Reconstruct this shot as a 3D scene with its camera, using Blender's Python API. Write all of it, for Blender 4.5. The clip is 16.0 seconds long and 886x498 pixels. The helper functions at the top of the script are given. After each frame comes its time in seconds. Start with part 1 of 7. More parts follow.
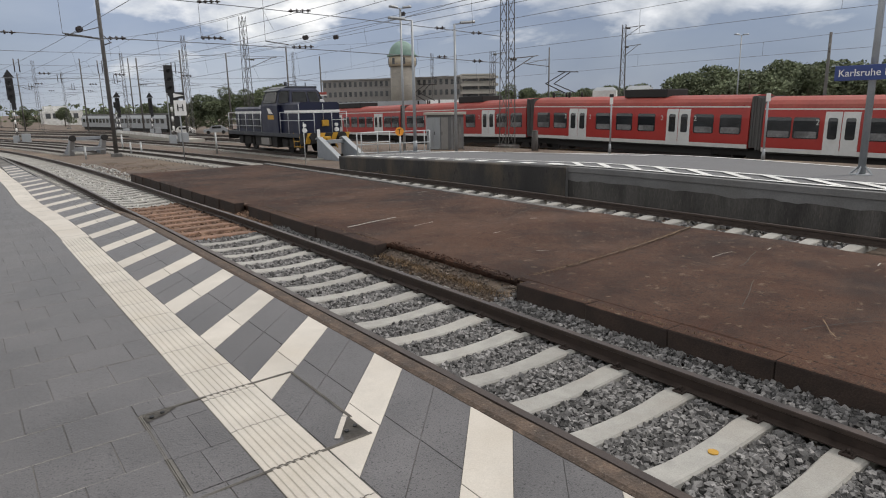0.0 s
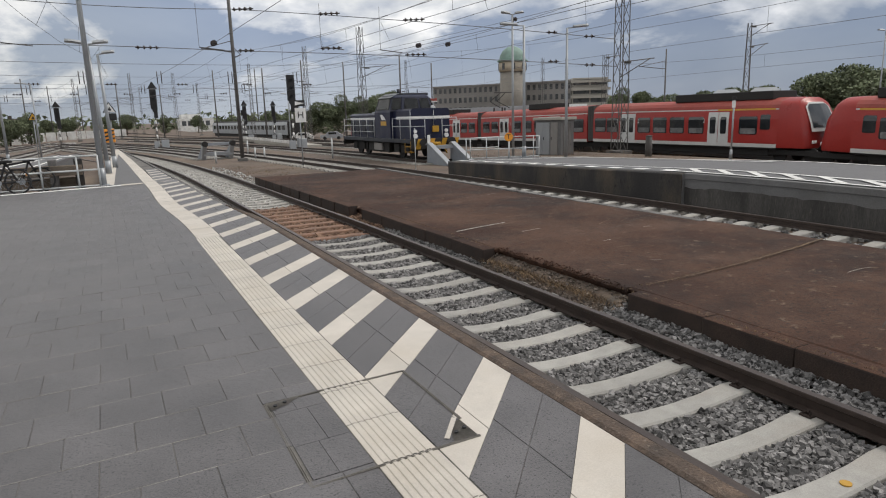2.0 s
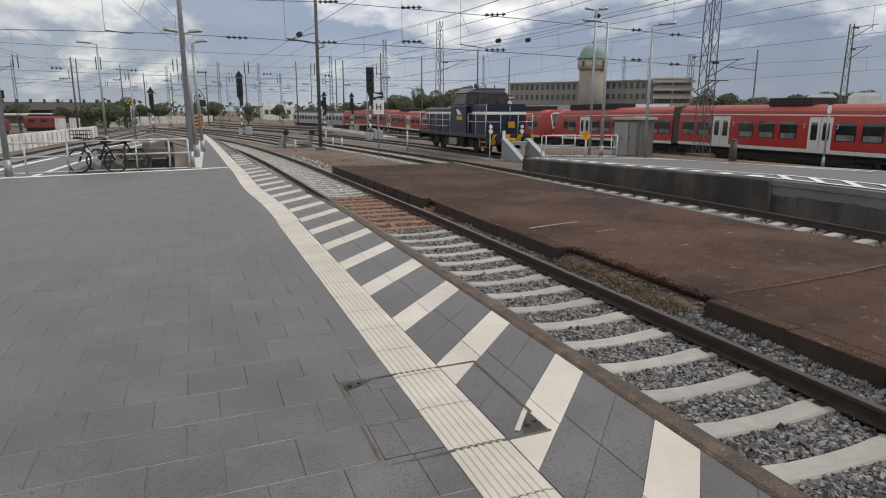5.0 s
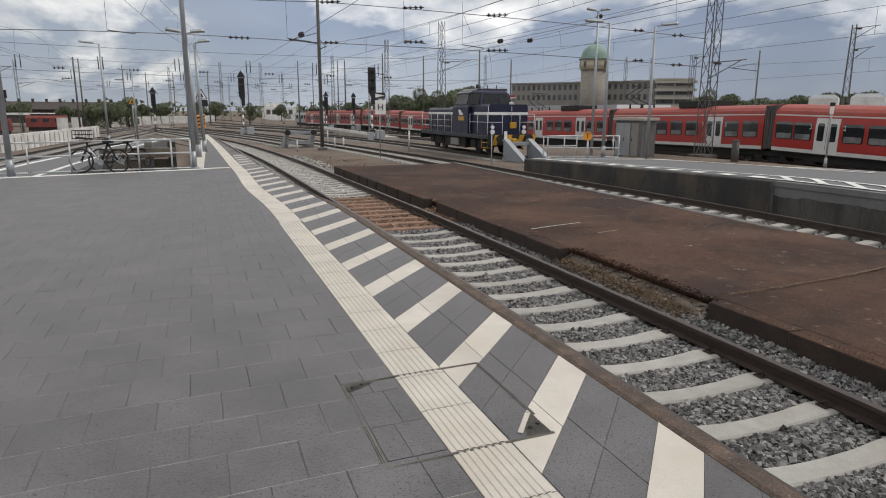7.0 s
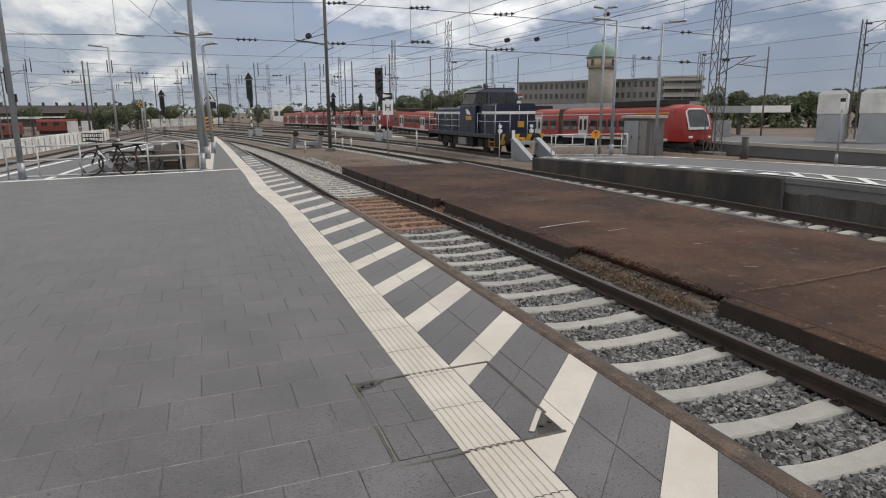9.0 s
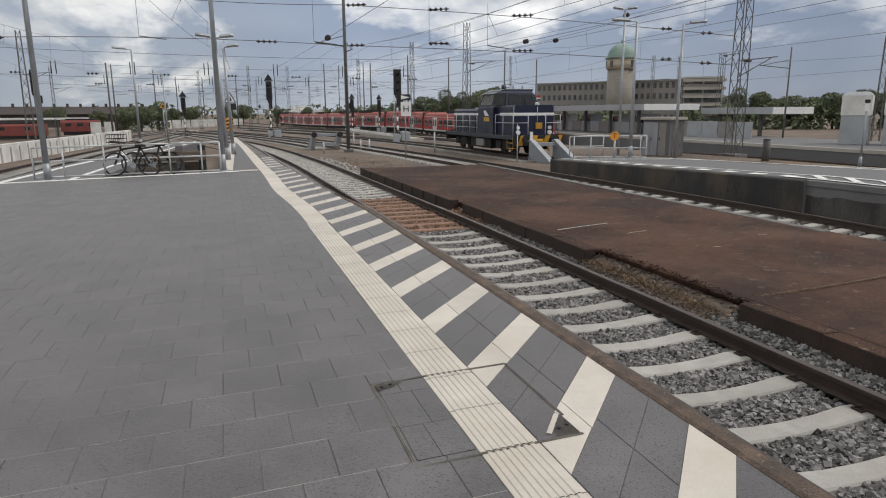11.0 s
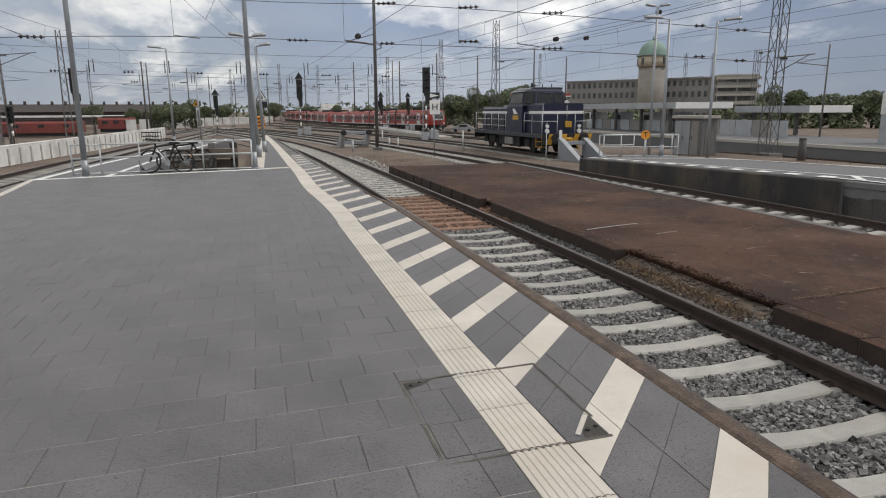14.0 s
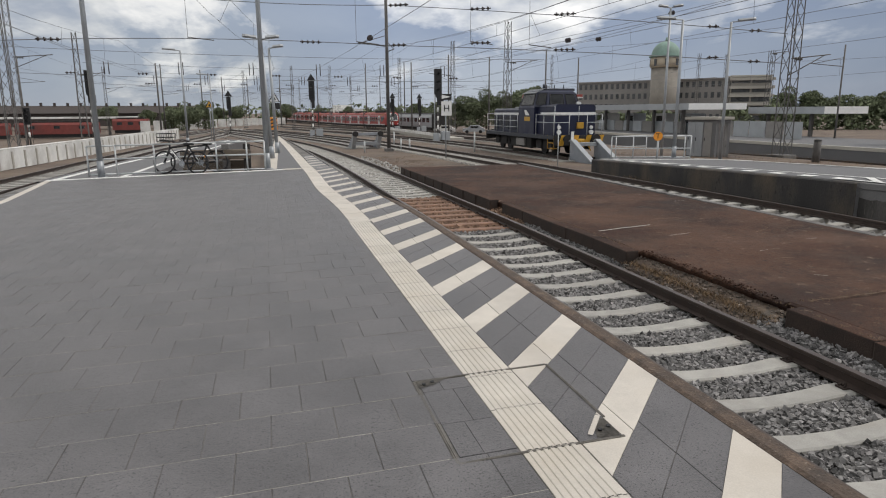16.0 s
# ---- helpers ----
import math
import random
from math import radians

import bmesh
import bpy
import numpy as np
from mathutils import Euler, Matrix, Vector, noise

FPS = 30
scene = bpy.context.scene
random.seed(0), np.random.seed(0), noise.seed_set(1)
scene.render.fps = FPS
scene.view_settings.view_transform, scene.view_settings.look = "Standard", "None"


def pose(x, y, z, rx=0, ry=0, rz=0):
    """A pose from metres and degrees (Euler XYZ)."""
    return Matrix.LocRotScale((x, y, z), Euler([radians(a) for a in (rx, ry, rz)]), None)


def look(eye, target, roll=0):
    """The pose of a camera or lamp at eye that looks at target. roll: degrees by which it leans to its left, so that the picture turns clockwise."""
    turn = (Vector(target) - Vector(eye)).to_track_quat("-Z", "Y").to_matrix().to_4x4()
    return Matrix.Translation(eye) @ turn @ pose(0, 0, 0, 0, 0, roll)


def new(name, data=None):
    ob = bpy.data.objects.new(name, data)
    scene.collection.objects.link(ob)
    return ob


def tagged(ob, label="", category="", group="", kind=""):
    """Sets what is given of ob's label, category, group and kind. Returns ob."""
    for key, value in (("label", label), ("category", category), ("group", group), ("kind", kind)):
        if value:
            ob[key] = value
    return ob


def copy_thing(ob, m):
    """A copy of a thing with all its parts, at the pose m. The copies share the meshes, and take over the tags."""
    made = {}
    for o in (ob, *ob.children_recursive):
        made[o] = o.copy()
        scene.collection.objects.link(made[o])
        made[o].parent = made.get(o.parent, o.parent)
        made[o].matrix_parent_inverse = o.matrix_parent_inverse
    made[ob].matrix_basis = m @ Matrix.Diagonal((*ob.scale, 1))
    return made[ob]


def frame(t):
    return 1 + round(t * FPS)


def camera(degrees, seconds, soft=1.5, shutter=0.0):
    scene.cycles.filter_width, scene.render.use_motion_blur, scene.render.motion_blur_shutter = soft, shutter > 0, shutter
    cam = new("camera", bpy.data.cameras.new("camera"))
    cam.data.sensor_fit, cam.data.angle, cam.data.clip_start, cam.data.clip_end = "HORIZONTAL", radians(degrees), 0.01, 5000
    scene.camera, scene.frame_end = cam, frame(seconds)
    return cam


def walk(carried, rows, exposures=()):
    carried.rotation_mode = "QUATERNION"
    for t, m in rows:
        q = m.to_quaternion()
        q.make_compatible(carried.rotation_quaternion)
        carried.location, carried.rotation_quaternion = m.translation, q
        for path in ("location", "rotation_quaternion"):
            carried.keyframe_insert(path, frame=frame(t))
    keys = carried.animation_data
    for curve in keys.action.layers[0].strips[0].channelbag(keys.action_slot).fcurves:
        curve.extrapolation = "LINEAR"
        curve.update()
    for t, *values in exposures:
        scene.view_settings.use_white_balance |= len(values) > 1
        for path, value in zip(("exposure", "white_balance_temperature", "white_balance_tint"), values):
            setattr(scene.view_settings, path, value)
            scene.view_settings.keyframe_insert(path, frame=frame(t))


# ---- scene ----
cam = camera(69.05, 16.0, soft=1.1)
PATH = [
    (0, (0.413, -2.505, 1.514), -36.57, -12.52, -1.13),
    (0.5, (0.433, -2.504, 1.507), -36.41, -12.67, -1.51),
    (1, (0.424, -2.483, 1.504), -36.4, -12.65, -1.22),
    (1.5, (0.39, -2.495, 1.516), -32.57, -12.3, -1.52),
    (2, (0.363, -2.508, 1.522), -27.04, -11.84, -1.64),
    (2.5, (0.361, -2.545, 1.525), -23.16, -11.8, -1.48),
    (3, (0.367, -2.575, 1.523), -20.68, -11.77, -0.98),
    (3.5, (0.323, -2.546, 1.52), -20.42, -11.76, -0.77),
    (4, (0.305, -2.518, 1.506), -20.58, -12.04, -0.44),
    (6.5, (0.292, -2.505, 1.503), -20.92, -12.16, 0.38),
    (7, (0.291, -2.501, 1.51), -20.74, -12.13, 0.22),
    (7.5, (0.288, -2.511, 1.512), -20.36, -12.18, 0.03),
    (8, (0.287, -2.511, 1.509), -20.27, -12.28, 0.06),
    (8.5, (0.284, -2.511, 1.51), -20.2, -12.13, -0.08),
    (9, (0.286, -2.493, 1.502), -19.99, -12.14, -0.35),
    (11.5, (0.263, -2.516, 1.514), -18.0, -12.04, -0.13),
    (12, (0.259, -2.514, 1.511), -17.61, -12.07, 0.02),
    (12.5, (0.265, -2.511, 1.513), -17.38, -11.96, -0.08),
    (13, (0.266, -2.504, 1.514), -17.28, -12.11, -0.1),
    (13.5, (0.256, -2.534, 1.528), -16.84, -12.0, -0.03),
    (14, (0.248, -2.527, 1.526), -15.98, -12.19, -0.27),
    (14.5, (0.244, -2.52, 1.522), -15.69, -12.32, -0.41),
    (15, (0.241, -2.524, 1.525), -15.56, -12.18, -0.4),
    (15.5, (0.229, -2.535, 1.527), -15.34, -12.13, -0.33),
    (16, (0.228, -2.55, 1.529), -14.98, -12.08, -0.29),
]


def aim(yaw, pitch, roll):
    """The turn of the camera: yaw to the left from +y, pitch up, roll as look() has it, in degrees."""
    return pose(0, 0, 0, 0, 0, yaw) @ pose(0, 0, 0, 90 + pitch) @ pose(0, 0, 0, 0, 0, roll)


walk(cam, [(t, Matrix.Translation(eye) @ aim(yaw, pitch, roll)) for t, eye, yaw, pitch, roll in PATH],
     exposures=[(0, 0.24), (1, 0.24), (2.5, 0.15), (16, 0.15)])

# ---- light ----
SUN_EL, SUN_AZ = radians(50), radians(105)
world = bpy.data.worlds.new("sky")
scene.world = world
world.use_nodes = True


def sky_world():
    nt = world.node_tree
    n, l = nt.nodes, nt.links
    n.clear()
    out = n.new("ShaderNodeOutputWorld")
    bg = n.new("ShaderNodeBackground")
    sky = n.new("ShaderNodeTexSky")
    sky.sky_type, sky.sun_disc = "NISHITA", False
    sky.sun_elevation, sky.sun_rotation = SUN_EL, SUN_AZ
    sky.air_density, sky.dust_density = 1.0, 0.4
    # clouds: two noises on the flattened dome, with grey undersides
    tc = n.new("ShaderNodeTexCoord")
    sep = n.new("ShaderNodeSeparateXYZ")
    l.new(tc.outputs["Generated"], sep.inputs[0])
    up = n.new("ShaderNodeMath"); up.operation = "MAXIMUM"; up.inputs[1].default_value = 0.0
    l.new(sep.outputs["Z"], up.inputs[0])
    add = n.new("ShaderNodeMath"); add.operation = "ADD"; add.inputs[1].default_value = 0.38
    l.new(up.outputs[0], add.inputs[0])
    comb = n.new("ShaderNodeCombineXYZ")
    for k in "XY":
        d = n.new("ShaderNodeMath"); d.operation = "DIVIDE"
        l.new(sep.outputs[k], d.inputs[0]); l.new(add.outputs[0], d.inputs[1])
        l.new(d.outputs[0], comb.inputs[k])
    def cloud(scale, detail, rough, offset, dist=0.6):
        mp = n.new("ShaderNodeMapping"); mp.inputs["Location"].default_value = offset
        mp.inputs["Scale"].default_value = (1, 1, 1)
        l.new(comb.outputs[0], mp.inputs["Vector"])
        t = n.new("ShaderNodeTexNoise")
        t.inputs["Scale"].default_value, t.inputs["Detail"].default_value = scale, detail
        t.inputs["Roughness"].default_value, t.inputs["Distortion"].default_value = rough, dist
        l.new(mp.outputs[0], t.inputs["Vector"])
        return t.outputs["Fac"]
    def ramp(src, stops):
        r = n.new("ShaderNodeValToRGB")
        e = r.color_ramp.elements
        while len(e) < len(stops):
            e.new(0.5)
        for k, (p, c) in zip(e, stops):
            k.position, k.color = p, (*c, 1)
        l.new(src, r.inputs[0])
        return r.outputs[0]
    def maths(op, *src):
        m = n.new("ShaderNodeMath"); m.operation = op
        for k, v in enumerate(src):
            if isinstance(v, (int, float)):
                m.inputs[k].default_value = v
            else:
                l.new(v, m.inputs[k])
        return m.outputs[0]
    def mix(f, a, c):
        x = n.new("ShaderNodeMix"); x.data_type = "RGBA"
        l.new(f, x.inputs["Factor"]); l.new(a, x.inputs["A"]); l.new(c, x.inputs["B"])
        return x.outputs["Result"]
    # a grey-blue veil, paler at the horizon, with soft grey streaks
    veil = ramp(up.outputs[0], [(0.0, (0.44, 0.50, 0.60)), (0.06, (0.41, 0.47, 0.58)), (0.16, (0.38, 0.45, 0.59)), (0.30, (0.44, 0.51, 0.64)), (0.60, (0.60, 0.63, 0.69))])
    streak = ramp(cloud(1.7, 6, 0.5, (5.3, 9.1, 0), 0.3), [(0.34, (0.86, 0.88, 0.92)), (0.64, (1.16, 1.13, 1.08))])
    soft = n.new("ShaderNodeVectorMath"); soft.operation = "MULTIPLY"
    l.new(veil, soft.inputs[0]); l.new(streak, soft.inputs[1])
    # heaped clouds that stand above it, densest ahead and thin to the east
    heap = cloud(1.7, 10, 0.56, (7.3, 4.1, 2), 0.25)
    rise = maths("MULTIPLY", maths("MINIMUM", up.outputs[0], 0.36), 1.6)
    drift = maths("MULTIPLY", sep.outputs["X"], -0.10)
    mass = maths("ADD", maths("ADD", heap, rise), maths("ADD", drift, -0.035))
    cover = ramp(mass, [(0.57, (0, 0, 0)), (0.63, (0.65, 0.65, 0.65)), (0.70, (1, 1, 1))])
    tone = ramp(cloud(3.4, 8, 0.55, (1.3, 2.1, 5), 0.2), [(0.34, (0.56, 0.60, 0.68)), (0.47, (0.92, 0.93, 0.93)), (0.58, (1.40, 1.37, 1.31))])
    both = mix(cover, soft.outputs[0], tone)
    # the whole deck thickens to rain-blue in the east
    east = ramp(sep.outputs["X"], [(0.0, (0.97, 0.965, 0.96)), (0.18, (1.10, 1.10, 1.12)), (0.38, (1.07, 1.07, 1.09)), (0.60, (0.88, 0.89, 0.93)), (0.76, (0.71, 0.73, 0.79)), (1.0, (0.79, 0.81, 0.86))])
    wide = n.new("ShaderNodeVectorMath"); wide.operation = "MULTIPLY"
    l.new(both, wide.inputs[0]); l.new(east, wide.inputs[1])
    gain = n.new("ShaderNodeVectorMath"); gain.operation = "SCALE"; gain.inputs["Scale"].default_value = CLOUD
    l.new(wide.outputs[0], gain.inputs[0])
    deck = n.new("ShaderNodeMix"); deck.data_type = "RGBA"; deck.inputs["Factor"].default_value = 0.9
    l.new(sky.outputs[0], deck.inputs["A"])
    l.new(gain.outputs[0], deck.inputs["B"])
    l.new(deck.outputs["Result"], bg.inputs["Color"])
    bg.inputs["Strength"].default_value = SKY
    l.new(bg.outputs[0], out.inputs["Surface"])


CLOUD, SKY = 9.0, 0.082
sky_world()
sun = new("sun", bpy.data.lights.new("sun", "SUN"))
sun.data.energy, sun.data.angle, sun.data.color = 1.5, radians(10), (1.0, 0.93, 0.84)
sun.matrix_world = look((0, 0, 60), (-40 * math.sin(SUN_AZ), -40 * math.cos(SUN_AZ), 60 - 40 * math.tan(SUN_EL)))

# ---- materials ----
def material(name, base, rough=0.7, metal=0.0, vary=0.25, scale=4.0, fine=60.0, bump=0.15, tint=None, spots=None, island=0.0, coords="Object", spec=0.5, stretch=(1, 1, 1), specks=None):
    """A surface with coarse and fine colour variation, optional stains of a second colour, and fine relief."""
    m = bpy.data.materials.new(name)
    m.use_nodes = True
    nt = m.node_tree
    n, l = nt.nodes, nt.links
    b = n["Principled BSDF"]
    b.inputs["Roughness"].default_value, b.inputs["Metallic"].default_value = rough, metal
    b.inputs["Specular IOR Level"].default_value = spec
    if coords == "World":
        g = n.new("ShaderNodeNewGeometry")
        at = g.outputs["Position"]
    else:
        at = n.new("ShaderNodeTexCoord").outputs["Object"]
    if stretch != (1, 1, 1):
        mp = n.new("ShaderNodeMapping")
        mp.inputs["Scale"].default_value = stretch
        l.new(at, mp.inputs["Vector"])
        at = mp.outputs[0]

    def noise_tex(s, d=6, r=0.6):
        t = n.new("ShaderNodeTexNoise")
        t.inputs["Scale"].default_value, t.inputs["Detail"].default_value, t.inputs["Roughness"].default_value = s, d, r
        l.new(at, t.inputs["Vector"])
        return t.outputs["Fac"]

    def ranged(src, a, c, lo, hi):
        r = n.new("ShaderNodeMapRange")
        r.inputs["From Min"].default_value, r.inputs["From Max"].default_value = a, c
        r.inputs["To Min"].default_value, r.inputs["To Max"].default_value = lo, hi
        l.new(src, r.inputs["Value"])
        return r.outputs[0]

    def mixed(f, a, c, mode="MIX"):
        x = n.new("ShaderNodeMix")
        x.data_type, x.blend_type = "RGBA", mode
        for src, k in ((f, "Factor"), (a, "A"), (c, "B")):
            if hasattr(src, "links"):
                l.new(src, x.inputs[k])
            elif k == "Factor":
                x.inputs[k].default_value = src
            else:
                x.inputs[k].default_value = (*src, 1)
        return x.outputs["Result"]

    coarse, fine_f = noise_tex(scale), noise_tex(fine, 3)
    dark = tuple(c * (1 - vary) for c in base)
    light = tuple(min(1, c * (1 + vary)) for c in base)
    col = mixed(ranged(coarse, 0.3, 0.7, 0, 1), dark, light)
    if tint:
        col = mixed(ranged(noise_tex(scale * 0.37 + 0.1, 7, 0.65), 0.45, 0.68, 0, 0.85), col, tint)
    if spots:
        col = mixed(ranged(noise_tex(scale * 5.3, 5, 0.7), 0.60, 0.66, 0, 0.8), col, spots)
    if specks:
        col = mixed(ranged(noise_tex(specks[1], 2, 0.5), 0.60, 0.66, 0, 0.8), col, specks[0])
    g = ranged(fine_f, 0.3, 0.7, 1 - vary * 0.6, 1 + vary * 0.4)
    x = n.new("ShaderNodeVectorMath")
    x.operation = "SCALE"
    l.new(col, x.inputs[0])
    l.new(g, x.inputs["Scale"])
    col = x.outputs[0]
    if island:
        oi = n.new("ShaderNodeObjectInfo")
        gi = n.new("ShaderNodeNewGeometry")
        ad = n.new("ShaderNodeMath")
        ad.operation = "ADD"
        l.new(oi.outputs["Random"], ad.inputs[0])
        l.new(gi.outputs["Random Per Island"], ad.inputs[1])
        fr = n.new("ShaderNodeMath")
        fr.operation = "FRACT"
        l.new(ad.outputs[0], fr.inputs[0])
        y = n.new("ShaderNodeVectorMath")
        y.operation = "SCALE"
        l.new(col, y.inputs[0])
        l.new(ranged(fr.outputs[0], 0, 1, 1 - island, 1 + island), y.inputs["Scale"])
        col = y.outputs[0]
    l.new(col, b.inputs["Base Color"])
    l.new(ranged(coarse, 0.3, 0.7, max(0, rough - 0.12), min(1, rough + 0.12)), b.inputs["Roughness"])
    if bump:
        bp = n.new("ShaderNodeBump")
        bp.inputs["Strength"].default_value, bp.inputs["Distance"].default_value = bump, 0.01
        l.new(fine_f, bp.inputs["Height"])
        l.new(bp.outputs[0], b.inputs["Normal"])
    return m


M = {}
M["paver"] = material("grey concrete paver", (0.116, 0.112, 0.116), 0.50, vary=0.32, scale=1.6, fine=120, bump=0.5, island=0.06, coords="World", specks=((0.026, 0.026, 0.028), 100))
M["rubble"] = material("brown rubble", (0.16, 0.13, 0.108), 0.9, vary=0.35, scale=8, fine=80, bump=0.15, island=0.5, coords="World")
M["ballast_pale"] = material("pale dusty ballast", (0.42, 0.41, 0.39), 0.9, vary=0.25, scale=8, fine=80, bump=0.15, island=0.3, coords="World")
M["paver_joint"] = material("sand joint", (0.17, 0.16, 0.15), 0.9, vary=0.4, scale=3, fine=120, coords="World", tint=(0.06, 0.058, 0.055))
M["white_paver"] = material("off-white paver", (0.54, 0.503, 0.452), 0.7, vary=0.12, scale=3, fine=120, bump=0.15, island=0.06, coords="World", tint=(0.49, 0.445, 0.385))
M["joint_sand"] = material("pale joint sand", (0.30, 0.285, 0.26), 0.9, vary=0.35, scale=4, fine=120, bump=0.1, coords="World")
M["kerb"] = material("rusty kerb concrete", (0.108, 0.077, 0.058), 0.88, vary=0.55, scale=9, fine=70, bump=1.0, tint=(0.070, 0.053, 0.044), spots=(0.23, 0.19, 0.155), coords="World")
M["ballast"] = material("ballast stone", (0.165, 0.160, 0.158), 0.75, vary=0.30, scale=9, fine=160, bump=0.2, island=0.78, coords="World")
M["ballast_bed"] = material("ballast bed", (0.12, 0.115, 0.11), 0.9, vary=0.5, scale=18, fine=70, bump=1.0, coords="World")
# a darker ballast bed: the shade between the loose stones is in its colour
M["ballast_gap_shade"] = material("ballast bed darkened as shade between stones", (0.055, 0.052, 0.050), 0.95, vary=0.5, scale=18, fine=70, bump=1.0, coords="World")
M["sleeper"] = material("pale concrete sleeper", (0.345, 0.337, 0.315), 0.8, vary=0.18, scale=5, fine=90, bump=0.25, island=0.10, tint=(0.33, 0.31, 0.28), coords="World")
M["rust_sleeper"] = material("rusty steel sleeper", (0.20, 0.118, 0.082), 0.85, vary=0.4, scale=6, fine=80, bump=0.4, island=0.15, coords="World")
M["rail"] = material("brown rail steel", (0.055, 0.04, 0.034), 0.6, 0.3, vary=0.3, scale=6, fine=80, bump=0.2, coords="World")
M["rail_top"] = material("worn rail head", (0.085, 0.066, 0.058), 0.45, 0.6, vary=0.25, scale=4, fine=60, bump=0.1, coords="World")
M["slab"] = material("old brown asphalt", (0.041, 0.020, 0.0135), 0.92, vary=0.6, scale=1.1, fine=70, bump=0.8, tint=(0.115, 0.062, 0.040), spots=(0.17, 0.12, 0.085), spec=0.3, specks=((0.03, 0.022, 0.018), 22), coords="World")
M["slab_side"] = material("old brown kerb", (0.040, 0.027, 0.022), 0.9, vary=0.45, scale=4, fine=60, bump=0.6, coords="World")
M["ground"] = material("railway earth", (0.115, 0.085, 0.067), 0.95, vary=0.4, scale=0.35, fine=25, bump=0.8, tint=(0.20, 0.155, 0.11), spots=(0.10, 0.09, 0.08), coords="World")
M["asphalt"] = material("platform asphalt", (0.125, 0.125, 0.13), 0.75, vary=0.12, scale=0.8, fine=90, bump=0.2, coords="World")
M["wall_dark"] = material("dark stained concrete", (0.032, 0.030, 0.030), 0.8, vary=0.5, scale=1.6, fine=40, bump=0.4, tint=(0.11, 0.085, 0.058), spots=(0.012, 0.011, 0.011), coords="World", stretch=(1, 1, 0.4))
M["wall_grey"] = material("grey stained concrete", (0.17, 0.165, 0.16), 0.85, vary=0.4, scale=1.9, fine=40, bump=0.4, tint=(0.045, 0.04, 0.037), spots=(0.05, 0.045, 0.04), coords="World", stretch=(1, 1, 0.45))
M["wall_band"] = material("smooth grey coping concrete", (0.145, 0.145, 0.148), 0.8, vary=0.25, scale=1.2, fine=40, bump=0.2, tint=(0.13, 0.128, 0.125), coords="World")
M["wall_stain"] = material("soot-streaked concrete", (0.072, 0.068, 0.064), 0.85, vary=0.55, scale=1.6, fine=40, bump=0.4, tint=(0.022, 0.020, 0.020), spots=(0.11, 0.10, 0.085), coords="World", stretch=(1, 1.6, 0.28))
M["line"] = material("white line paint", (0.72, 0.72, 0.70), 0.7, vary=0.1, scale=2, fine=90, bump=0.1, coords="World", tint=(0.60, 0.60, 0.58))
M["steel"] = material("galvanised steel", (0.33, 0.35, 0.37), 0.5, 0.5, vary=0.15, scale=2, fine=50, bump=0.05)
M["steel_dark"] = material("weathered mast steel", (0.13, 0.125, 0.12), 0.75, 0.2, vary=0.25, scale=2, fine=40, bump=0.1)
M["rail_white"] = material("pale handrail paint", (0.52, 0.54, 0.55), 0.5, 0.2, vary=0.1, scale=4, fine=50, bump=0.05)
M["train_red"] = material("red train paint", (0.33, 0.022, 0.018), 0.38, vary=0.10, scale=0.8, fine=8, bump=0.02, tint=(0.31, 0.028, 0.022))
M["train_roof"] = material("dusty red roof", (0.33, 0.06, 0.046), 0.6, vary=0.2, scale=0.8, fine=8, bump=0.05, tint=(0.30, 0.09, 0.07))
M["train_white"] = material("pale grey stripe", (0.52, 0.52, 0.51), 0.5, vary=0.1, scale=1, fine=10, bump=0.02)
M["train_door"] = material("light grey door", (0.56, 0.57, 0.57), 0.45, vary=0.08, scale=1, fine=10, bump=0.02)
M["under"] = material("underframe black", (0.020, 0.019, 0.019), 0.8, vary=0.4, scale=2, fine=20, bump=0.2)
M["bellows"] = material("grey rubberised fabric", (0.085, 0.083, 0.082), 0.85, vary=0.2, scale=3, fine=30, bump=0.1)
M["seat"] = material("grey seat fabric", (0.17, 0.17, 0.175), 0.6, vary=0.5, scale=1.3, fine=9, bump=0.02, tint=(0.05, 0.052, 0.055))
M["glass"] = material("dark window glass", (0.018, 0.021, 0.024), 0.12, vary=0.2, scale=0.7, fine=4, bump=0.0, spec=0.8)
M["loco_blue"] = material("dark blue paint", (0.005, 0.009, 0.036), 0.4, vary=0.12, scale=1.2, fine=12, bump=0.02)
M["loco_roof"] = material("dark roof paint", (0.030, 0.034, 0.045), 0.6, vary=0.2, scale=1.5, fine=12, bump=0.05)
M["yellow"] = material("signal yellow", (0.52, 0.29, 0.03), 0.5, vary=0.12, scale=3, fine=20, bump=0.03)
M["orange"] = material("orange sign", (0.85, 0.33, 0.03), 0.5, vary=0.08, scale=3, fine=20, bump=0.0)
M["black"] = material("black paint", (0.018, 0.018, 0.02), 0.6, vary=0.2, scale=4, fine=30, bump=0.05)
M["white"] = material("white enamel", (0.78, 0.78, 0.77), 0.45, vary=0.06, scale=3, fine=20, bump=0.0)
M["buffer_grey"] = material("blue-grey buffer paint", (0.25, 0.27, 0.30), 0.6, vary=0.15, scale=2, fine=30, bump=0.05)
M["dry_grass"] = material("dry grass", (0.155, 0.105, 0.062), 0.95, vary=0.4, scale=3, fine=30, bump=0.3, island=0.4, coords="World")
M["leaf"] = material("foliage", (0.14, 0.165, 0.095), 0.85, vary=0.45, scale=0.5, fine=6, bump=0.3, island=0.35, coords="World")
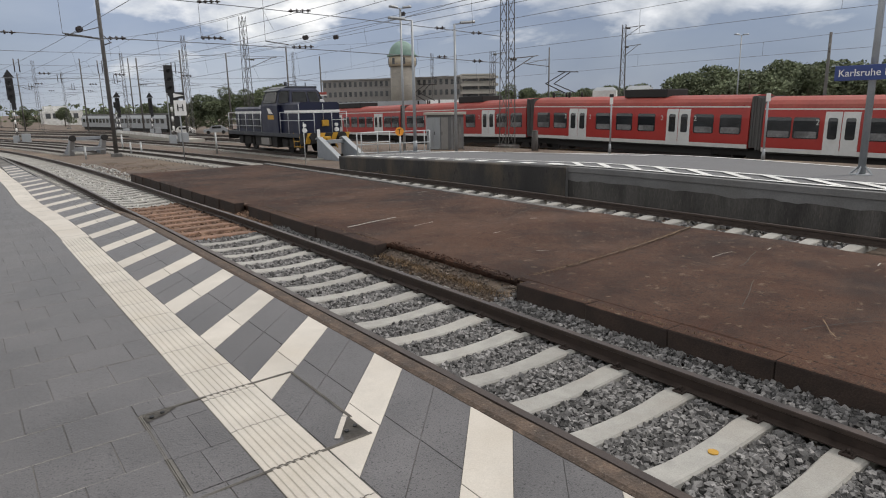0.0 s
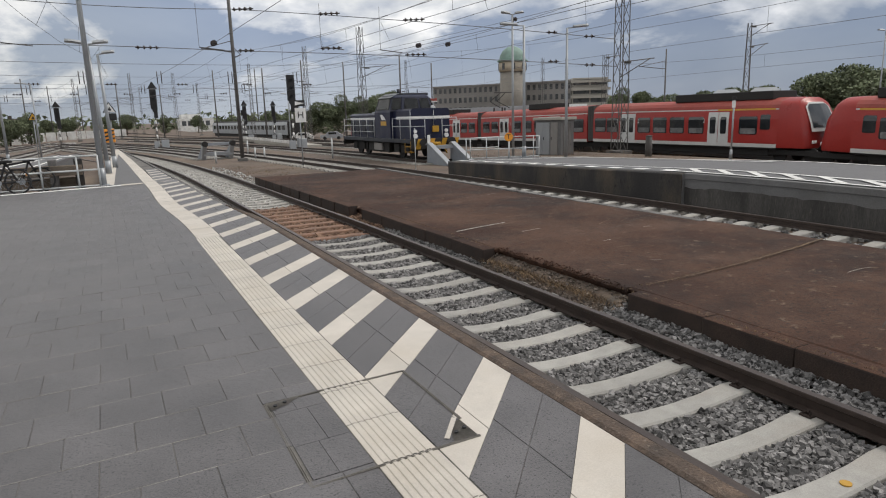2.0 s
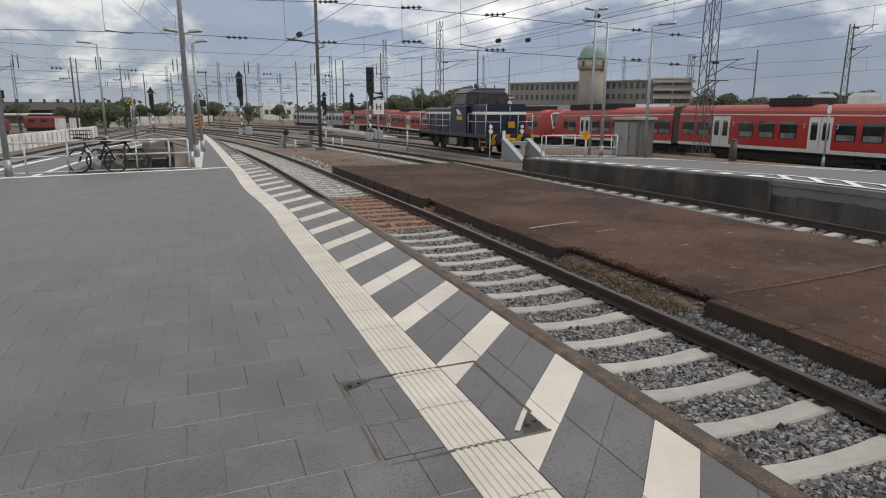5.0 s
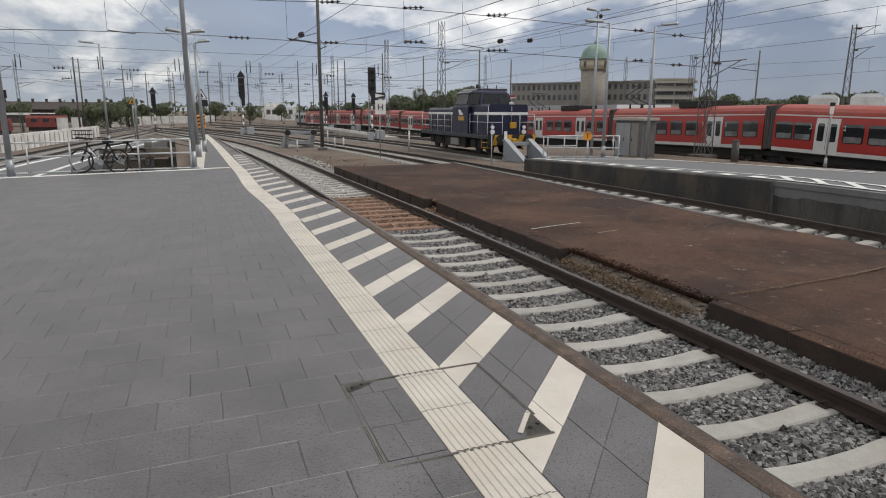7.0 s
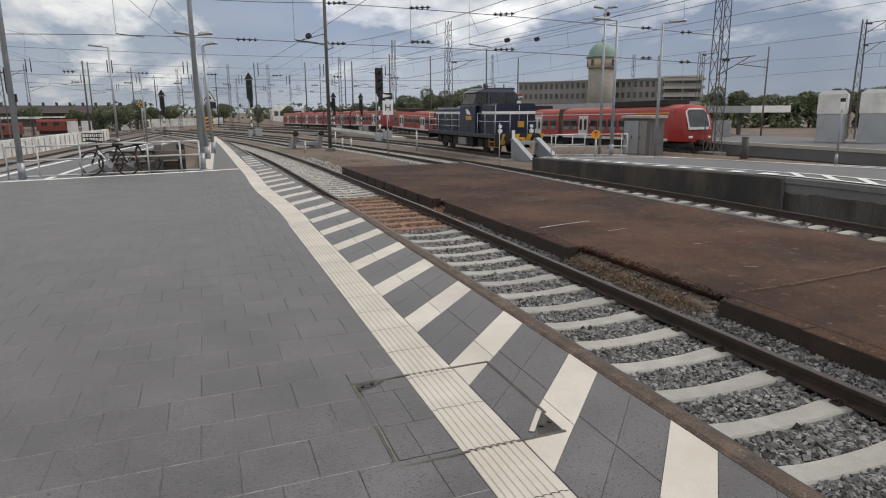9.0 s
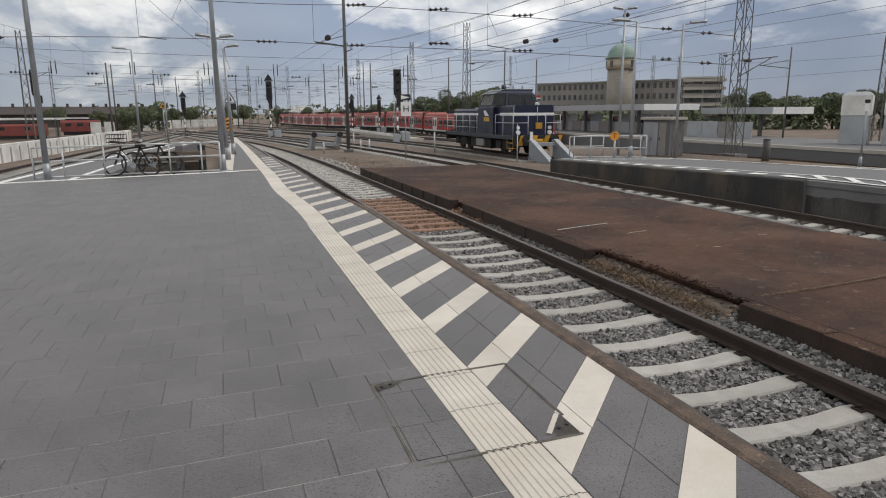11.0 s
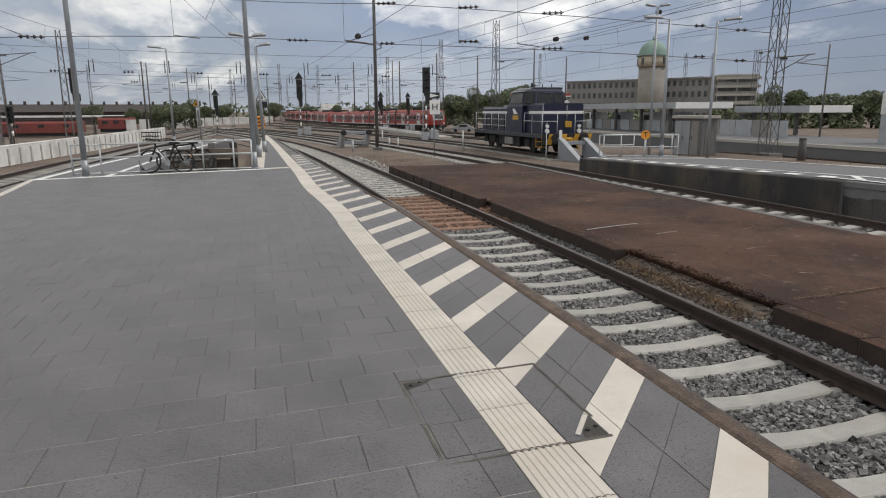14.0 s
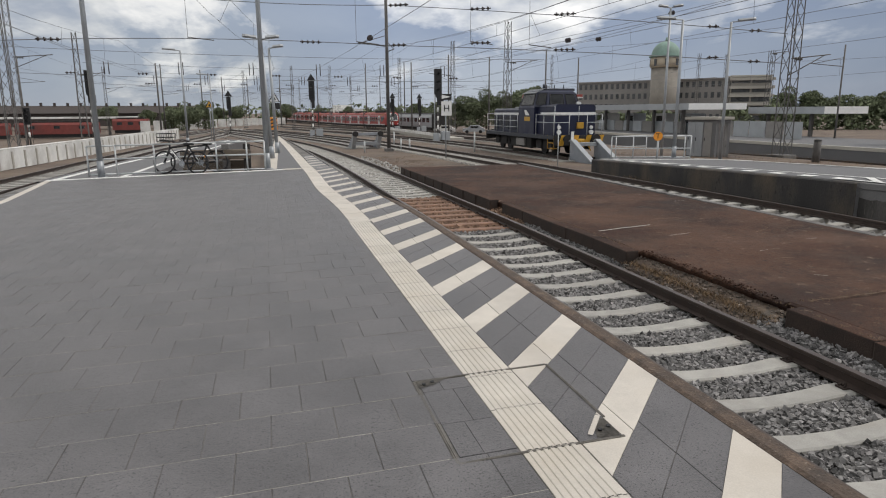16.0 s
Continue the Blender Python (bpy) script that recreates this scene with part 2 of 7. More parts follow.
M["old_wood"] = material("weathered grey-brown timber", (0.15, 0.125, 0.10), 0.9, vary=0.45, scale=3, fine=40, bump=0.5, tint=(0.08, 0.06, 0.05), stretch=(0.3, 2, 2))
M["bark"] = material("bark", (0.10, 0.08, 0.06), 0.9, vary=0.3, scale=2, fine=20, bump=0.4)
M["sandstone"] = material("weathered sandstone", (0.27, 0.25, 0.22), 0.85, vary=0.2, scale=0.25, fine=3, bump=0.1, coords="World")
M["facade"] = material("grey facade", (0.25, 0.24, 0.23), 0.85, vary=0.15, scale=0.15, fine=3, bump=0.1, coords="World")
M["facade_pale"] = material("pale concrete facade", (0.40, 0.38, 0.34), 0.85, vary=0.15, scale=0.15, fine=3, bump=0.1, coords="World")
M["copper"] = material("green copper", (0.21, 0.31, 0.27), 0.7, vary=0.2, scale=0.3, fine=3, bump=0.05, coords="World")
M["zinc"] = material("grey sheet metal", (0.36, 0.38, 0.40), 0.5, 0.3, vary=0.12, scale=1, fine=20, bump=0.03)
M["wire"] = material("wire", (0.17, 0.175, 0.185), 0.6, 0.3, vary=0.1, scale=1, fine=10, bump=0.0)
M["insulator"] = material("brown insulator", (0.035, 0.026, 0.024), 0.3, vary=0.2, scale=4, fine=20, bump=0.0)

M["ballast_rust"] = material("rusty ballast", (0.20, 0.125, 0.085), 0.9, vary=0.35, scale=8, fine=80, bump=0.15, island=0.45, coords="World")
M["faded_red"] = material("faded red engine paint", (0.20, 0.045, 0.038), 0.7, vary=0.3, scale=0.8, fine=8, bump=0.03, tint=(0.13, 0.05, 0.045))
M["facade_white"] = material("pale concrete panel", (0.70, 0.70, 0.68), 0.8, vary=0.12, scale=1.2, fine=30, bump=0.1, island=0.05, tint=(0.42, 0.41, 0.39), coords="World")
M["far_glass"] = material("grey window glass", (0.07, 0.075, 0.08), 0.3, vary=0.3, scale=0.2, fine=2, bump=0, coords="World")
M["tower_pale"] = material("ochre tower drum", (0.46, 0.40, 0.31), 0.85, vary=0.15, scale=0.3, fine=4, bump=0.05, coords="World")
M["roof_dark"] = material("dark roof tiles", (0.06, 0.05, 0.047), 0.85, vary=0.2, scale=0.3, fine=3, bump=0.1, coords="World")


# ---- building helpers ----
def thing(name, label, category, at=None, group="", kind=""):
    ob = new(name)
    ob.empty_display_size = 0.2
    if at is not None:
        ob.matrix_basis = at if isinstance(at, Matrix) else Matrix.Translation(at)
    return tagged(ob, label, category, group, kind)


def mesh_of(name, bm, mat, smooth=False):
    bmesh.ops.recalc_face_normals(bm, faces=bm.faces)
    me = bpy.data.meshes.new(name)
    bm.to_mesh(me)
    bm.free()
    for k in mat if isinstance(mat, (list, tuple)) else (mat,):
        me.materials.append(k)
    if smooth:
        me.polygons.foreach_set("use_smooth", [True] * len(me.polygons))
    return me


def part(name, bm, mat, parent=None, label="", kind="", smooth=False):
    ob = new(name, mesh_of(name, bm, mat, smooth))
    if parent is not None:
        ob.parent = parent
    return tagged(ob, label=label, kind=kind)


def share(name, me, parent, m=None):
    """One more object on a mesh that is already there."""
    ob = new(name, me)
    ob.parent = parent
    if m is not None:
        ob.matrix_basis = m
    return ob


def box(bm, lo, hi, mat=0, bevel=0.0):
    vs = [bm.verts.new((x, y, z)) for z in (lo[2], hi[2]) for y in (lo[1], hi[1]) for x in (lo[0], hi[0])]
    fs = [bm.faces.new([vs[i] for i in q]) for q in ((0, 2, 3, 1), (4, 5, 7, 6), (0, 1, 5, 4), (2, 6, 7, 3), (0, 4, 6, 2), (1, 3, 7, 5))]
    for f in fs:
        f.material_index = mat
    if bevel:
        es = list({e for f in fs for e in f.edges})
        r = bmesh.ops.bevel(bm, geom=es, offset=bevel, segments=2, affect="EDGES", profile=0.6)
        for f in r["faces"]:
            f.material_index = mat
    return vs


def boxed(lo, hi, bevel=0.0):
    bm = bmesh.new()
    box(bm, lo, hi, 0, bevel)
    return bm


def tube(bm, a, b, r, r2=None, n=8, mat=0, cap=True):
    """A round bar from a to b."""
    a, b = Vector(a), Vector(b)
    d = (b - a).normalized()
    s = d.cross(Vector((0, 0, 1)) if abs(d.z) < 0.95 else Vector((1, 0, 0))).normalized()
    u = s.cross(d)
    r2 = r if r2 is None else r2
    rings = [[bm.verts.new(c + k * (math.cos(2 * math.pi * i / n) * s + math.sin(2 * math.pi * i / n) * u)) for i in range(n)] for c, k in ((a, r), (b, r2))]
    for i in range(n):
        f = bm.faces.new((rings[0][i], rings[0][(i + 1) % n], rings[1][(i + 1) % n], rings[1][i]))
        f.material_index, f.smooth = mat, n > 4
    if cap:
        bm.faces.new(rings[0][::-1]).material_index = mat
        bm.faces.new(rings[1]).material_index = mat


def prism(bm, pts, axis, lo, hi, mat=0):
    """A flat outline, swept along an axis from lo to hi. The points give the other two axes in xyz order."""
    def full(p, v):
        return {"x": (v, p[0], p[1]), "y": (p[0], v, p[1]), "z": (p[0], p[1], v)}[axis]
    a = [bm.verts.new(full(p, lo)) for p in pts]
    b = [bm.verts.new(full(p, hi)) for p in pts]
    fs = [bm.faces.new(a[::-1]), bm.faces.new(b)]
    for i in range(len(pts)):
        j = (i + 1) % len(pts)
        fs.append(bm.faces.new((a[i], a[j], b[j], b[i])))
    for f in fs:
        f.material_index = mat


def sheet(bm, pts, mat=0):
    f = bm.faces.new([bm.verts.new(p) for p in pts])
    f.material_index = mat
    return f


def loft(bm, rows, mat=0, close=False):
    """A skin over rows of points."""
    vs = [[bm.verts.new(p) for p in r] for r in rows]
    for a, b in zip(vs, vs[1:]):
        m = len(a)
        for i in range(m if close else m - 1):
            f = bm.faces.new((a[i], a[(i + 1) % m], b[(i + 1) % m], b[i]))
            f.material_index = mat
    return vs

# ---- ground, tracks, platforms ----
RAIL = -0.58   # rail top of the near track; the platform's tactile strip lies at 0


def bend(points):
    """x over y along a smooth line through a few points (y, x)."""
    ys, xs = zip(*points)
    m = np.gradient(xs, ys)

    def at(y):
        if y <= ys[0]:
            return xs[0] + m[0] * (y - ys[0])
        if y >= ys[-1]:
            return xs[-1] + m[-1] * (y - ys[-1])
        i = int(np.searchsorted(ys, y)) - 1
        h = ys[i + 1] - ys[i]
        t = (y - ys[i]) / h
        return float((1 + 2 * t) * (1 - t) ** 2 * xs[i] + t * (1 - t) ** 2 * h * m[i] + t * t * (3 - 2 * t) * xs[i + 1] + t * t * (t - 1) * h * m[i + 1])
    return at


def clip(v, lo, hi):
    return max(lo, min(hi, v))


def zg(x, y):
    """Height of the yard's ground: it falls gently away from the platforms."""
    return -0.86 - 0.009 * clip(y - 10, 0, 150) - 0.015 * clip(x - 13, 0, 13) - 0.25 * clip(x - 29.3, 0, 2.5) - 0.08 * clip(-x - 15, 0, 25)


def fall(x):
    """Cross fall of the paved platform, away from the track."""
    return 0.02 * (x - 1.4)


track_1 = bend([(-12, 4.10), (0, 4.10), (8, 4.09), (14, 4.07), (20, 4.05), (28, 3.96), (36, 3.68), (45, 3.15), (55, 2.25), (70, 0.3), (90, -3.2), (120, -9.5), (160, -19)])
track_2 = bend([(-12, 10.9), (0, 10.9), (15, 10.9), (25, 10.85), (40, 10.2), (60, 8.6), (90, 4.5), (130, -3.0), (180, -14)])
track_3 = bend([(20, 15.85), (30, 15.85), (45, 15.8), (60, 14.9), (90, 11.3), (130, 4.5), (180, -5)])
track_4 = bend([(-90, 33.25), (-40, 33.25), (0, 33.25), (55, 33.25), (75, 32.5), (88, 31.2), (101, 29.5), (115, 27.5), (130, 25.3), (167, 20.0), (213, 13.9), (263, 7.3), (330, -1.4)])
track_5 = bend([(42, 7.4), (55, 6.3), (70, 4.4), (90, 1.2), (130, -7.5), (180, -20)])
track_6 = bend([(-12, -8.2), (20, -8.2), (40, -8.0), (70, -6.8), (110, -5.5), (160, -6.5)])
track_7 = bend([(45, 22.2), (60, 21.6), (90, 18.0), (130, 10.8), (180, 0.5)])
track_8 = bend([(-12, -14.5), (30, -14.5), (60, -13.2), (100, -10.5), (160, -9.0)])
track_9 = bend([(16, -1.6), (24, -1.0), (34, 0.4), (46, 0.9), (60, -1.2), (90, -5.6), (150, -16)])
track_10 = bend([(60, 27.5), (90, 25.0), (130, 18.0), (180, 8.0), (240, -3)])


def ground():
    bm = bmesh.new()
    xs = [-2500, -800, -300, -150, -80, -40, -20, -10, -5, 0, 4, 8, 13, 18, 22, 26, 29, 32, 40, 60, 90, 150, 300, 800, 2500]
    ys = [-1200, -300, -100, -40, -10, 5, 10, 15, 20, 25, 30, 40, 50, 60, 75, 90, 120, 160, 200, 300, 500, 900, 2500]
    vs = [[bm.verts.new((x, y, zg(x, y))) for x in xs] for y in ys]
    for a, b in zip(vs, vs[1:]):
        for i in range(len(xs) - 1):
            bm.faces.new((a[i], a[i + 1], b[i + 1], b[i]))
    tagged(part("ground", bm, M["ground"], kind="structure"), "brown earth and gravel between the railway tracks", "ground")


ground()

RAIL_SHAPE = [(-0.036, -0.042), (-0.033, -0.034), (0.033, -0.034), (0.036, -0.042), (0.036, -0.068), (0.010, -0.082), (0.010, -0.148), (0.066, -0.163), (0.066, -0.172), (-0.066, -0.172), (-0.066, -0.163), (-0.010, -0.148), (-0.010, -0.082), (-0.036, -0.068)]


def heading(tr, y):
    return math.atan2(tr(y + 0.5) - tr(y - 0.5), 1.0)


def rail_mesh(tr, side, level, y0, y1, step, half=0.7535):
    bm = bmesh.new()
    rows, y = [], y0
    while y < y1 + step / 2:
        a = heading(tr, y)
        c, z = Vector((tr(y) + side * half * math.cos(a), y - side * half * math.sin(a))), level(y)
        rows.append([(c.x + p * math.cos(a), c.y - p * math.sin(a), z + q) for p, q in RAIL_SHAPE])
        y += step
    loft(bm, rows, 0, True)
    for f in bm.faces:
        if all(any(abs(v.co.z - r[1][2]) < 1e-4 for r in rows) for v in f.verts):
            f.material_index = 1
    bm.faces.new([bm.verts.new(p) for p in rows[0]])
    return bm


def sleeper_mesh(mat, width=0.205, dip=0.032):
    """A concrete sleeper with raised seats and a lower middle."""
    bm = bmesh.new()
    prof = [(-1.30, -0.02), (-1.02, 0.0), (-0.55, 0.0), (-0.30, -dip * 0.7), (0, -dip), (0.30, -dip * 0.7), (0.55, 0.0), (1.02, 0.0), (1.30, -0.02)]
    rows = []
    for x, z in prof:
        w = width / 2 * (1.0 if abs(x) > 0.4 else 0.92)
        rows.append([(x, -w - 0.035, -0.2), (x, -w - 0.01, z - 0.015), (x, -w + 0.005, z), (x, w - 0.005, z), (x, w + 0.01, z - 0.015), (x, w + 0.035, -0.2)])
    vs = loft(bm, rows)
    bm.faces.new(vs[0][::-1])
    bm.faces.new(vs[-1])
    return mesh_of("sleeper", bm, mat)


SLEEPER = sleeper_mesh(M["sleeper"])
SLEEPER_RUST = sleeper_mesh(M["rust_sleeper"], 0.20, 0.0)


def clip_mesh():
    """Two spring clips with bolts on their plate."""
    bm = bmesh.new()
    for s in (-1, 1):
        box(bm, (s * 0.105 - 0.045, -0.075, 0.0), (s * 0.105 + 0.045, 0.075, 0.018))
        tube(bm, (s * 0.10, 0, 0.018), (s * 0.10, 0, 0.06), 0.017, n=6)
        tube(bm, (s * 0.135, -0.05, 0.025), (s * 0.08, -0.02, 0.035), 0.009, n=5)
        tube(bm, (s * 0.135, 0.05, 0.025), (s * 0.08, 0.02, 0.035), 0.009, n=5)
    return mesh_of("rail_clip", bm, M["rail"])


CLIP = clip_mesh()


def railway(tr, label, level, y0, y1, spacing=0.636, phase=0.0, rust=(), step=2.0, bed=1.75, clips=0.0, singles=400.0, half=0.7535, bed_mat="ballast_bed"):
    """A track: bed of ballast, sleepers and two rails."""
    t = thing("railway_track", label, "railway track", kind="structure")
    bm = bmesh.new()
    rows, y = [], y0
    while y < y1 + 0.1:
        z = level(y) - 0.275
        c = tr(y)
        rows.append([(c - bed - 0.5, y, z - 0.22), (c - bed, y, z - 0.02), (c, y, z), (c + bed, y, z - 0.02), (c + bed + 0.5, y, z - 0.22)])
        y += step
    loft(bm, rows)
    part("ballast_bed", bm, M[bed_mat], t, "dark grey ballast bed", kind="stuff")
    for s in (-1, 1):
        part("rail", rail_mesh(tr, s, level, y0, y1, step, half), [M["rail"], M["rail_top"]], t)
    rest = bmesh.new()
    y = y0 + phase
    while y < y1:
        rusty = any(a < y < b for a, b in rust)
        m = Matrix.Translation((tr(y), y, level(y) - 0.175)) @ Matrix.Rotation(-heading(tr, y), 4, "Z")
        if y < singles:
            ob = share("sleeper", SLEEPER_RUST if rusty else SLEEPER, t, m)
            if y < clips:
                for s in (-1, 1):
                    share("rail_clip", CLIP, ob, Matrix.Translation((s * half, 0, 0)) @ Matrix.Diagonal((0.85, 0.6, 0.8, 1)))
        else:
            vs = box(rest, (-1.3, -0.12, -0.2), (1.3, 0.12, 0.0))
            for v in vs:
                v.co = m @ v.co
        y += spacing
    if len(rest.verts):
        part("sleeper_row", rest, M["sleeper"], t, "row of pale concrete sleepers", kind="stuff")
    else:
        rest.free()
    return t


def near_level(y):
    return RAIL - 0.009 * clip(y - 10, 0, 150)


def through_level(y):
    """The through track dips towards the station."""
    dip = bend([(-150, -0.47), (0, -0.47), (9, -0.44), (18, -0.09), (26, 0.06), (45, 0.0), (400, 0.0)])
    return zg(track_4(y), y) + 0.26 + dip(y)


def on_ground(tr, up=0.26):
    return lambda y: zg(tr(y), y) + up


# the near bed's dark colour paints the shade in the gaps of its stones
railway(track_1, "near railway track of pale concrete sleepers and brown rails in grey ballast", near_level, -12.24, 110, 0.616, 0.136, rust=((9.2, 14.8),), clips=14, singles=60, bed_mat="ballast_gap_shade")
railway(track_2, "railway track with pale sleepers below the opposite platform wall", near_level, -12.555, 130, 0.637, 0.1, clips=0, singles=60, bed=1.4)
railway(track_3, "siding with brown rails under the blue locomotive", on_ground(track_3), 28.0, 130, 0.65, singles=40)
railway(track_4, "through track with the moving red train", through_level, -90, 330, 1.3, step=3.0, singles=-100)
railway(track_5, "short siding ending at a steel buffer stop", on_ground(track_5), 46, 130, 0.65, singles=0)
railway(track_6, "track with brown rails beside the pale low wall", on_ground(track_6), -8, 150, 0.65, singles=20)
railway(track_7, "yard track with brown rails on sleepers", on_ground(track_7), 45, 170, 0.9, singles=0)
railway(track_8, "yard track behind the pale low wall", on_ground(track_8), 10, 150, 0.9, singles=0)
railway(track_9, "rusty siding behind the platform railing", on_ground(track_9, 0.1), 19.5, 140, 0.7, singles=0)
railway(track_10, "far yard track with brown rails", on_ground(track_10), 60, 230, 0.9, singles=0)

# main platform
EDGE = bend([(-14, 2.33), (0, 2.32), (5, 2.30), (7, 2.28), (9.2, 2.17), (11.2, 2.07), (13.7, 1.98), (17.7, 1.86), (25, 1.66), (41, 1.0)])
STRIP = bend([(-14, 1.27), (0, 1.27), (5, 1.27), (6.8, 1.28), (8, 1.26), (10.5, 1.14), (14, 1.13), (17, 1.09), (22, 1.03), (28, 0.95), (41, 0.70)])
END = 15.85


def span(y0, y1, n):
    return [y0 + (y1 - y0) * i / n for i in range(n + 1)]


def platform():
    bm = bmesh.new()
    loft(bm, [[(-5.25, y, -0.9), (-5.25, y, fall(-5.25) - 0.0035), (EDGE(y), y, fall(EDGE(y)) - 0.0035), (EDGE(y), y, -1.0)] for y in span(-14, END, 30)])
    sheet(bm, [(-5.25, END, -0.9), (EDGE(END), END, -1.0), (EDGE(END), END, fall(EDGE(END)) - 0.0035), (-5.25, END, fall(-5.25) - 0.0035)])
    loft(bm, [[(0.12 + 0.024 * (y - END), y, -1.3), (0.12 + 0.024 * (y - END), y, -0.045), (EDGE(y), y, -0.045), (EDGE(y), y, -1.3)] for y in span(END, 41, 20)])
    return tagged(part("platform", bm, M["paver_joint"], kind="structure"), "raised station platform paved in grey and white concrete", "platform")


PLATFORM = platform()


def kerb():
    bm = bmesh.new()
    rows = []
    for y in span(-14, 9.6, 60):
        x, w = EDGE(y), 0.120 * clip((9.6 - y) / 1.5, 0.15, 1)
        j = 0.012 * noise.noise((y * 3, 0, 0))
        rows.append([(x, y, -0.9), (x, y, fall(x)), (x + 0.02, y, fall(x) + 0.012), (x + w - 0.02 + j, y, fall(x) + 0.012), (x + w + j, y, fall(x) - 0.01), (x + w + j, y, -0.10), (x + w - 0.06, y, -0.12), (x + w - 0.06, y, -0.95)])
    loft(bm, rows)
    tagged(part("kerb", bm, M["kerb"], kind="structure"), "rust-brown concrete kerb along the platform edge", "kerb")
    bm = bmesh.new()
    rows = []
    for y in span(9.6, 41, 40):
        x = EDGE(y)
        rows.append([(x, y, -1.2), (x, y, fall(x) - 0.002), (x + 0.06, y, fall(x) - 0.002), (x + 0.06, y, -1.2)])
    loft(bm, rows)
    tagged(part("kerb", bm, M["wall_grey"], kind="structure"), "thin grey concrete kerb of the platform tip", "kerb")


kerb()


def old_platform():
    """The worn slab between the tracks, in three blocks with a broken gap."""
    t = thing("old_platform", "old low platform of cracked brown asphalt between the tracks", "platform", kind="structure")
    top = -0.51
    def block(y0, y1, xa, x1, n, z=top, seed=0, rag=0.012, lean=0.0):
        bm = bmesh.new()
        rows = []
        for y in span(y0, y1, n):
            x0 = xa + lean * (y - y0)
            j = 0.025 * noise.noise((y * 1.3, seed, 0)) + rag * noise.noise((y * 6, seed, 3))
            r = [(x0 + 0.26 + j * 0.3, y, -1.05), (x0 + 0.25 + j * 0.3, y, z - 0.07), (x0 + 0.2 + j, y, z - 0.05), (x0 + 0.2 + j, y, z - 0.02), (x0 + 0.24 + j, y, z)]
            for k in range(1, 12):
                x = x0 + 0.24 + (x1 - x0 - 0.24) * k / 11
                r.append((x, y, z + 0.018 * noise.noise((x * 0.7, y * 0.7, 1)) + 0.006 * noise.noise((x * 3, y * 3, 2))))
            r.append((x1, y, -1.05))
            rows.append(r)
        vs = loft(bm, rows)
        bm.faces.new(vs[0])
        bm.faces.new(vs[-1][::-1])
        part("slab", bm, M["slab"], t)
    block(-13, 2.95, 5.36, 9.9, 60, seed=0)
    block(2.95, 5.7, 5.30, 9.9, 60, seed=4, rag=0.05)
    block(5.7, 11.1, 5.25, 9.9, 22, seed=7)
    block(11.1, 21.3, 5.16, 9.9, 40, z=-0.53, seed=9, lean=-0.02)
    # kerb stones of the near edge, each a little out of line
    rnd = random.Random(4)
    for y0, y1, xa, lean in ((-3.2, 2.9, 5.36, 0), (5.72, 11.05, 5.25, 0), (11.6, 21.3, 5.15, -0.02)):
        y = y0
        while y < y1 - 0.2:
            n = min(rnd.uniform(0.95, 1.05), y1 - y)
            x0 = xa + lean * (y - y0)
            bm = boxed((x0 + rnd.uniform(-0.008, 0.008), y + 0.002, -1.0), (x0 + 0.215, y + n - 0.002, top + rnd.uniform(0.0, 0.008)), 0.018)
            for v in bm.verts:
                v.co += Vector((noise.noise(v.co * 5), noise.noise(v.co * 5 + Vector((7, 0, 0))), 0.4 * noise.noise(v.co * 6))) * 0.016
            bm.normal_update()
            for f in bm.faces:
                f.material_index = 1 if f.normal.z > 0.6 else 0
            part("kerb_stone", bm, [M["slab_side"], M["slab"]], t)
            y += n
    y = 5.6
    while y < 21:
        part("back_kerb", boxed((9.74, y + 0.005, -0.8), (9.92, y + 0.99, top + 0.012), 0.012), M["wall_grey"], t, "grey kerb stone along the back edge")
        y += 1.0
    return t


OLD = old_platform()


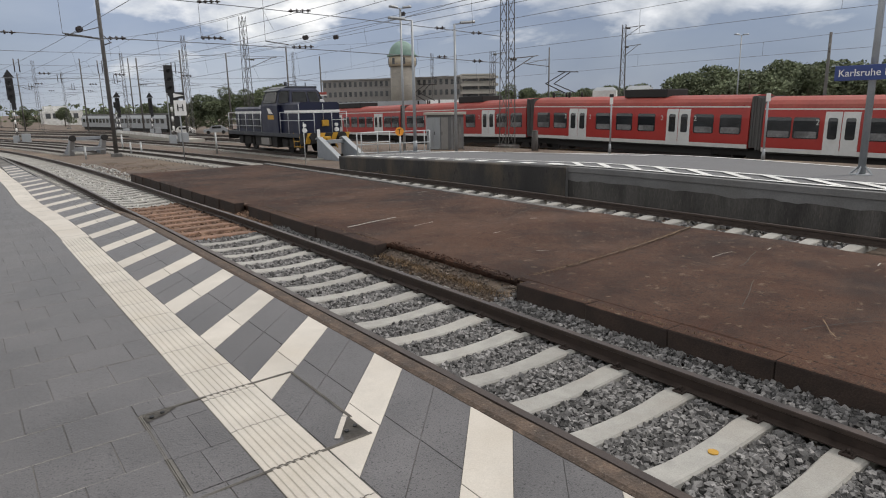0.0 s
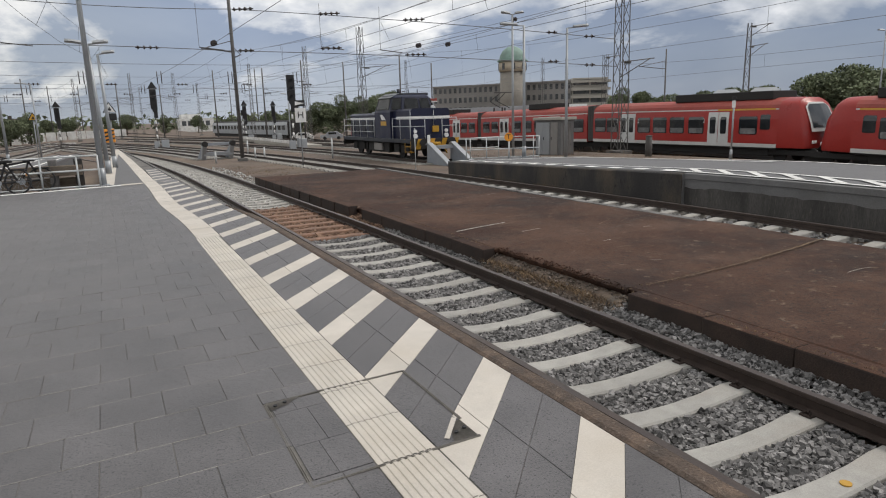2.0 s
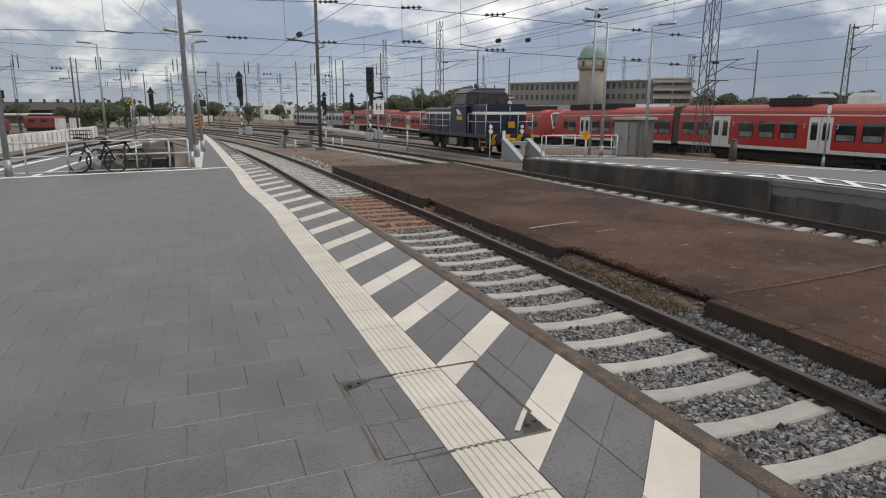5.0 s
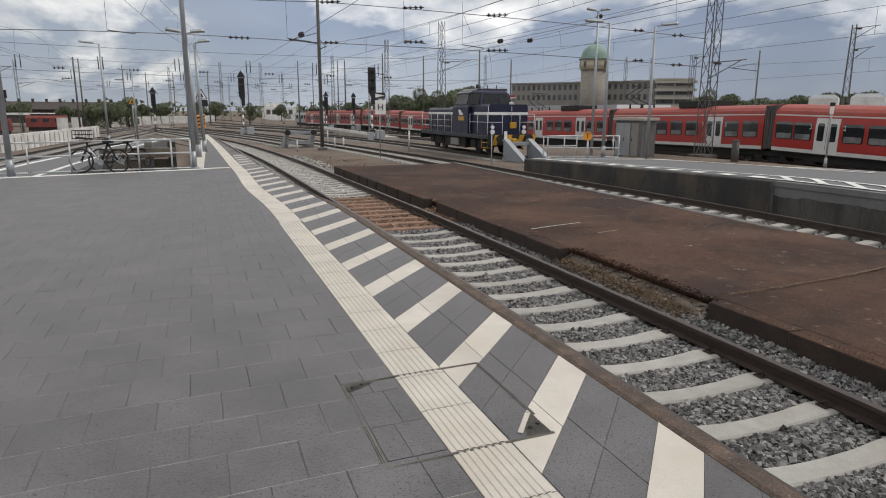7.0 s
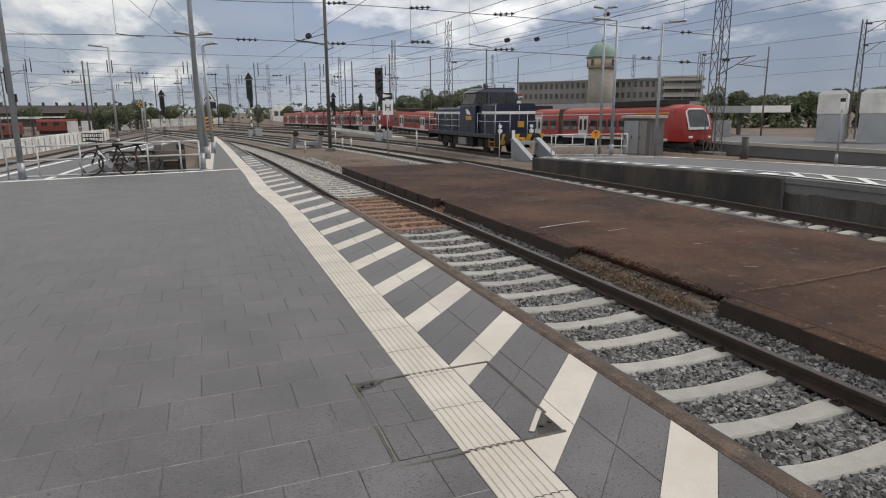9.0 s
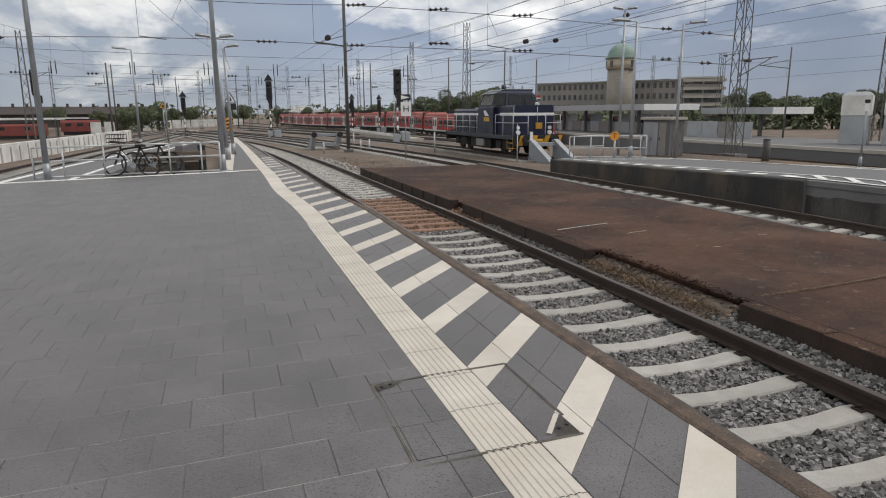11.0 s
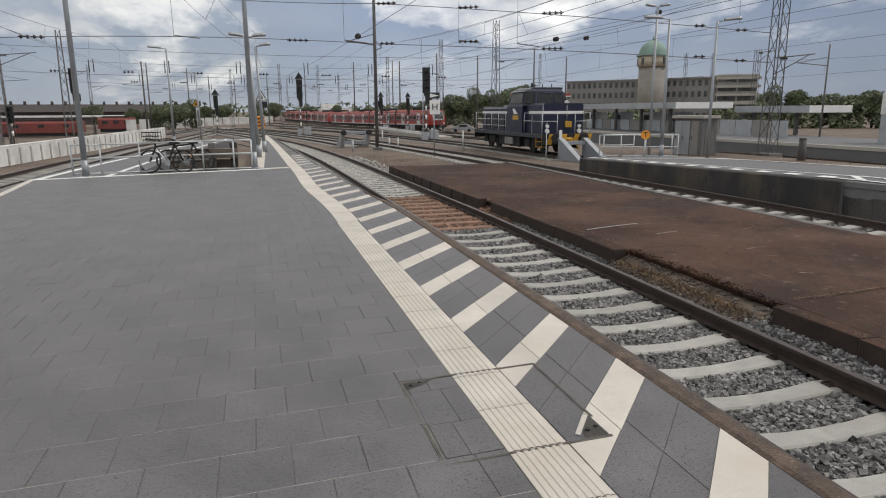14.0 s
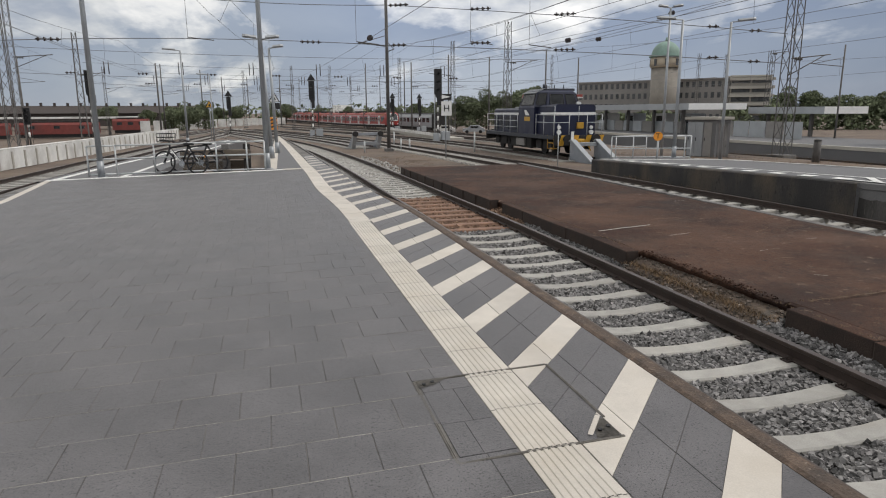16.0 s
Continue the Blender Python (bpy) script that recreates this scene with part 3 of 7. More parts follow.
def opposite():
    t = thing("opposite_platform", "grey asphalt platform with a stained concrete retaining wall and ramp end", "platform", kind="structure")
    lv = bend([(-14, 0.0), (2, 0.0), (8.4, 0.0), (12, -0.09), (16, -0.2), (20.4, -0.33)])
    edge = lambda y: lv(y) - 0.09 * clip((10 - y) / 6, 0, 1)
    far = bend([(-14, 17.4), (4, 17.3), (8.2, 17.2), (12, 16.5), (16, 16.3), (20.4, 15.6)])
    bm = bmesh.new()
    loft(bm, [[(12.62, y, lv(y) - 0.02), (12.75, y, lv(y)), (far(y), y, edge(y)), (far(y), y, -1.3)] for y in span(-14, 20.4, 36)])
    part("surface", bm, M["asphalt"], t, "grey asphalt surface")
    bm = bmesh.new()
    def soot(y):
        return -0.34 + 0.06 * noise.noise((y * 1.3, 3, 0)) + 0.05 * noise.noise((y * 9, 8, 0))
    loft(bm, [[(12.50, y, -1.2), (12.495, y, lv(y) + soot(y))] for y in span(-14, 8.5, 150)])
    part("retaining_wall", bm, M["wall_stain"], t, "soot-stained lower face of the concrete retaining wall")
    bm = bmesh.new()
    loft(bm, [[(12.495, y, lv(y) + soot(y)), (12.49, y, lv(y) - 0.15), (12.46, y, lv(y) - 0.14), (12.46, y, lv(y) - 0.02), (12.62, y, lv(y) - 0.012)] for y in span(-14, 8.5, 150)])
    vs = [bm.verts.new(p) for p in ((12.40, 8.49, -1.2), (12.52, 8.49, -1.2), (12.52, 8.49, -0.03), (12.40, 8.49, -0.03))]
    bm.faces.new(vs)
    part("coping", bm, M["wall_band"], t, "smooth grey coping band above the stains")
    bm = bmesh.new()
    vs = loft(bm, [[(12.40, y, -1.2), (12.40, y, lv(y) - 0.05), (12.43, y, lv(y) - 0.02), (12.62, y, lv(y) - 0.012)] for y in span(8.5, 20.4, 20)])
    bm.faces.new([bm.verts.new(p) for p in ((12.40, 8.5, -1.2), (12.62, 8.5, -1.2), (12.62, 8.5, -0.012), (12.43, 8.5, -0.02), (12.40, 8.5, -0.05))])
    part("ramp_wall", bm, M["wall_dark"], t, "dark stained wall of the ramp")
    bm = bmesh.new()
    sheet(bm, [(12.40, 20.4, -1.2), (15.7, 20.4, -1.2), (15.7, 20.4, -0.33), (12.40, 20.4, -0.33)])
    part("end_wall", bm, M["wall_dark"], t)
    # white markings
    bm = bmesh.new()
    def stripe(pts):
        sheet(bm, [(x, y, lv(y) + 0.012) for x, y in pts])
    ys = span(-14, 20.2, 40)
    for a, b in zip(ys, ys[1:]):
        if b < 9.5:
            stripe([(12.60, a), (12.72, a), (12.72, b), (12.60, b)])
        stripe([(13.46, a), (13.58, a), (13.58, b), (13.46, b)] if b < 9.5 else [(13.36 - (a - 9) * 0.05, a), (13.46 - (a - 9) * 0.05, a), (13.46 - (b - 9) * 0.05, b), (13.36 - (b - 9) * 0.05, b)])
        sheet(bm, [(x, y, edge(y) + 0.014) for x, y in ((far(a) - 0.16, a), (far(a) - 0.03, a), (far(b) - 0.03, b), (far(b) - 0.16, b))])
    part("edge_line", bm, M["line"], t, "worn white edge lines")
    y = -8.0
    while y < 8.6:
        bm = bmesh.new()
        sheet(bm, [(12.71, y, lv(y) + 0.016), (13.47, y + 0.9, lv(y + 0.9) + 0.016), (13.47, y + 1.15, lv(y + 1.15) + 0.016), (12.71, y + 0.25, lv(y + 0.25) + 0.016)])
        part("hatch_mark", bm, M["line"], t)
        y += 0.85
    while y < 19.8:
        bm = bmesh.new()
        sheet(bm, [(12.62, y, lv(y) + 0.006), (13.0, y + 0.1, lv(y + 0.1) + 0.006), (13.0, y + 0.55, lv(y + 0.55) + 0.006), (12.62, y + 0.42, lv(y + 0.42) + 0.006)])
        part("hatch_mark", bm, M["line"], t)
        y += 0.98
    bm = bmesh.new()
    for (x0, y0), (x1, y1) in (((13.2, 19.4), (16.3, 17.2)), ((16.3, 17.2), (16.4, 9.0))):
        d = Vector((x1 - x0, y1 - y0)).normalized() * 0.07
        sheet(bm, [(x0 - d.y, y0 + d.x, lv(y0) + 0.01), (x1 - d.y, y1 + d.x, lv(y1) + 0.01), (x1 + d.y, y1 - d.x, lv(y1) + 0.01), (x0 + d.y, y0 - d.x, lv(y0) + 0.01)])
    part("guide_line", bm, M["line"], t)
    return lv


opp_level = opposite()


def left_platform():
    """The lower ramp and platform strip that goes on behind the railing."""
    bm = bmesh.new()
    loft(bm, [[(x0, y, -1.3), (x0, y, z), (x1, y, z), (x1, y, -1.3)] for y, x0, x1, z in ((END + 0.02, -5.5, -3.0, -0.17), (22, -5.2, -2.9, -0.22), (31, -4.6, -2.4, -0.3), (47, -2.9, -1.3, -0.42))])
    tagged(part("ramp", bm, M["asphalt"], kind="structure"), "grey asphalt ramp that runs on behind the railing", "ramp")
    for x0, x1, w in ((-5.3, -2.5, 0.2), (-3.75, -1.75, 0.16)):
        bm = bmesh.new()
        loft(bm, [[(x0 + (x1 - x0) * k, y, z + 0.006), (x0 + (x1 - x0) * k + w, y, z + 0.006)] for y, k, z in ((END + 0.05, 0, -0.17), (22, 0.13, -0.22), (31, 0.42, -0.30), (46, 1, -0.415))])
        tagged(part("line_marking", bm, M["line"], kind="structure"), "white painted line along the ramp edge", "marking")


left_platform()

# ---- the red train ----
def skin(outline, y0, y1):
    """A shell along y over a cross section of (x, z)."""
    bm = bmesh.new()
    loft(bm, [[(x, y, z) for x, z in outline] for y in (y0, y1)])
    return bm


W = 1.42
SIDE = [(-W + 0.06, 0.80), (-W, 1.05), (-W, 2.30), (-W + 0.07, 2.92)]
ROOF = [(-W + 0.07, 2.92), (-W + 0.10, 3.06), (-W + 0.28, 3.24), (-W + 0.62, 3.37), (-0.5, 3.43), (0.5, 3.43), (W - 0.62, 3.37), (W - 0.28, 3.24), (W - 0.10, 3.06), (W - 0.07, 2.92)]


def wall_x(z):
    return W if z < 2.30 else W - 0.07 * (z - 2.30) / 0.62


def panel(bm, s, y0, y1, z0, z1, out, thick=0.03, r=0.06):
    """A rounded plate on the train's side s (-1 or 1)."""
    pts = []
    for cy, cz, a0 in ((y1 - r, z1 - r, 0), (y0 + r, z1 - r, 90), (y0 + r, z0 + r, 180), (y1 - r, z0 + r, 270)):
        for k in range(4):
            a = radians(a0 + 30 * k)
            pts.append((cy + r * math.cos(a), cz + r * math.sin(a)))
    for side in (-1, 1):
        half = []
        for i, p in enumerate(pts):
            q = pts[(i + 1) % len(pts)]
            u, v = side * (p[1] - 2.30), side * (q[1] - 2.30)
            if u >= 0:
                half.append(p)
            if u * v < 0:
                half.append((p[0] + (q[0] - p[0]) * u / (u - v), 2.30))
        if len(half) < 3:
            continue
        a = [bm.verts.new((s * (wall_x(z) + out), y, z)) for y, z in half]
        b = [bm.verts.new((s * (wall_x(z) + out - thick), y, z)) for y, z in half]
        bm.faces.new(a)
        for i in range(len(half)):
            j = (i + 1) % len(half)
            bm.faces.new((a[i], a[j], b[j], b[i]))


def lettering(words, parent, at, size):
    """White figures on the side of a coach."""
    cu = bpy.data.curves.new("class_number", "FONT")
    cu.body, cu.size, cu.extrude = words, size, 0.003
    cu.align_x = "CENTER"
    tmp = bpy.data.objects.new("class_number", cu)
    me = bpy.data.meshes.new_from_object(tmp)
    bpy.data.objects.remove(tmp)
    me.materials.append(M["train_white"])
    ob = new("class_number", me)
    ob.parent = parent
    ob.matrix_basis = pose(*at, 90, 0, -90)
    return ob


def coach(length, nose, label, doors, windows, box_at, panto=None):
    """One coach; nose is +1, -1 or 0: the end that carries a driver's cab."""
    t = thing("train_coach", label, "train", group="coaches of the red train")
    h = length / 2
    body0, body1 = -h + (1.7 if nose < 0 else 0.35), h - (1.7 if nose > 0 else 0.35)
    for s in (-1, 1):
        part("side_wall", skin([(s * x, z) for x, z in SIDE], body0, body1), M["train_red"], t)
        bm = bmesh.new()
        panel(bm, s, body0 + 0.02, body1 - 0.02, 0.80, 1.00, 0.008, 0.02, 0.01)
        part("skirt_stripe", bm, M["train_white"], t, "pale grey skirt stripe")
        bm = bmesh.new()
        panel(bm, s, body0 + 0.02, body1 - 0.02, 2.80, 2.87, 0.008, 0.02, 0.005)
        part("roof_stripe", bm, M["train_white"], t, "thin pale stripe below the roof")
        if nose:
            bm = bmesh.new()
            a, c = sorted((nose * (h - 1.9), nose * (h - 5.6)))
            panel(bm, s, a, c, 2.79, 2.88, 0.012, 0.02, 0.005)
            part("class_stripe", bm, M["yellow"], t, "ochre stripe that marks first class")
    part("roof", skin(ROOF, body0, body1), M["train_roof"], t, "dusty red curved roof")
    part("floor", boxed((-W + 0.06, body0, 0.72), (W - 0.06, body1, 0.80)), M["under"], t)
    for y in (body0, body1):
        bm = bmesh.new()
        f = bm.faces.new([bm.verts.new((x, y, z)) for x, z in SIDE + ROOF[1:-1] + [(-x, z) for x, z in SIDE[::-1]]])
        part("end_wall", bm, M["train_red"], t)
    bm = bmesh.new()
    box(bm, (-1.1, -h + 2.4, 0.32), (1.1, h - 2.4, 0.72), 0, 0.05)
    for y in (-h + 1.0, h - 1.0):
        for k in (-0.9, 0.9):
            for s in (-1, 1):
                tube(bm, (s * 0.72, y + k, 0.40), (s * 0.80, y + k, 0.40), 0.40, n=16)
        box(bm, (-1.05, y - 1.5, 0.42), (-0.9, y + 1.5, 0.68))
        box(bm, (0.9, y - 1.5, 0.42), (1.05, y + 1.5, 0.68))
    part("underframe", bm, M["under"], t, "black underframe with bogies")
    for y in doors:
        for s in (-1, 1):
            for k in (-1, 1):
                bm = bmesh.new()
                a, b = sorted((y + k * 0.02, y + k * 0.72))
                panel(bm, s, a, b, 0.82, 2.72, 0.016, 0.03, 0.02)
                d = part("door", bm, M["train_door"], t, "light grey sliding door leaf")
                bm = bmesh.new()
                a, b = sorted((y + k * 0.17, y + k * 0.57))
                panel(bm, s, a, b, 1.50, 2.45, 0.026, 0.02, 0.08)
                part("pane", bm, M["glass"], d)
    for y in windows:
        for s in (-1, 1):
            bm = bmesh.new()
            panel(bm, s, y - 0.58, y + 0.58, 1.48, 2.46, 0.012, 0.02, 0.10)
            pane = part("window", bm, M["glass"], t)
            bm = bmesh.new()
            panel(bm, s, y - 0.50, y + 0.50, 1.52, 1.82, 0.016, 0.01, 0.05)
            part("seat_back", bm, M["seat"], pane, "pale seat back behind the pane")
    for y in doors:
        for k in (-1.02, 1.02):
            first = nose and (y + k) * nose > doors[1 if nose > 0 else 0] * nose
            lettering("1" if first else "2", t, (-W - 0.012, y + k, 2.12), 0.36)
    bm = bmesh.new()
    box(bm, (-1.0, box_at[0], 3.34), (1.0, box_at[1], 3.80), 0, 0.05)
    part("roof_unit", bm, M["under"], t, "black roof equipment box")
    if panto is not None:
        bm = bmesh.new()
        for x in (-0.5, 0.5):
            tube(bm, (x, panto, 3.70), (x * 0.8, panto + 1.9, 4.35), 0.035, n=6)
            tube(bm, (x * 0.8, panto + 1.9, 4.35), (x * 0.5, panto + 0.3, 5.05), 0.03, n=6)
        tube(bm, (-0.95, panto + 0.25, 5.07), (0.95, panto + 0.25, 5.07), 0.035, n=6)
        for x in (-0.6, 0.6):
            for y in (panto - 0.5, panto + 0.9):
                tube(bm, (x, y, 3.38), (x, y, 3.74), 0.07, n=8)
        part("pantograph", bm, M["under"], t, "raised black pantograph")
    if nose:
        e, b = nose * h, (body1 if nose > 0 else body0)
        bm = bmesh.new()
        ring = SIDE + ROOF[1:-1] + [(-x, z) for x, z in SIDE[::-1]]
        def front(x, z, f, out=0.0):
            back = 0.80 * max(0.0, (z - 1.55) / 1.85) ** 1.5 + 0.12 * (x / W) ** 2 + 0.10 * max(0, 1.2 - z)
            tip = e - nose * (back - out)
            return (x * (1 - 0.13 * f ** 2), b + (tip - b) * f, z - 0.10 * f * max(0, z - 3.0))
        vs = loft(bm, [[front(x, z, k / 6) for x, z in ring] for k in range(7)])
        last = vs[-1]
        for i in range(7):
            bm.faces.new((last[i], last[i + 1], last[14 - i], last[15 - i]))
        part("nose", bm, M["train_red"], t, "slanting red driver's cab", smooth=True)
        def face(name, mat, label, lo, hi, wide, out):
            bm = bmesh.new()
            loft(bm, [[front(w * u * wide, z, 1.0, out) for u in (-1, -0.6, -0.2, 0.2, 0.6, 1)] for z, w in ((v, W if v < 2.3 else W - 0.07 * (v - 2.3) / 0.62 if v < 2.92 else W - 0.10 - 0.95 * (v - 2.92) / 0.45) for v in span(lo, hi, 12))])
            part(name, bm, M[mat], t, label)
        face("mask", "train_white", "pale grey front mask", 1.65, 3.16, 0.80, 0.03)
        face("windscreen", "glass", "sloping dark windscreen", 1.85, 3.06, 0.70, 0.05)
        for x in (-0.85, 0.85):
            bm = bmesh.new()
            box(bm, (x - 0.16, min(e, e + nose * 0.06), 1.05), (x + 0.16, max(e, e + nose * 0.06), 1.2), 0, 0.02)
            part("headlight", bm, M["white"], t)
        bm = bmesh.new()
        tube(bm, (0, e - nose * 0.2, 0.75), (0, e + nose * 0.22, 0.75), 0.16, n=10)
        box(bm, (-0.22, min(e, e + nose * 0.25), 0.6), (0.22, max(e, e + nose * 0.25), 0.95), 0, 0.04)
        part("coupler", bm, M["under"], t, "black automatic coupler")
        for s in (-1, 1):
            bm = bmesh.new()
            y = b - nose * 0.75
            panel(bm, s, y - 0.3, y + 0.3, 1.75, 2.55, 0.012, 0.02, 0.08)
            part("cab_window", bm, M["glass"], t)
    for y, k in ((body0, -1), (body1, 1)):
        if k != nose:
            bm = bmesh.new()
            for j in range(5):
                a = y + k * (0.02 + 0.066 * j)
                q = 0.0 if j % 2 else 0.035
                box(bm, (-W + 0.05 + q, min(a, a + k * 0.064), 0.85), (W - 0.05 - q, max(a, a + k * 0.064), 3.36 - q))
            part("bellows", bm, M["bellows"], t, "grey folded gangway bellows")
    return t


LM, LE, GAP = 15.84, 16.85, 0.5
W_MID = (-6.6, -5.1, -1.55, 0.0, 1.55, 5.1, 6.6)
COACHES = []


def train():
    mid = coach(LM, 0, "middle coach of the red commuter train with grey doors", (-3.6, 3.6), W_MID, (-2.5, 0.4), 5.6)
    rear = coach(LE, -1, "end coach of the red commuter train with rounded cab", (-LE / 2 + 5.5, LE / 2 - 3.9), (-LE / 2 + 3.5, -LE / 2 + 7.1, -LE / 2 + 8.6, 1.6, 3.0, 6.05, 7.3), (-LE / 2 + 2.4, -LE / 2 + 9.2))
    front = coach(LE, 1, "leading coach of the red commuter train with rounded cab", (-LE / 2 + 3.9, LE / 2 - 5.5), (-7.3, -6.05, -3.0, -1.6, LE / 2 - 8.6, LE / 2 - 7.1, LE / 2 - 3.5), (LE / 2 - 9.2, LE / 2 - 2.4))
    unit = 2 * LE + 2 * LM
    for n, base in enumerate((GAP / 2, -GAP / 2 - unit)):
        for proto, at in ((rear, LE / 2), (mid, LE + LM / 2), (mid, LE + LM * 1.5), (front, LE + 2 * LM + LE / 2)):
            ob = proto if not any(o is proto for o, _, _ in COACHES) else copy_thing(proto, Matrix())
            COACHES.append((ob, base + at, LM if proto is mid else LE))


train()


def along(tr, level, y0, y1):
    """A way along a track by the length run from y = 0."""
    ys = np.arange(y0, y1, 1.0)
    xs = np.array([tr(y) for y in ys])
    s = np.concatenate([[0], np.cumsum(np.hypot(np.diff(xs), np.diff(ys)))])
    s -= np.interp(0, ys, s)

    def at(d):
        y = float(np.interp(d, s, ys))
        return Vector((tr(y), y, level(y)))
    return at


def run(t):
    """How far the gap between the two units has come."""
    return -3.05 + 10.35 * t + 0.13 * t * t


def key_train():
    way = along(track_4, through_level, -150, 330)
    for ob, off, length in COACHES:
        rows = []
        for i in range(33):
            s = run(i * 0.5) + off
            a, b = way(s - length * 0.38), way(s + length * 0.38)
            d = b - a
            rows.append((i * 0.5, Matrix.Translation((a + b) / 2) @ pose(0, 0, 0, math.degrees(math.atan2(d.z, math.hypot(d.x, d.y))), 0, math.degrees(math.atan2(-d.x, d.y)))))
        walk(ob, rows)


# ---- the blue locomotive ----
def hood(bm, x, y0, y1, z0, z1, r=0.12):
    prism(bm, [(-x, z0), (x, z0), (x, z1 - r), (x - r, z1), (-x + r, z1), (-x, z1 - r)], "y", y0, y1)


def locomotive():
    t = thing("locomotive", "dark blue diesel shunting locomotive with white stripe and railings", "locomotive", (16.3, 28.95, -0.90))
    t.scale = (0.95, 0.95, 0.95)
    part("frame", boxed((-1.5, 0.5, 0.95), (1.5, 12.0, 1.18), 0.03), M["loco_roof"], t, "dark frame with walkways")
    bm = bmesh.new(); hood(bm, 1.25, 0.9, 3.4, 1.15, 2.90); part("front_hood", bm, M["loco_blue"], t)
    bm = bmesh.new(); hood(bm, 1.05, 5.9, 11.6, 1.15, 2.72); part("rear_hood", bm, M["loco_blue"], t)
    bm = bmesh.new(); hood(bm, 1.46, 3.4, 5.9, 1.0, 2.78, 0.05); part("cab_base", bm, M["loco_blue"], t)
    # cab: upright back, chamfered front corners, all faces leaning in
    foot = [(-1.44, 5.9), (-1.44, 3.45), (-1.02, 2.55), (1.02, 2.55), (1.44, 3.25), (1.44, 5.9)]

    def ring(z):
        f = max(0.0, (z - 2.78) / 0.84)
        return [(x * (1 - 0.17 * f), 4.25 + (y - 4.25) * (1 - 0.16 * f), z) for x, y in foot]
    bm = bmesh.new()
    vs = loft(bm, [ring(2.78), ring(3.62), [(x * 0.86, 4.25 + (y - 4.25) * 0.88, 3.74) for x, y, _ in ring(3.62)]], 0, True)
    bm.faces.new(vs[-1]); bm.faces.new(vs[0][::-1])
    cab = part("cab", bm, M["loco_blue"], t, "dark blue driver's cab with chamfered corners")

    def pane(k, u0, u1, z0, z1, mat="glass"):
        """A window on side k of the cab, from u0 to u1 along it."""
        lo, hi = ring(z0), ring(z1)
        def spot(r, u):
            a, b = Vector(r[k]), Vector(r[(k + 1) % 6])
            d = (b - a).normalized()
            return a.lerp(b, u) + Vector((-d.y, d.x, 0)) * -0.02
        bm = bmesh.new()
        sheet(bm, [spot(lo, u0), spot(lo, u1), spot(hi, u1), spot(hi, u0)])
        bmesh.ops.solidify(bm, geom=bm.faces[:], thickness=0.03)
        w = part("window", bm, M[mat], cab)
        bm = bmesh.new()
        c = [spot(lo, u0), spot(lo, u1), spot(hi, u1), spot(hi, u0)]
        for a, b in zip(c, c[1:] + c[:1]):
            tube(bm, a, b, 0.022, n=5)
        part("window_frame", bm, M["under"], w)
    pane(0, 0.08, 0.92, 2.90, 3.54)
    pane(1, 0.12, 0.88, 2.90, 3.54)
    pane(2, 0.08, 0.54, 2.92, 3.50)
    pane(2, 0.62, 0.94, 2.92, 3.50)
    pane(3, 0.12, 0.88, 2.90, 3.54)
    pane(4, 0.08, 0.92, 2.90, 3.54)
    bm = bmesh.new()
    sheet(bm, [(-1.34, 3.55, 3.58), (-0.72, 3.45, 3.86), (-0.72, 5.75, 3.86), (-1.34, 5.75, 3.58)])
    bmesh.ops.solidify(bm, geom=bm.faces[:], thickness=0.05)
    part("roof_visor", bm, M["zinc"], cab, "pale grey sloping roof plate")
    bm = bmesh.new()
    box(bm, (-0.74, 3.0, 3.70), (0.95, 5.5, 3.84), 0, 0.04)
    for x in (-0.6, -0.1, 0.5):
        tube(bm, (x, 3.6, 3.84), (x, 3.6, 4.06), 0.03, n=6)
    tube(bm, (-0.5, 4.2, 3.84), (-0.5, 4.2, 4.12), 0.10, n=8)
    part("roof_fitting", bm, M["loco_roof"], cab, "dark roof hatch with antennas")
    bm = bmesh.new()
    for k, y in enumerate((6.5, 7.3, 8.6, 9.9, 10.8)):
        box(bm, (-1.10, y, 1.35), (-1.06, y + 0.6, 2.2))
    part("louvre", bm, M["loco_roof"], t, "dark louvred hood door", kind="stuff")
    bm = bmesh.new(); tube(bm, (-0.3, 8.2, 2.70), (-0.3, 8.2, 3.05), 0.14, n=10); part("exhaust", bm, M["under"], t)
    part("equipment_box", boxed((-1.36, 5.2, 0.42), (-1.22, 6.5, 0.86), 0.02), M["facade"], t, "grey equipment box between the bogies")
    for lo, hi in (((-1.262, 0.885, 2.30), (1.262, 2.9, 2.46)), ((-1.062, 6.0, 2.30), (1.062, 11.62, 2.44))):
        part("white_stripe", boxed(lo, hi), M["white"], t, "broad white stripe")
    part("emblem", boxed((-1.475, 4.0, 1.95), (-1.462, 4.9, 2.2)), M["yellow"], t, "small yellow emblem")
    bm = bmesh.new(); prism(bm, [(4.1, 2.28), (4.7, 2.28), (4.95, 2.6), (4.6, 2.6)], "x", -1.475, -1.463); part("emblem", bm, M["white"], t, "slanting white emblem")
    for y in (1.7, 3.2, 9.0, 10.5):
        for s in (-1, 1):
            bm = bmesh.new(); tube(bm, (s * 0.70, y, 0.48), (s * 0.83, y, 0.48), 0.48, n=20); tube(bm, (s * 0.83, y, 0.48), (s * 0.95, y, 0.48), 0.14, n=10)
            part("wheel", bm, M["under"], t)
    bm = bmesh.new()
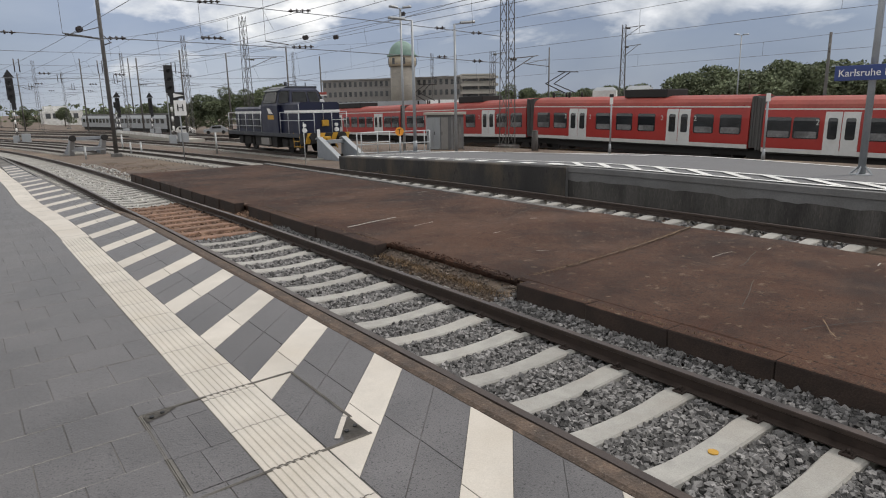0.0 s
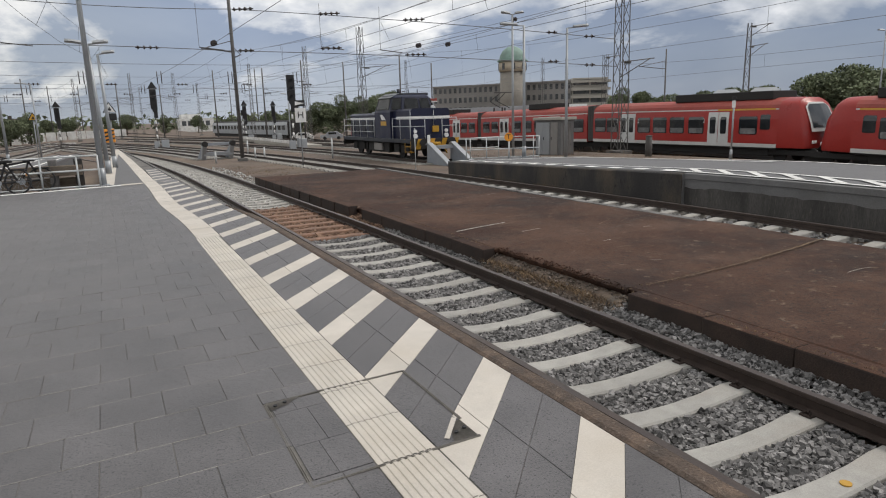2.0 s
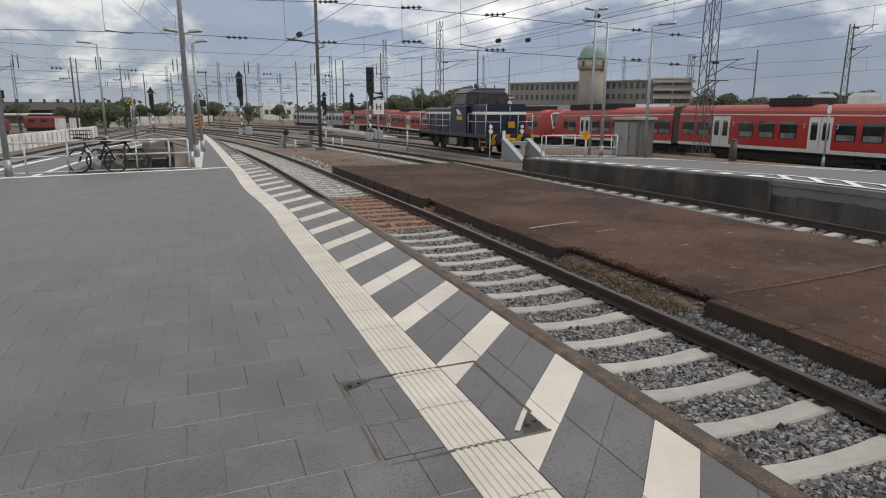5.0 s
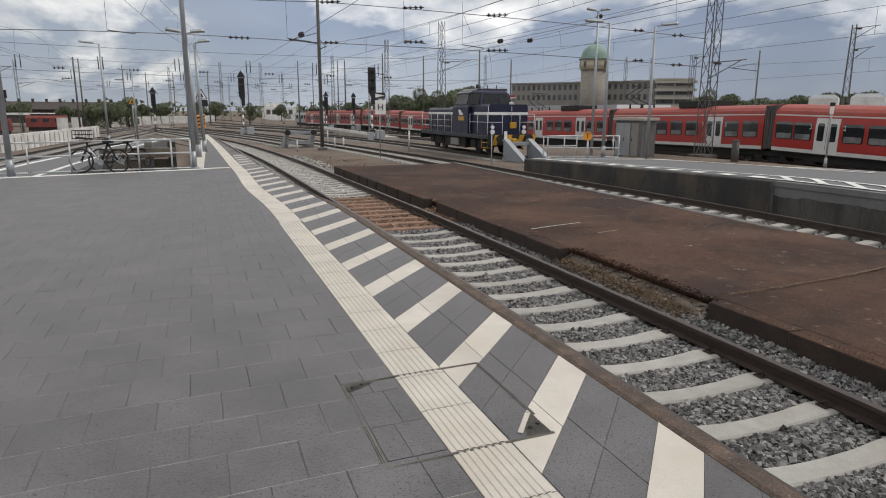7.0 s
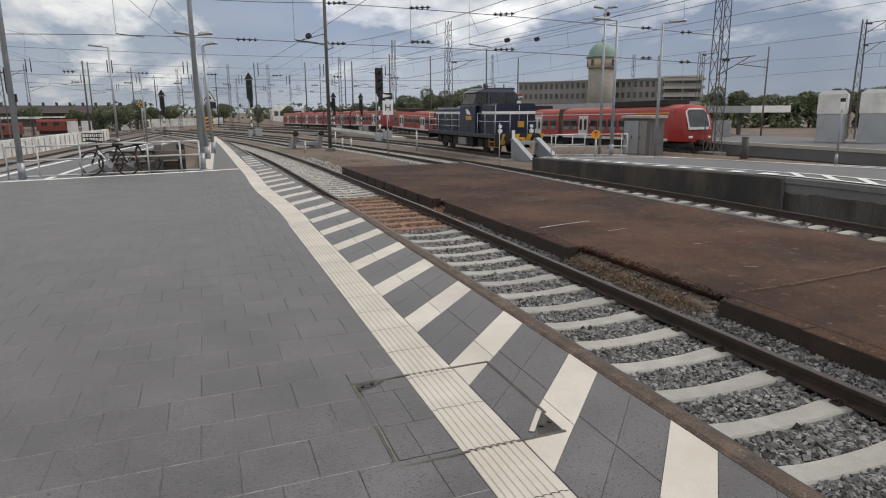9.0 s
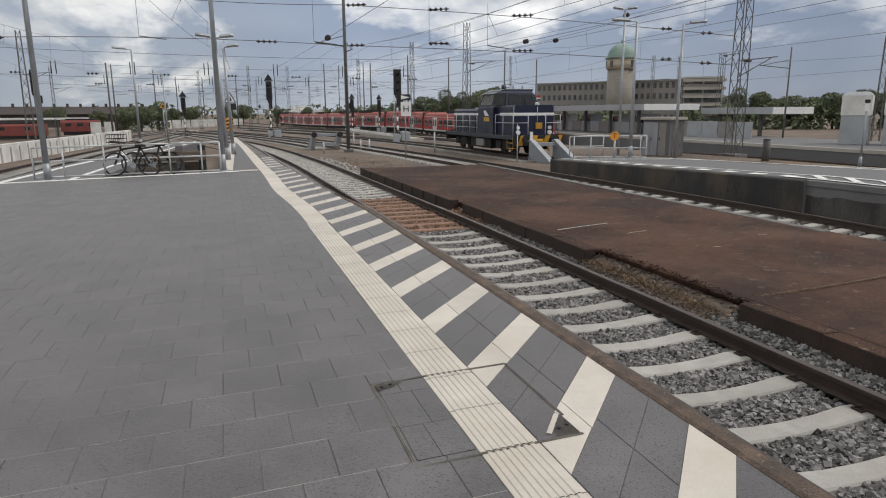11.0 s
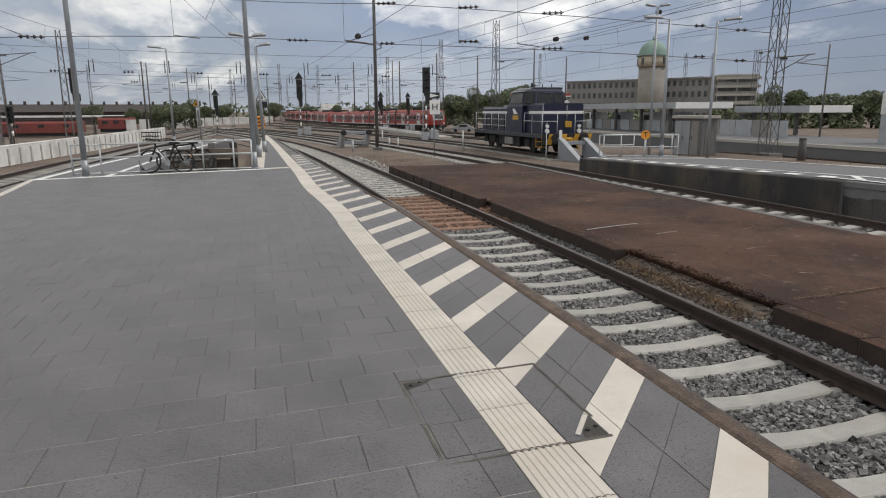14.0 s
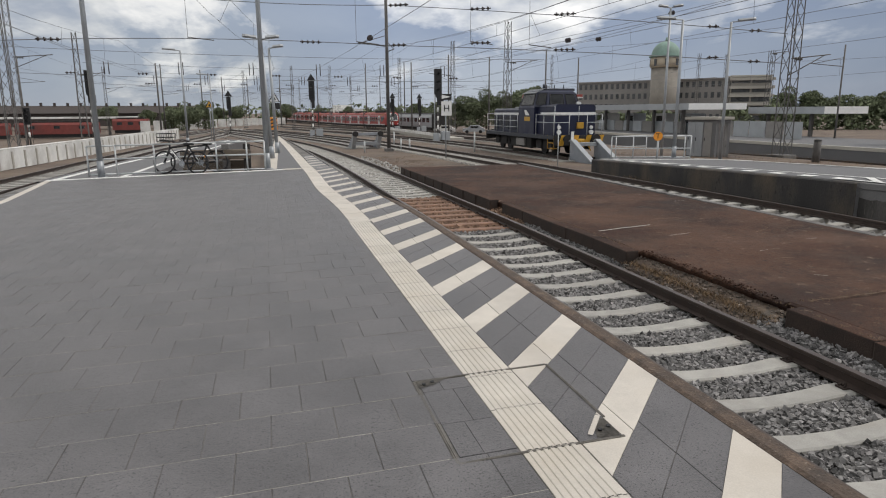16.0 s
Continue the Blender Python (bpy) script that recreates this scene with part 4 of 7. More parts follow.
    for y in (2.45, 9.75):
        for s in (-1, 1):
            box(bm, (s * 1.02 - 0.08, y - 1.4, 0.35), (s * 1.02 + 0.08, y + 1.4, 0.85), 0, 0.04)
            for k in (-0.75, 0.75): tube(bm, (s * 1.12, y + k - 0.3, 0.4), (s * 1.12, y + k - 0.3, 0.85), 0.09, n=8)
    box(bm, (-1.2, 4.4, 0.30), (1.2, 7.9, 0.95), 0, 0.06)
    part("bogie", bm, M["under"], t, "black bogies and fuel tank")
    for y, k in ((0.5, -1), (12.0, 1)):
        bm = boxed((-1.5, min(y, y + k * 0.12), 0.62), (1.5, max(y, y + k * 0.12), 1.2), 0.02)
        part("buffer_beam", bm, M["under"], t, "dark buffer beam")
        for x in (-0.88, 0.88):
            bm = bmesh.new(); tube(bm, (x, y, 1.0), (x, y + k * 0.55, 1.0), 0.10, n=10); tube(bm, (x, y + k * 0.5, 1.0), (x, y + k * 0.58, 1.0), 0.25, n=18)
            part("buffer", bm, M["under"], t)
    for i in range(4):
        bm = bmesh.new()
        x = -1.25 + i * 0.78
        prism(bm, [(x, 0.62), (x + 0.3, 0.62), (x + 0.5, 1.2), (x + 0.2, 1.2)], "y", 0.365, 0.378)
        part("warning_stripe", bm, M["yellow"], t, "yellow warning stripe")
    bm = bmesh.new(); tube(bm, (0, 0.4, 0.9), (0, -0.1, 0.85), 0.09, n=8); box(bm, (-0.25, 0.1, 0.55), (0.25, 0.38, 1.0), 0, 0.05); tube(bm, (0.5, 0.35, 0.8), (0.62, 0.1, 0.35), 0.04, n=6); tube(bm, (-0.5, 0.35, 0.8), (-0.62, 0.1, 0.35), 0.04, n=6)
    part("coupling", bm, M["yellow"], t, "yellow coupling hook and hoses")
    part("front_plate", boxed((0.1, 0.80, 1.55), (0.5, 0.90, 1.9), 0.02), M["yellow"], t, "yellow box on the hood front")
    for x in (-1.0, 1.0):
        bm = bmesh.new(); tube(bm, (x, 0.93, 1.35), (x, 0.80, 1.35), 0.13, n=14); tube(bm, (x, 0.93, 1.62), (x, 0.80, 1.62), 0.10, n=14)
        part("headlamp", bm, M["white"], t, "round pale headlamps")
    bm = bmesh.new(); tube(bm, (1.0, 2.62, 2.95), (1.0, 2.44, 2.93), 0.13, n=14); part("cab_lamp", bm, M["white"], t)
    def railing(pts, top, bars):
        bm = bmesh.new()
        for (a, b), (c, d) in zip(pts, pts[1:]):
            for z in bars:
                tube(bm, (a, b, z), (c, d, z), 0.018, n=6)
        for a, b in pts:
            tube(bm, (a, b, 1.15), (a, b, top), 0.02, n=6)
        part("railing", bm, M["rail_white"], t, "pale tubular railing")
    for s in (-1, 1):
        railing([(s * 1.45, 6.1), (s * 1.45, 7.4), (s * 1.45, 8.7), (s * 1.45, 10.0), (s * 1.45, 11.9), (s * 0.7, 11.9)], 2.38, (2.38, 1.95, 1.55))
        railing([(s * 1.45, 3.1), (s * 1.48, 1.9), (s * 1.48, 0.5), (s * 0.55, 0.5)], 2.35, (2.35, 1.9))
    bm = bmesh.new(); tube(bm, (-1.48, 0.5, 0.4), (-1.48, 0.5, 1.2), 0.02, n=6); tube(bm, (-1.48, 1.3, 0.4), (-1.48, 1.3, 1.2), 0.02, n=6)
    for z in (0.45, 0.75): box(bm, (-1.5, 0.55, z), (-1.2, 1.25, z + 0.03))
    part("step", bm, M["yellow"], t, "yellow entry steps")
    for x in (-1.28, 0.2):
        bm = bmesh.new(); tube(bm, (x, 0.86, 1.95), (x, 0.86, 2.8), 0.015, n=6); part("grab_rail", bm, M["rail_white"], t)


locomotive()


# ---- standing coaches and engines in the yard ----
def grey_coaches():
    for i in range(2):
        m = pose(32.2 - 3.4 * i, 139.5 + 26.3 * i, -2.7, 0, 0, 7.5)
        t = thing("passenger_coach", "standing pale grey passenger coach with a dark window band", "train", m, group="standing grey coaches")
        bm = bmesh.new(); prism(bm, [(-1.4, 1.0), (1.4, 1.0), (1.4, 3.0), (1.1, 3.6), (0.5, 3.85), (-0.5, 3.85), (-1.1, 3.6), (-1.4, 3.0)], "y", -13, 13); part("body", bm, M["zinc"], t)
        bm = bmesh.new(); prism(bm, [(-1.15, 3.58), (1.15, 3.58), (0.5, 3.88), (-0.5, 3.88)], "y", -13.01, 13.01); part("roof", bm, M["under"], t)
        part("end_panel", boxed((-1.41, -13.06, 0.9), (1.41, -13.0, 3.6)), M["under"], t, "dark gangway end")
        for k in range(10):
            part("window", boxed((-1.415, -11.6 + k * 2.4, 2.0), (1.415, -10.0 + k * 2.4, 2.85)), M["glass"], t)
        bm = bmesh.new(); box(bm, (-1.2, -12, 0.3), (1.2, 12, 1.0)); part("underframe", bm, M["under"], t)


grey_coaches()


def red_engines():
    for az, n in ((-21.0, 16), (-15.4, 17), (-10.4, 8)):
        x, y = 0.3 + 176 * math.sin(radians(az)), -2.5 + 176 * math.cos(radians(az))
        t = thing("parked_engine", "parked faded red engine in the far yard", "locomotive", pose(x, y, zg(x, y), 0, 0, 92), group="parked red engines")
        bm = bmesh.new(); prism(bm, [(-1.45, 1.0), (1.45, 1.0), (1.45, 3.1), (1.1, 3.6), (-1.1, 3.6), (-1.45, 3.1)], "y", -n / 2, n / 2); part("body", bm, M["faded_red"], t)
        part("roof", boxed((-1.0, -n / 2 + 1, 3.6), (1.0, n / 2 - 1, 3.95), 0.05), M["under"], t)
        part("underframe", boxed((-1.3, -n / 2 + 0.4, 0.2), (1.3, n / 2 - 0.4, 1.0), 0.05), M["under"], t)
        for k in (-0.3, 0.0, 0.3):
            part("window", boxed((-1.46, k * n - 0.6, 2.2), (1.46, k * n + 0.6, 2.9)), M["glass"], t)


red_engines()

# ---- posts, lamps, signals and wires ----
def lamp_post(x, y, z0, z1, heads, label, lean=0.0):
    """A slender galvanised post; heads: (direction in degrees, arm, style)."""
    t = thing("street_lamp", label, "lamp post", (x, y, z0), group="platform lamp posts")
    h = z1 - z0
    bm = bmesh.new(); tube(bm, (0, 0, 0), (lean, 0, h), 0.075, 0.045, 10); part("pole", bm, M["steel"], t)
    bm = bmesh.new(); tube(bm, (0, 0, 0), (0, 0, 0.03), 0.16, n=10); tube(bm, (0, 0, 0.03), (0, 0, 0.45), 0.088, n=10); part("base_plate", bm, M["steel"], t)
    for a, arm, style in heads:
        c, s = math.cos(radians(a)), math.sin(radians(a))
        bm = bmesh.new()
        if style == "flat":
            tube(bm, (lean, 0, h), (lean + c * arm, s * arm, h + 0.06), 0.025, n=6)
            n = Vector((c, s, 0)); q = Vector((-s, c, 0))
            p0, p1 = Vector((lean, 0, h + 0.05)) + n * arm * 0.35, Vector((lean, 0, h + 0.09)) + n * (arm + 0.18)
            loft(bm, [[p + q * k * w + Vector((0, 0, dz)) for k, dz in ((-1, 0), (-0.6, 0.06), (0.6, 0.06), (1, 0), (0.7, -0.04), (-0.7, -0.04))] for p, w in ((p0, 0.09), (p1 - n * 0.1, 0.15), (p1, 0.07))], 0, True)
        else:
            tube(bm, (lean - c * 0.5, -s * 0.5, h + 0.1), (lean + c * 0.5, s * 0.5, h + 0.1), 0.05, n=8)
        part("lamp_head", bm, M["zinc"], t, "flat grey luminaire")
    return t


lamp_post(0.18, 16.12, -0.03, 9.0, (), "tall grey steel pole at the platform railing")
lamp_post(-4.10, 16.40, -0.17, 9.0, (), "tall grey steel pole behind the railing")
lamp_post(0.34, 20.3, -0.06, 3.86, ((0, 0.4, "flat"), (180, 0.4, "flat")), "grey lamp post with a double flat head", -0.14)
lamp_post(0.56, 23.3, -0.06, 3.85, ((0, 0.35, "flat"),), "grey lamp post with a flat head", -0.1)
lamp_post(-4.4, 39.2, -0.40, 5.05, ((180, 0.8, "flat"),), "grey lamp post with a flat head over the ramp")
lamp_post(-4.0, 54.0, -1.26, 4.45, ((180, 0.8, "flat"),), "grey lamp post with a flat head beside the yard tracks")
lamp_post(15.39, 19.44, opp_level(19.4), 4.80, ((155, 0.75, "flat"),), "grey lamp post with a flat head on the opposite platform")
lamp_post(18.0, 24.2, zg(18, 24.2), 6.0, ((160, 0.35, "flat"), (-20, 0.35, "flat")), "tall grey lamp post with a double head")
lamp_post(17.86, 19.9, zg(17.9, 19.9), 4.85, ((-25, 0.7, "flat"),), "grey lamp post with a flat head near the hut")
lamp_post(59.4, 30.5, -1.0, 7.3, ((150, 0.5, "flat"), (-30, 0.5, "flat")), "distant grey lamp post behind the red train")
lamp_post(20.0, 75.0, zg(20, 75), 4.3, ((0, 0.7, "flat"), (180, 0.7, "flat")), "slim yard lamp with a double head")


def lattice_mast(x, y, z1, w0, w1, label, arms=(), turn=0.0, mat=None, step=1.0):
    """A steel lattice mast with four corner bars and zigzag braces."""
    z0 = zg(x, y)
    h = z1 - z0
    mat = mat or M["steel_dark"]
    t = thing("catenary_mast", label, "catenary mast", pose(x, y, z0, 0, 0, turn), group="catenary masts")
    part("footing", boxed((-w0 * 0.8, -w0 * 0.8, -0.3), (w0 * 0.8, w0 * 0.8, 0.25), 0.03), M["wall_grey"], t, "concrete footing")
    def corner(i, f):
        w = (w0 + (w1 - w0) * f) / 2
        return Vector(((-w, w, w, -w)[i], (-w, -w, w, w)[i], h * f))
    r = max(0.022, w0 * 0.055)
    for i in range(4):
        bm = bmesh.new(); tube(bm, corner(i, 0), corner(i, 1), r, r * 0.8, 4); part("corner_bar", bm, mat, t)
    bm = bmesh.new()
    n = max(3, int(h / (w0 * 1.5 * step)))
    for k in range(n):
        for i in range(4):
            a, b = (i, (i + 1) % 4) if k % 2 else ((i + 1) % 4, i)
            tube(bm, corner(a, k / n), corner(b, (k + 1) / n), r * 0.6, n=3, cap=False)
    part("bracing", bm, mat, t, "zigzag steel bracing", kind="stuff")
    for z, a, length in arms:
        c, s = math.cos(radians(a - turn)), math.sin(radians(a - turn))
        bm = bmesh.new()
        tube(bm, (0, 0, z - z0), (c * length, s * length, z - z0 + 0.25), 0.035, n=6)
        tube(bm, (0, 0, z - z0 - 0.9), (c * length * 0.85, s * length * 0.85, z - z0 + 0.2), 0.03, n=6)
        for k in (0.12, 0.18, 0.24): tube(bm, (c * length * k, s * length * k, z - z0 - 0.02), (c * length * (k + 0.03), s * length * (k + 0.03), z - z0 + 0.02), 0.10, n=8)
        part("bracket_arm", bm, mat, t, "bracket arm with insulators")
    return t


def pole_mast(x, y, z1, r, label, arms=()):
    z0 = zg(x, y)
    t = thing("catenary_mast", label, "catenary mast", (x, y, z0), group="catenary masts")
    bm = bmesh.new(); tube(bm, (0, 0, 0), (0, 0, z1 - z0), r, r * 0.7, 8); part("pole", bm, M["steel_dark"], t)
    part("footing", boxed((-r * 2.2, -r * 2.2, -0.3), (r * 2.2, r * 2.2, 0.2), 0.03), M["wall_grey"], t, "concrete footing")
    for z, a, length in arms:
        c, s = math.cos(radians(a)), math.sin(radians(a))
        bm = bmesh.new()
        tube(bm, (0, 0, z - z0), (c * length, s * length, z - z0 + 0.2), 0.035, n=6)
        tube(bm, (0, 0, z - z0 + 0.7), (c * length * 0.9, s * length * 0.9, z - z0 + 0.2), 0.025, n=5)
        part("bracket_arm", bm, M["steel_dark"], t)
    return t


pole_mast(8.22, 41.5, 12.0, 0.13, "slender grey catenary pole beside the buffer stop", ((5.75, 180, 1.9), (5.4, 0, 0.5)))
lattice_mast(29.8, 29.7, 13.0, 0.74, 0.55, "tall broad lattice mast standing before the red train", ((4.4, -10, 2.4),), 12)
lattice_mast(22.6, 57.0, 9.7, 0.66, 0.42, "lattice catenary mast behind the blue locomotive", ((6.0, 0, 3.0),), 15)
lattice_mast(25.7, 86.9, 11.0, 0.6, 0.4, "distant lattice catenary mast", ((6.4, 180, 3.4),), 5)
lattice_mast(24.5, 119.0, 11.2, 0.55, 0.35, "distant lattice catenary mast", ((6.6, 180, 3.4),), 5)
lattice_mast(-19.5, 59.2, 12.0, 0.5, 0.4, "lattice catenary mast beyond the pale wall", ((6.0, 0, 3.0),), 8)
lattice_mast(-18.8, 75.8, 9.8, 0.75, 0.4, "lattice catenary mast among the yard tracks", ((5.5, 0, 2.5),), 8)
lattice_mast(-14.2, 41.0, 9.5, 0.5, 0.35, "lattice mast that holds the cross wires", (), 8)
lattice_mast(52.0, 37.9, 8.6, 0.6, 0.3, "lattice mast on the far platforms with two short arms", ((8.3, -30, 2.0), (6.6, -30, 1.7)), 30)
lattice_mast(45.9, 49.6, 6.9, 0.5, 0.42, "lattice mast beyond the red train", ((6.6, 0, 1.8),), 20)
pole_mast(45.5, 41.2, 6.6, 0.08, "thin pole with a bracket over the far platform", ((4.9, 180, 3.2),))
pole_mast(58.0, 22.2, 6.7, 0.16, "stout pole with a bracket beyond the far platform", ((5.2, 200, 1.4),))
MASTS = [(-8.28, 120, 9.5), (-7.94, 155, 11.6), (-5.0, 170, 11.5), (-3.4, 210, 12), (-1.7, 165, 11.2), (-1.4, 230, 13), (0.3, 200, 11), (1.2, 185, 11.4), (2.2, 140, 10.8), (2.8, 240, 13), (4.3, 175, 10.5), (5.36, 130, 10.2), (7.1, 190, 11.6), (8.4, 150, 12.0), (9.6, 220, 13), (11.7, 160, 13), (12.3, 125, 10.5), (15.5, 110, 10.6), (19.0, 120, 11), (23.8, 105, 10.8), (24.3, 130, 12.0), (26.5, 120, 10.5), (36.0, 105, 9.6), (38.0, 120, 10.5), (-12.0, 140, 10), (-17.5, 110, 9), (-20.0, 95, 9)]
rnd = random.Random(11)
for az, d, top in MASTS:
    x, y = 0.3 + d * math.sin(radians(az)), -2.5 + d * math.cos(radians(az))
    if rnd.random() < 0.5:
        pole_mast(x, y, top, 0.16, "slim distant catenary pole over the yard", ((6.2 - rnd.random(), rnd.choice((0, 180)), 3.2),))
    else:
        lattice_mast(x, y, top, 0.5, 0.32, "slim distant lattice mast over the yard", ((6.0, rnd.choice((0, 180)), 3.2),), rnd.uniform(0, 40), step=1.6)


def insulators(bm, p, d, n=3, r=0.13, gap=0.34):
    """A string of ribbed insulators at p along d."""
    d = Vector(d).normalized()
    for k in range(n):
        c = Vector(p) + d * gap * (k - (n - 1) / 2)
        tube(bm, c - d * 0.05, c + d * 0.05, r, r * 0.6, 10)
        tube(bm, c - d * 0.16, c + d * 0.16, 0.04, n=6)


def sagging(a, b, sag, n=14):
    a, b = Vector(a), Vector(b)
    return [a.lerp(b, k / n) - Vector((0, 0, 4 * sag * (k / n) * (1 - k / n))) for k in range(n + 1)]


def wire(bm, pts, r=0.016):
    """One thin round wire through the points."""
    pts = [Vector(p) for p in pts]
    rows = []
    for i, p in enumerate(pts):
        d = (pts[min(i + 1, len(pts) - 1)] - pts[max(i - 1, 0)]).normalized()
        s = d.cross(Vector((0, 0, 1))).normalized()
        u = s.cross(d)
        rows.append([p + s * r, p + u * r, p - s * r, p - u * r])
    loft(bm, rows, 0, True)


def cross_span():
    """Two wires across the tracks, with insulators and the hangers of the contact wires."""
    left, mid, right = Vector((-14.2, 41, 0)), Vector((8.22, 41.5, 0)), Vector((29.6, 29.9, 0))
    t = thing("cross_span", "wires stretched across the tracks with dark ribbed insulators", "overhead wires")
    def lift(p, z):
        return Vector((p.x, p.y, z))
    for name, zl, zm, zr in (("lower_wire", 5.6, 5.82, 4.15), ("upper_wire", 9.2, 8.35, 5.80)):
        bm = bmesh.new()
        wire(bm, sagging(lift(left, zl), lift(mid, zm), -0.25 if name == "lower_wire" else 0.5), 0.022)
        wire(bm, sagging(lift(mid, zm), lift(right, zr), -0.12), 0.022)
        part(name, bm, M["wire"], t)
    for p, n in (((-11.7, 41.0, 5.72), 4), ((3.25, 41.4, 5.92), 4), ((8.97, 41.1, 5.82), 3), ((13.75, 38.5, 5.80), 4), ((18.45, 35.95, 5.25), 4), ((26.1, 31.8, 4.58), 2), ((28.1, 30.7, 4.30), 2), ((8.97, 41.08, 8.32), 4), ((13.74, 38.5, 7.88), 4), ((18.41, 35.97, 7.36), 4), ((26.0, 31.85, 6.34), 2), ((28.06, 30.74, 6.03), 2)):
        bm = bmesh.new()
        insulators(bm, p, (right - mid) if p[0] > 8.3 else (1, 0, 0), n)
        part("insulator", bm, M["insulator"], t, "string of brown insulators")
    for x, y, z in ((-4.1, 41.0, 6.0), (6.2, 41.4, 6.0), (13.2, 38.8, 5.9), (16.5, 37.0, 5.6)):
        bm = bmesh.new()
        tube(bm, (x, y, z + 2.6), (x, y, z), 0.012, n=4)
        tube(bm, (x, y, z), (x + 1.5, y, z - 0.15), 0.03, n=6)
        part("steady_arm", bm, M["steel_dark"], t)


cross_span()


def contact_line(name, tr, zc, zm, y0, y1, span_m=45.0, label="contact wire with its carrying wire and droppers over a track", r=0.008):
    t = thing(name, label, "overhead wires", group="overhead lines")
    lift = lambda y: -0.009 * clip(y - 10, 0, 150)
    bm = bmesh.new(); wire(bm, [(tr(y), y, zc + lift(y)) for y in np.arange(y0, y1, 6.0)], r); part("contact_wire", bm, M["wire"], t)
    bm, low, y, line = bmesh.new(), bmesh.new(), y0, []
    while y < y1:
        pts = sagging((tr(y), y, zm + lift(y)), (tr(y + span_m), y + span_m, zm + lift(y + span_m)), 0.9, 12)
        line += list(pts if not line else pts[1:])
        for p in pts[1:-1:2]:
            tube(low, p, (tr(p.y), p.y, zc + lift(p.y)), 0.007, n=3, cap=False)
        y += span_m
    wire(bm, line, r)
    part("carrying_wire", bm, M["wire"], t)
    part("dropper", low, M["wire"], t, kind="stuff")


for tr, zc, zm, y0, y1 in ((track_2, 4.55, 6.3, -4, 176), (track_3, 4.35, 6.0, 5, 140), (track_5, 4.5, 5.9, -4, 131), (track_7, 4.3, 6.2, -4, 176), (track_4, 3.7, 5.3, -49, 221), (track_6, 4.6, 6.0, -4, 131), (track_8, 4.5, 6.0, -4, 131), (track_9, 4.7, 6.4, -4, 131), (track_10, 4.1, 5.8, 41, 221)):
    contact_line("overhead_line", tr, zc, zm, y0, y1)
def feeders():
    for x0, z0, x1, z1, y0, y1 in ((7.4, 6.1, 3.0, 8.0, -4, 150), (22.0, 6.5, 14, 8.5, -4, 160), (25.5, 6.9, 18, 9.0, -4, 170), (-9.0, 6.0, -20, 9.0, -4, 140), (28.5, 8.4, 24.5, 10.5, 10, 119)):
        t = thing("feeder_wire", "single dark feeder wire high over the tracks", "overhead wires", group="overhead lines")
        bm = bmesh.new(); wire(bm, sagging((x0, y0, z0), (x1, y1, z1), 1.2, 16), 0.014); part("wire", bm, M["wire"], t)
        bm = bmesh.new(); p = Vector((x0, y0, z0)).lerp(Vector((x1, y1, z1)), 0.26) - Vector((0, 0, 0.92)); insulators(bm, p, (x1 - x0, y1 - y0, z1 - z0), 2, 0.16, 0.3); part("insulator", bm, M["insulator"], t)
    for i, (y, za, zb) in enumerate(((70, 5.0, 7.4), (100, 5.2, 8.0), (140, 5.5, 9.0))):
        t = thing("cross_span", "distant wires stretched across the yard", "overhead wires")
        for z in (za, zb):
            bm = bmesh.new(); wire(bm, sagging((-24, y, z + 0.4), (32 - i * 2, y, z), 0.4), 0.02); part("wire", bm, M["wire"], t)
        for k in range(7):
            bm = bmesh.new(); insulators(bm, (-18 + k * 6.5 + (i * 2.3) % 3, y, za + 0.1 + 0.3 * (1 - k / 7)), (1, 0, 0), 3, 0.15, 0.35); part("insulator", bm, M["insulator"], t)
        for k in range(6):
            bm = bmesh.new(); tube(bm, (-15 + k * 6.9, y, za + 0.3), (-15 + k * 6.9, y, za + 1.5), 0.05, n=5); tube(bm, (-14.6 + k * 6.9, y, za + 0.3), (-14.6 + k * 6.9, y, za + 1.5), 0.05, n=5); part("hanger", bm, M["insulator"], t)


feeders()


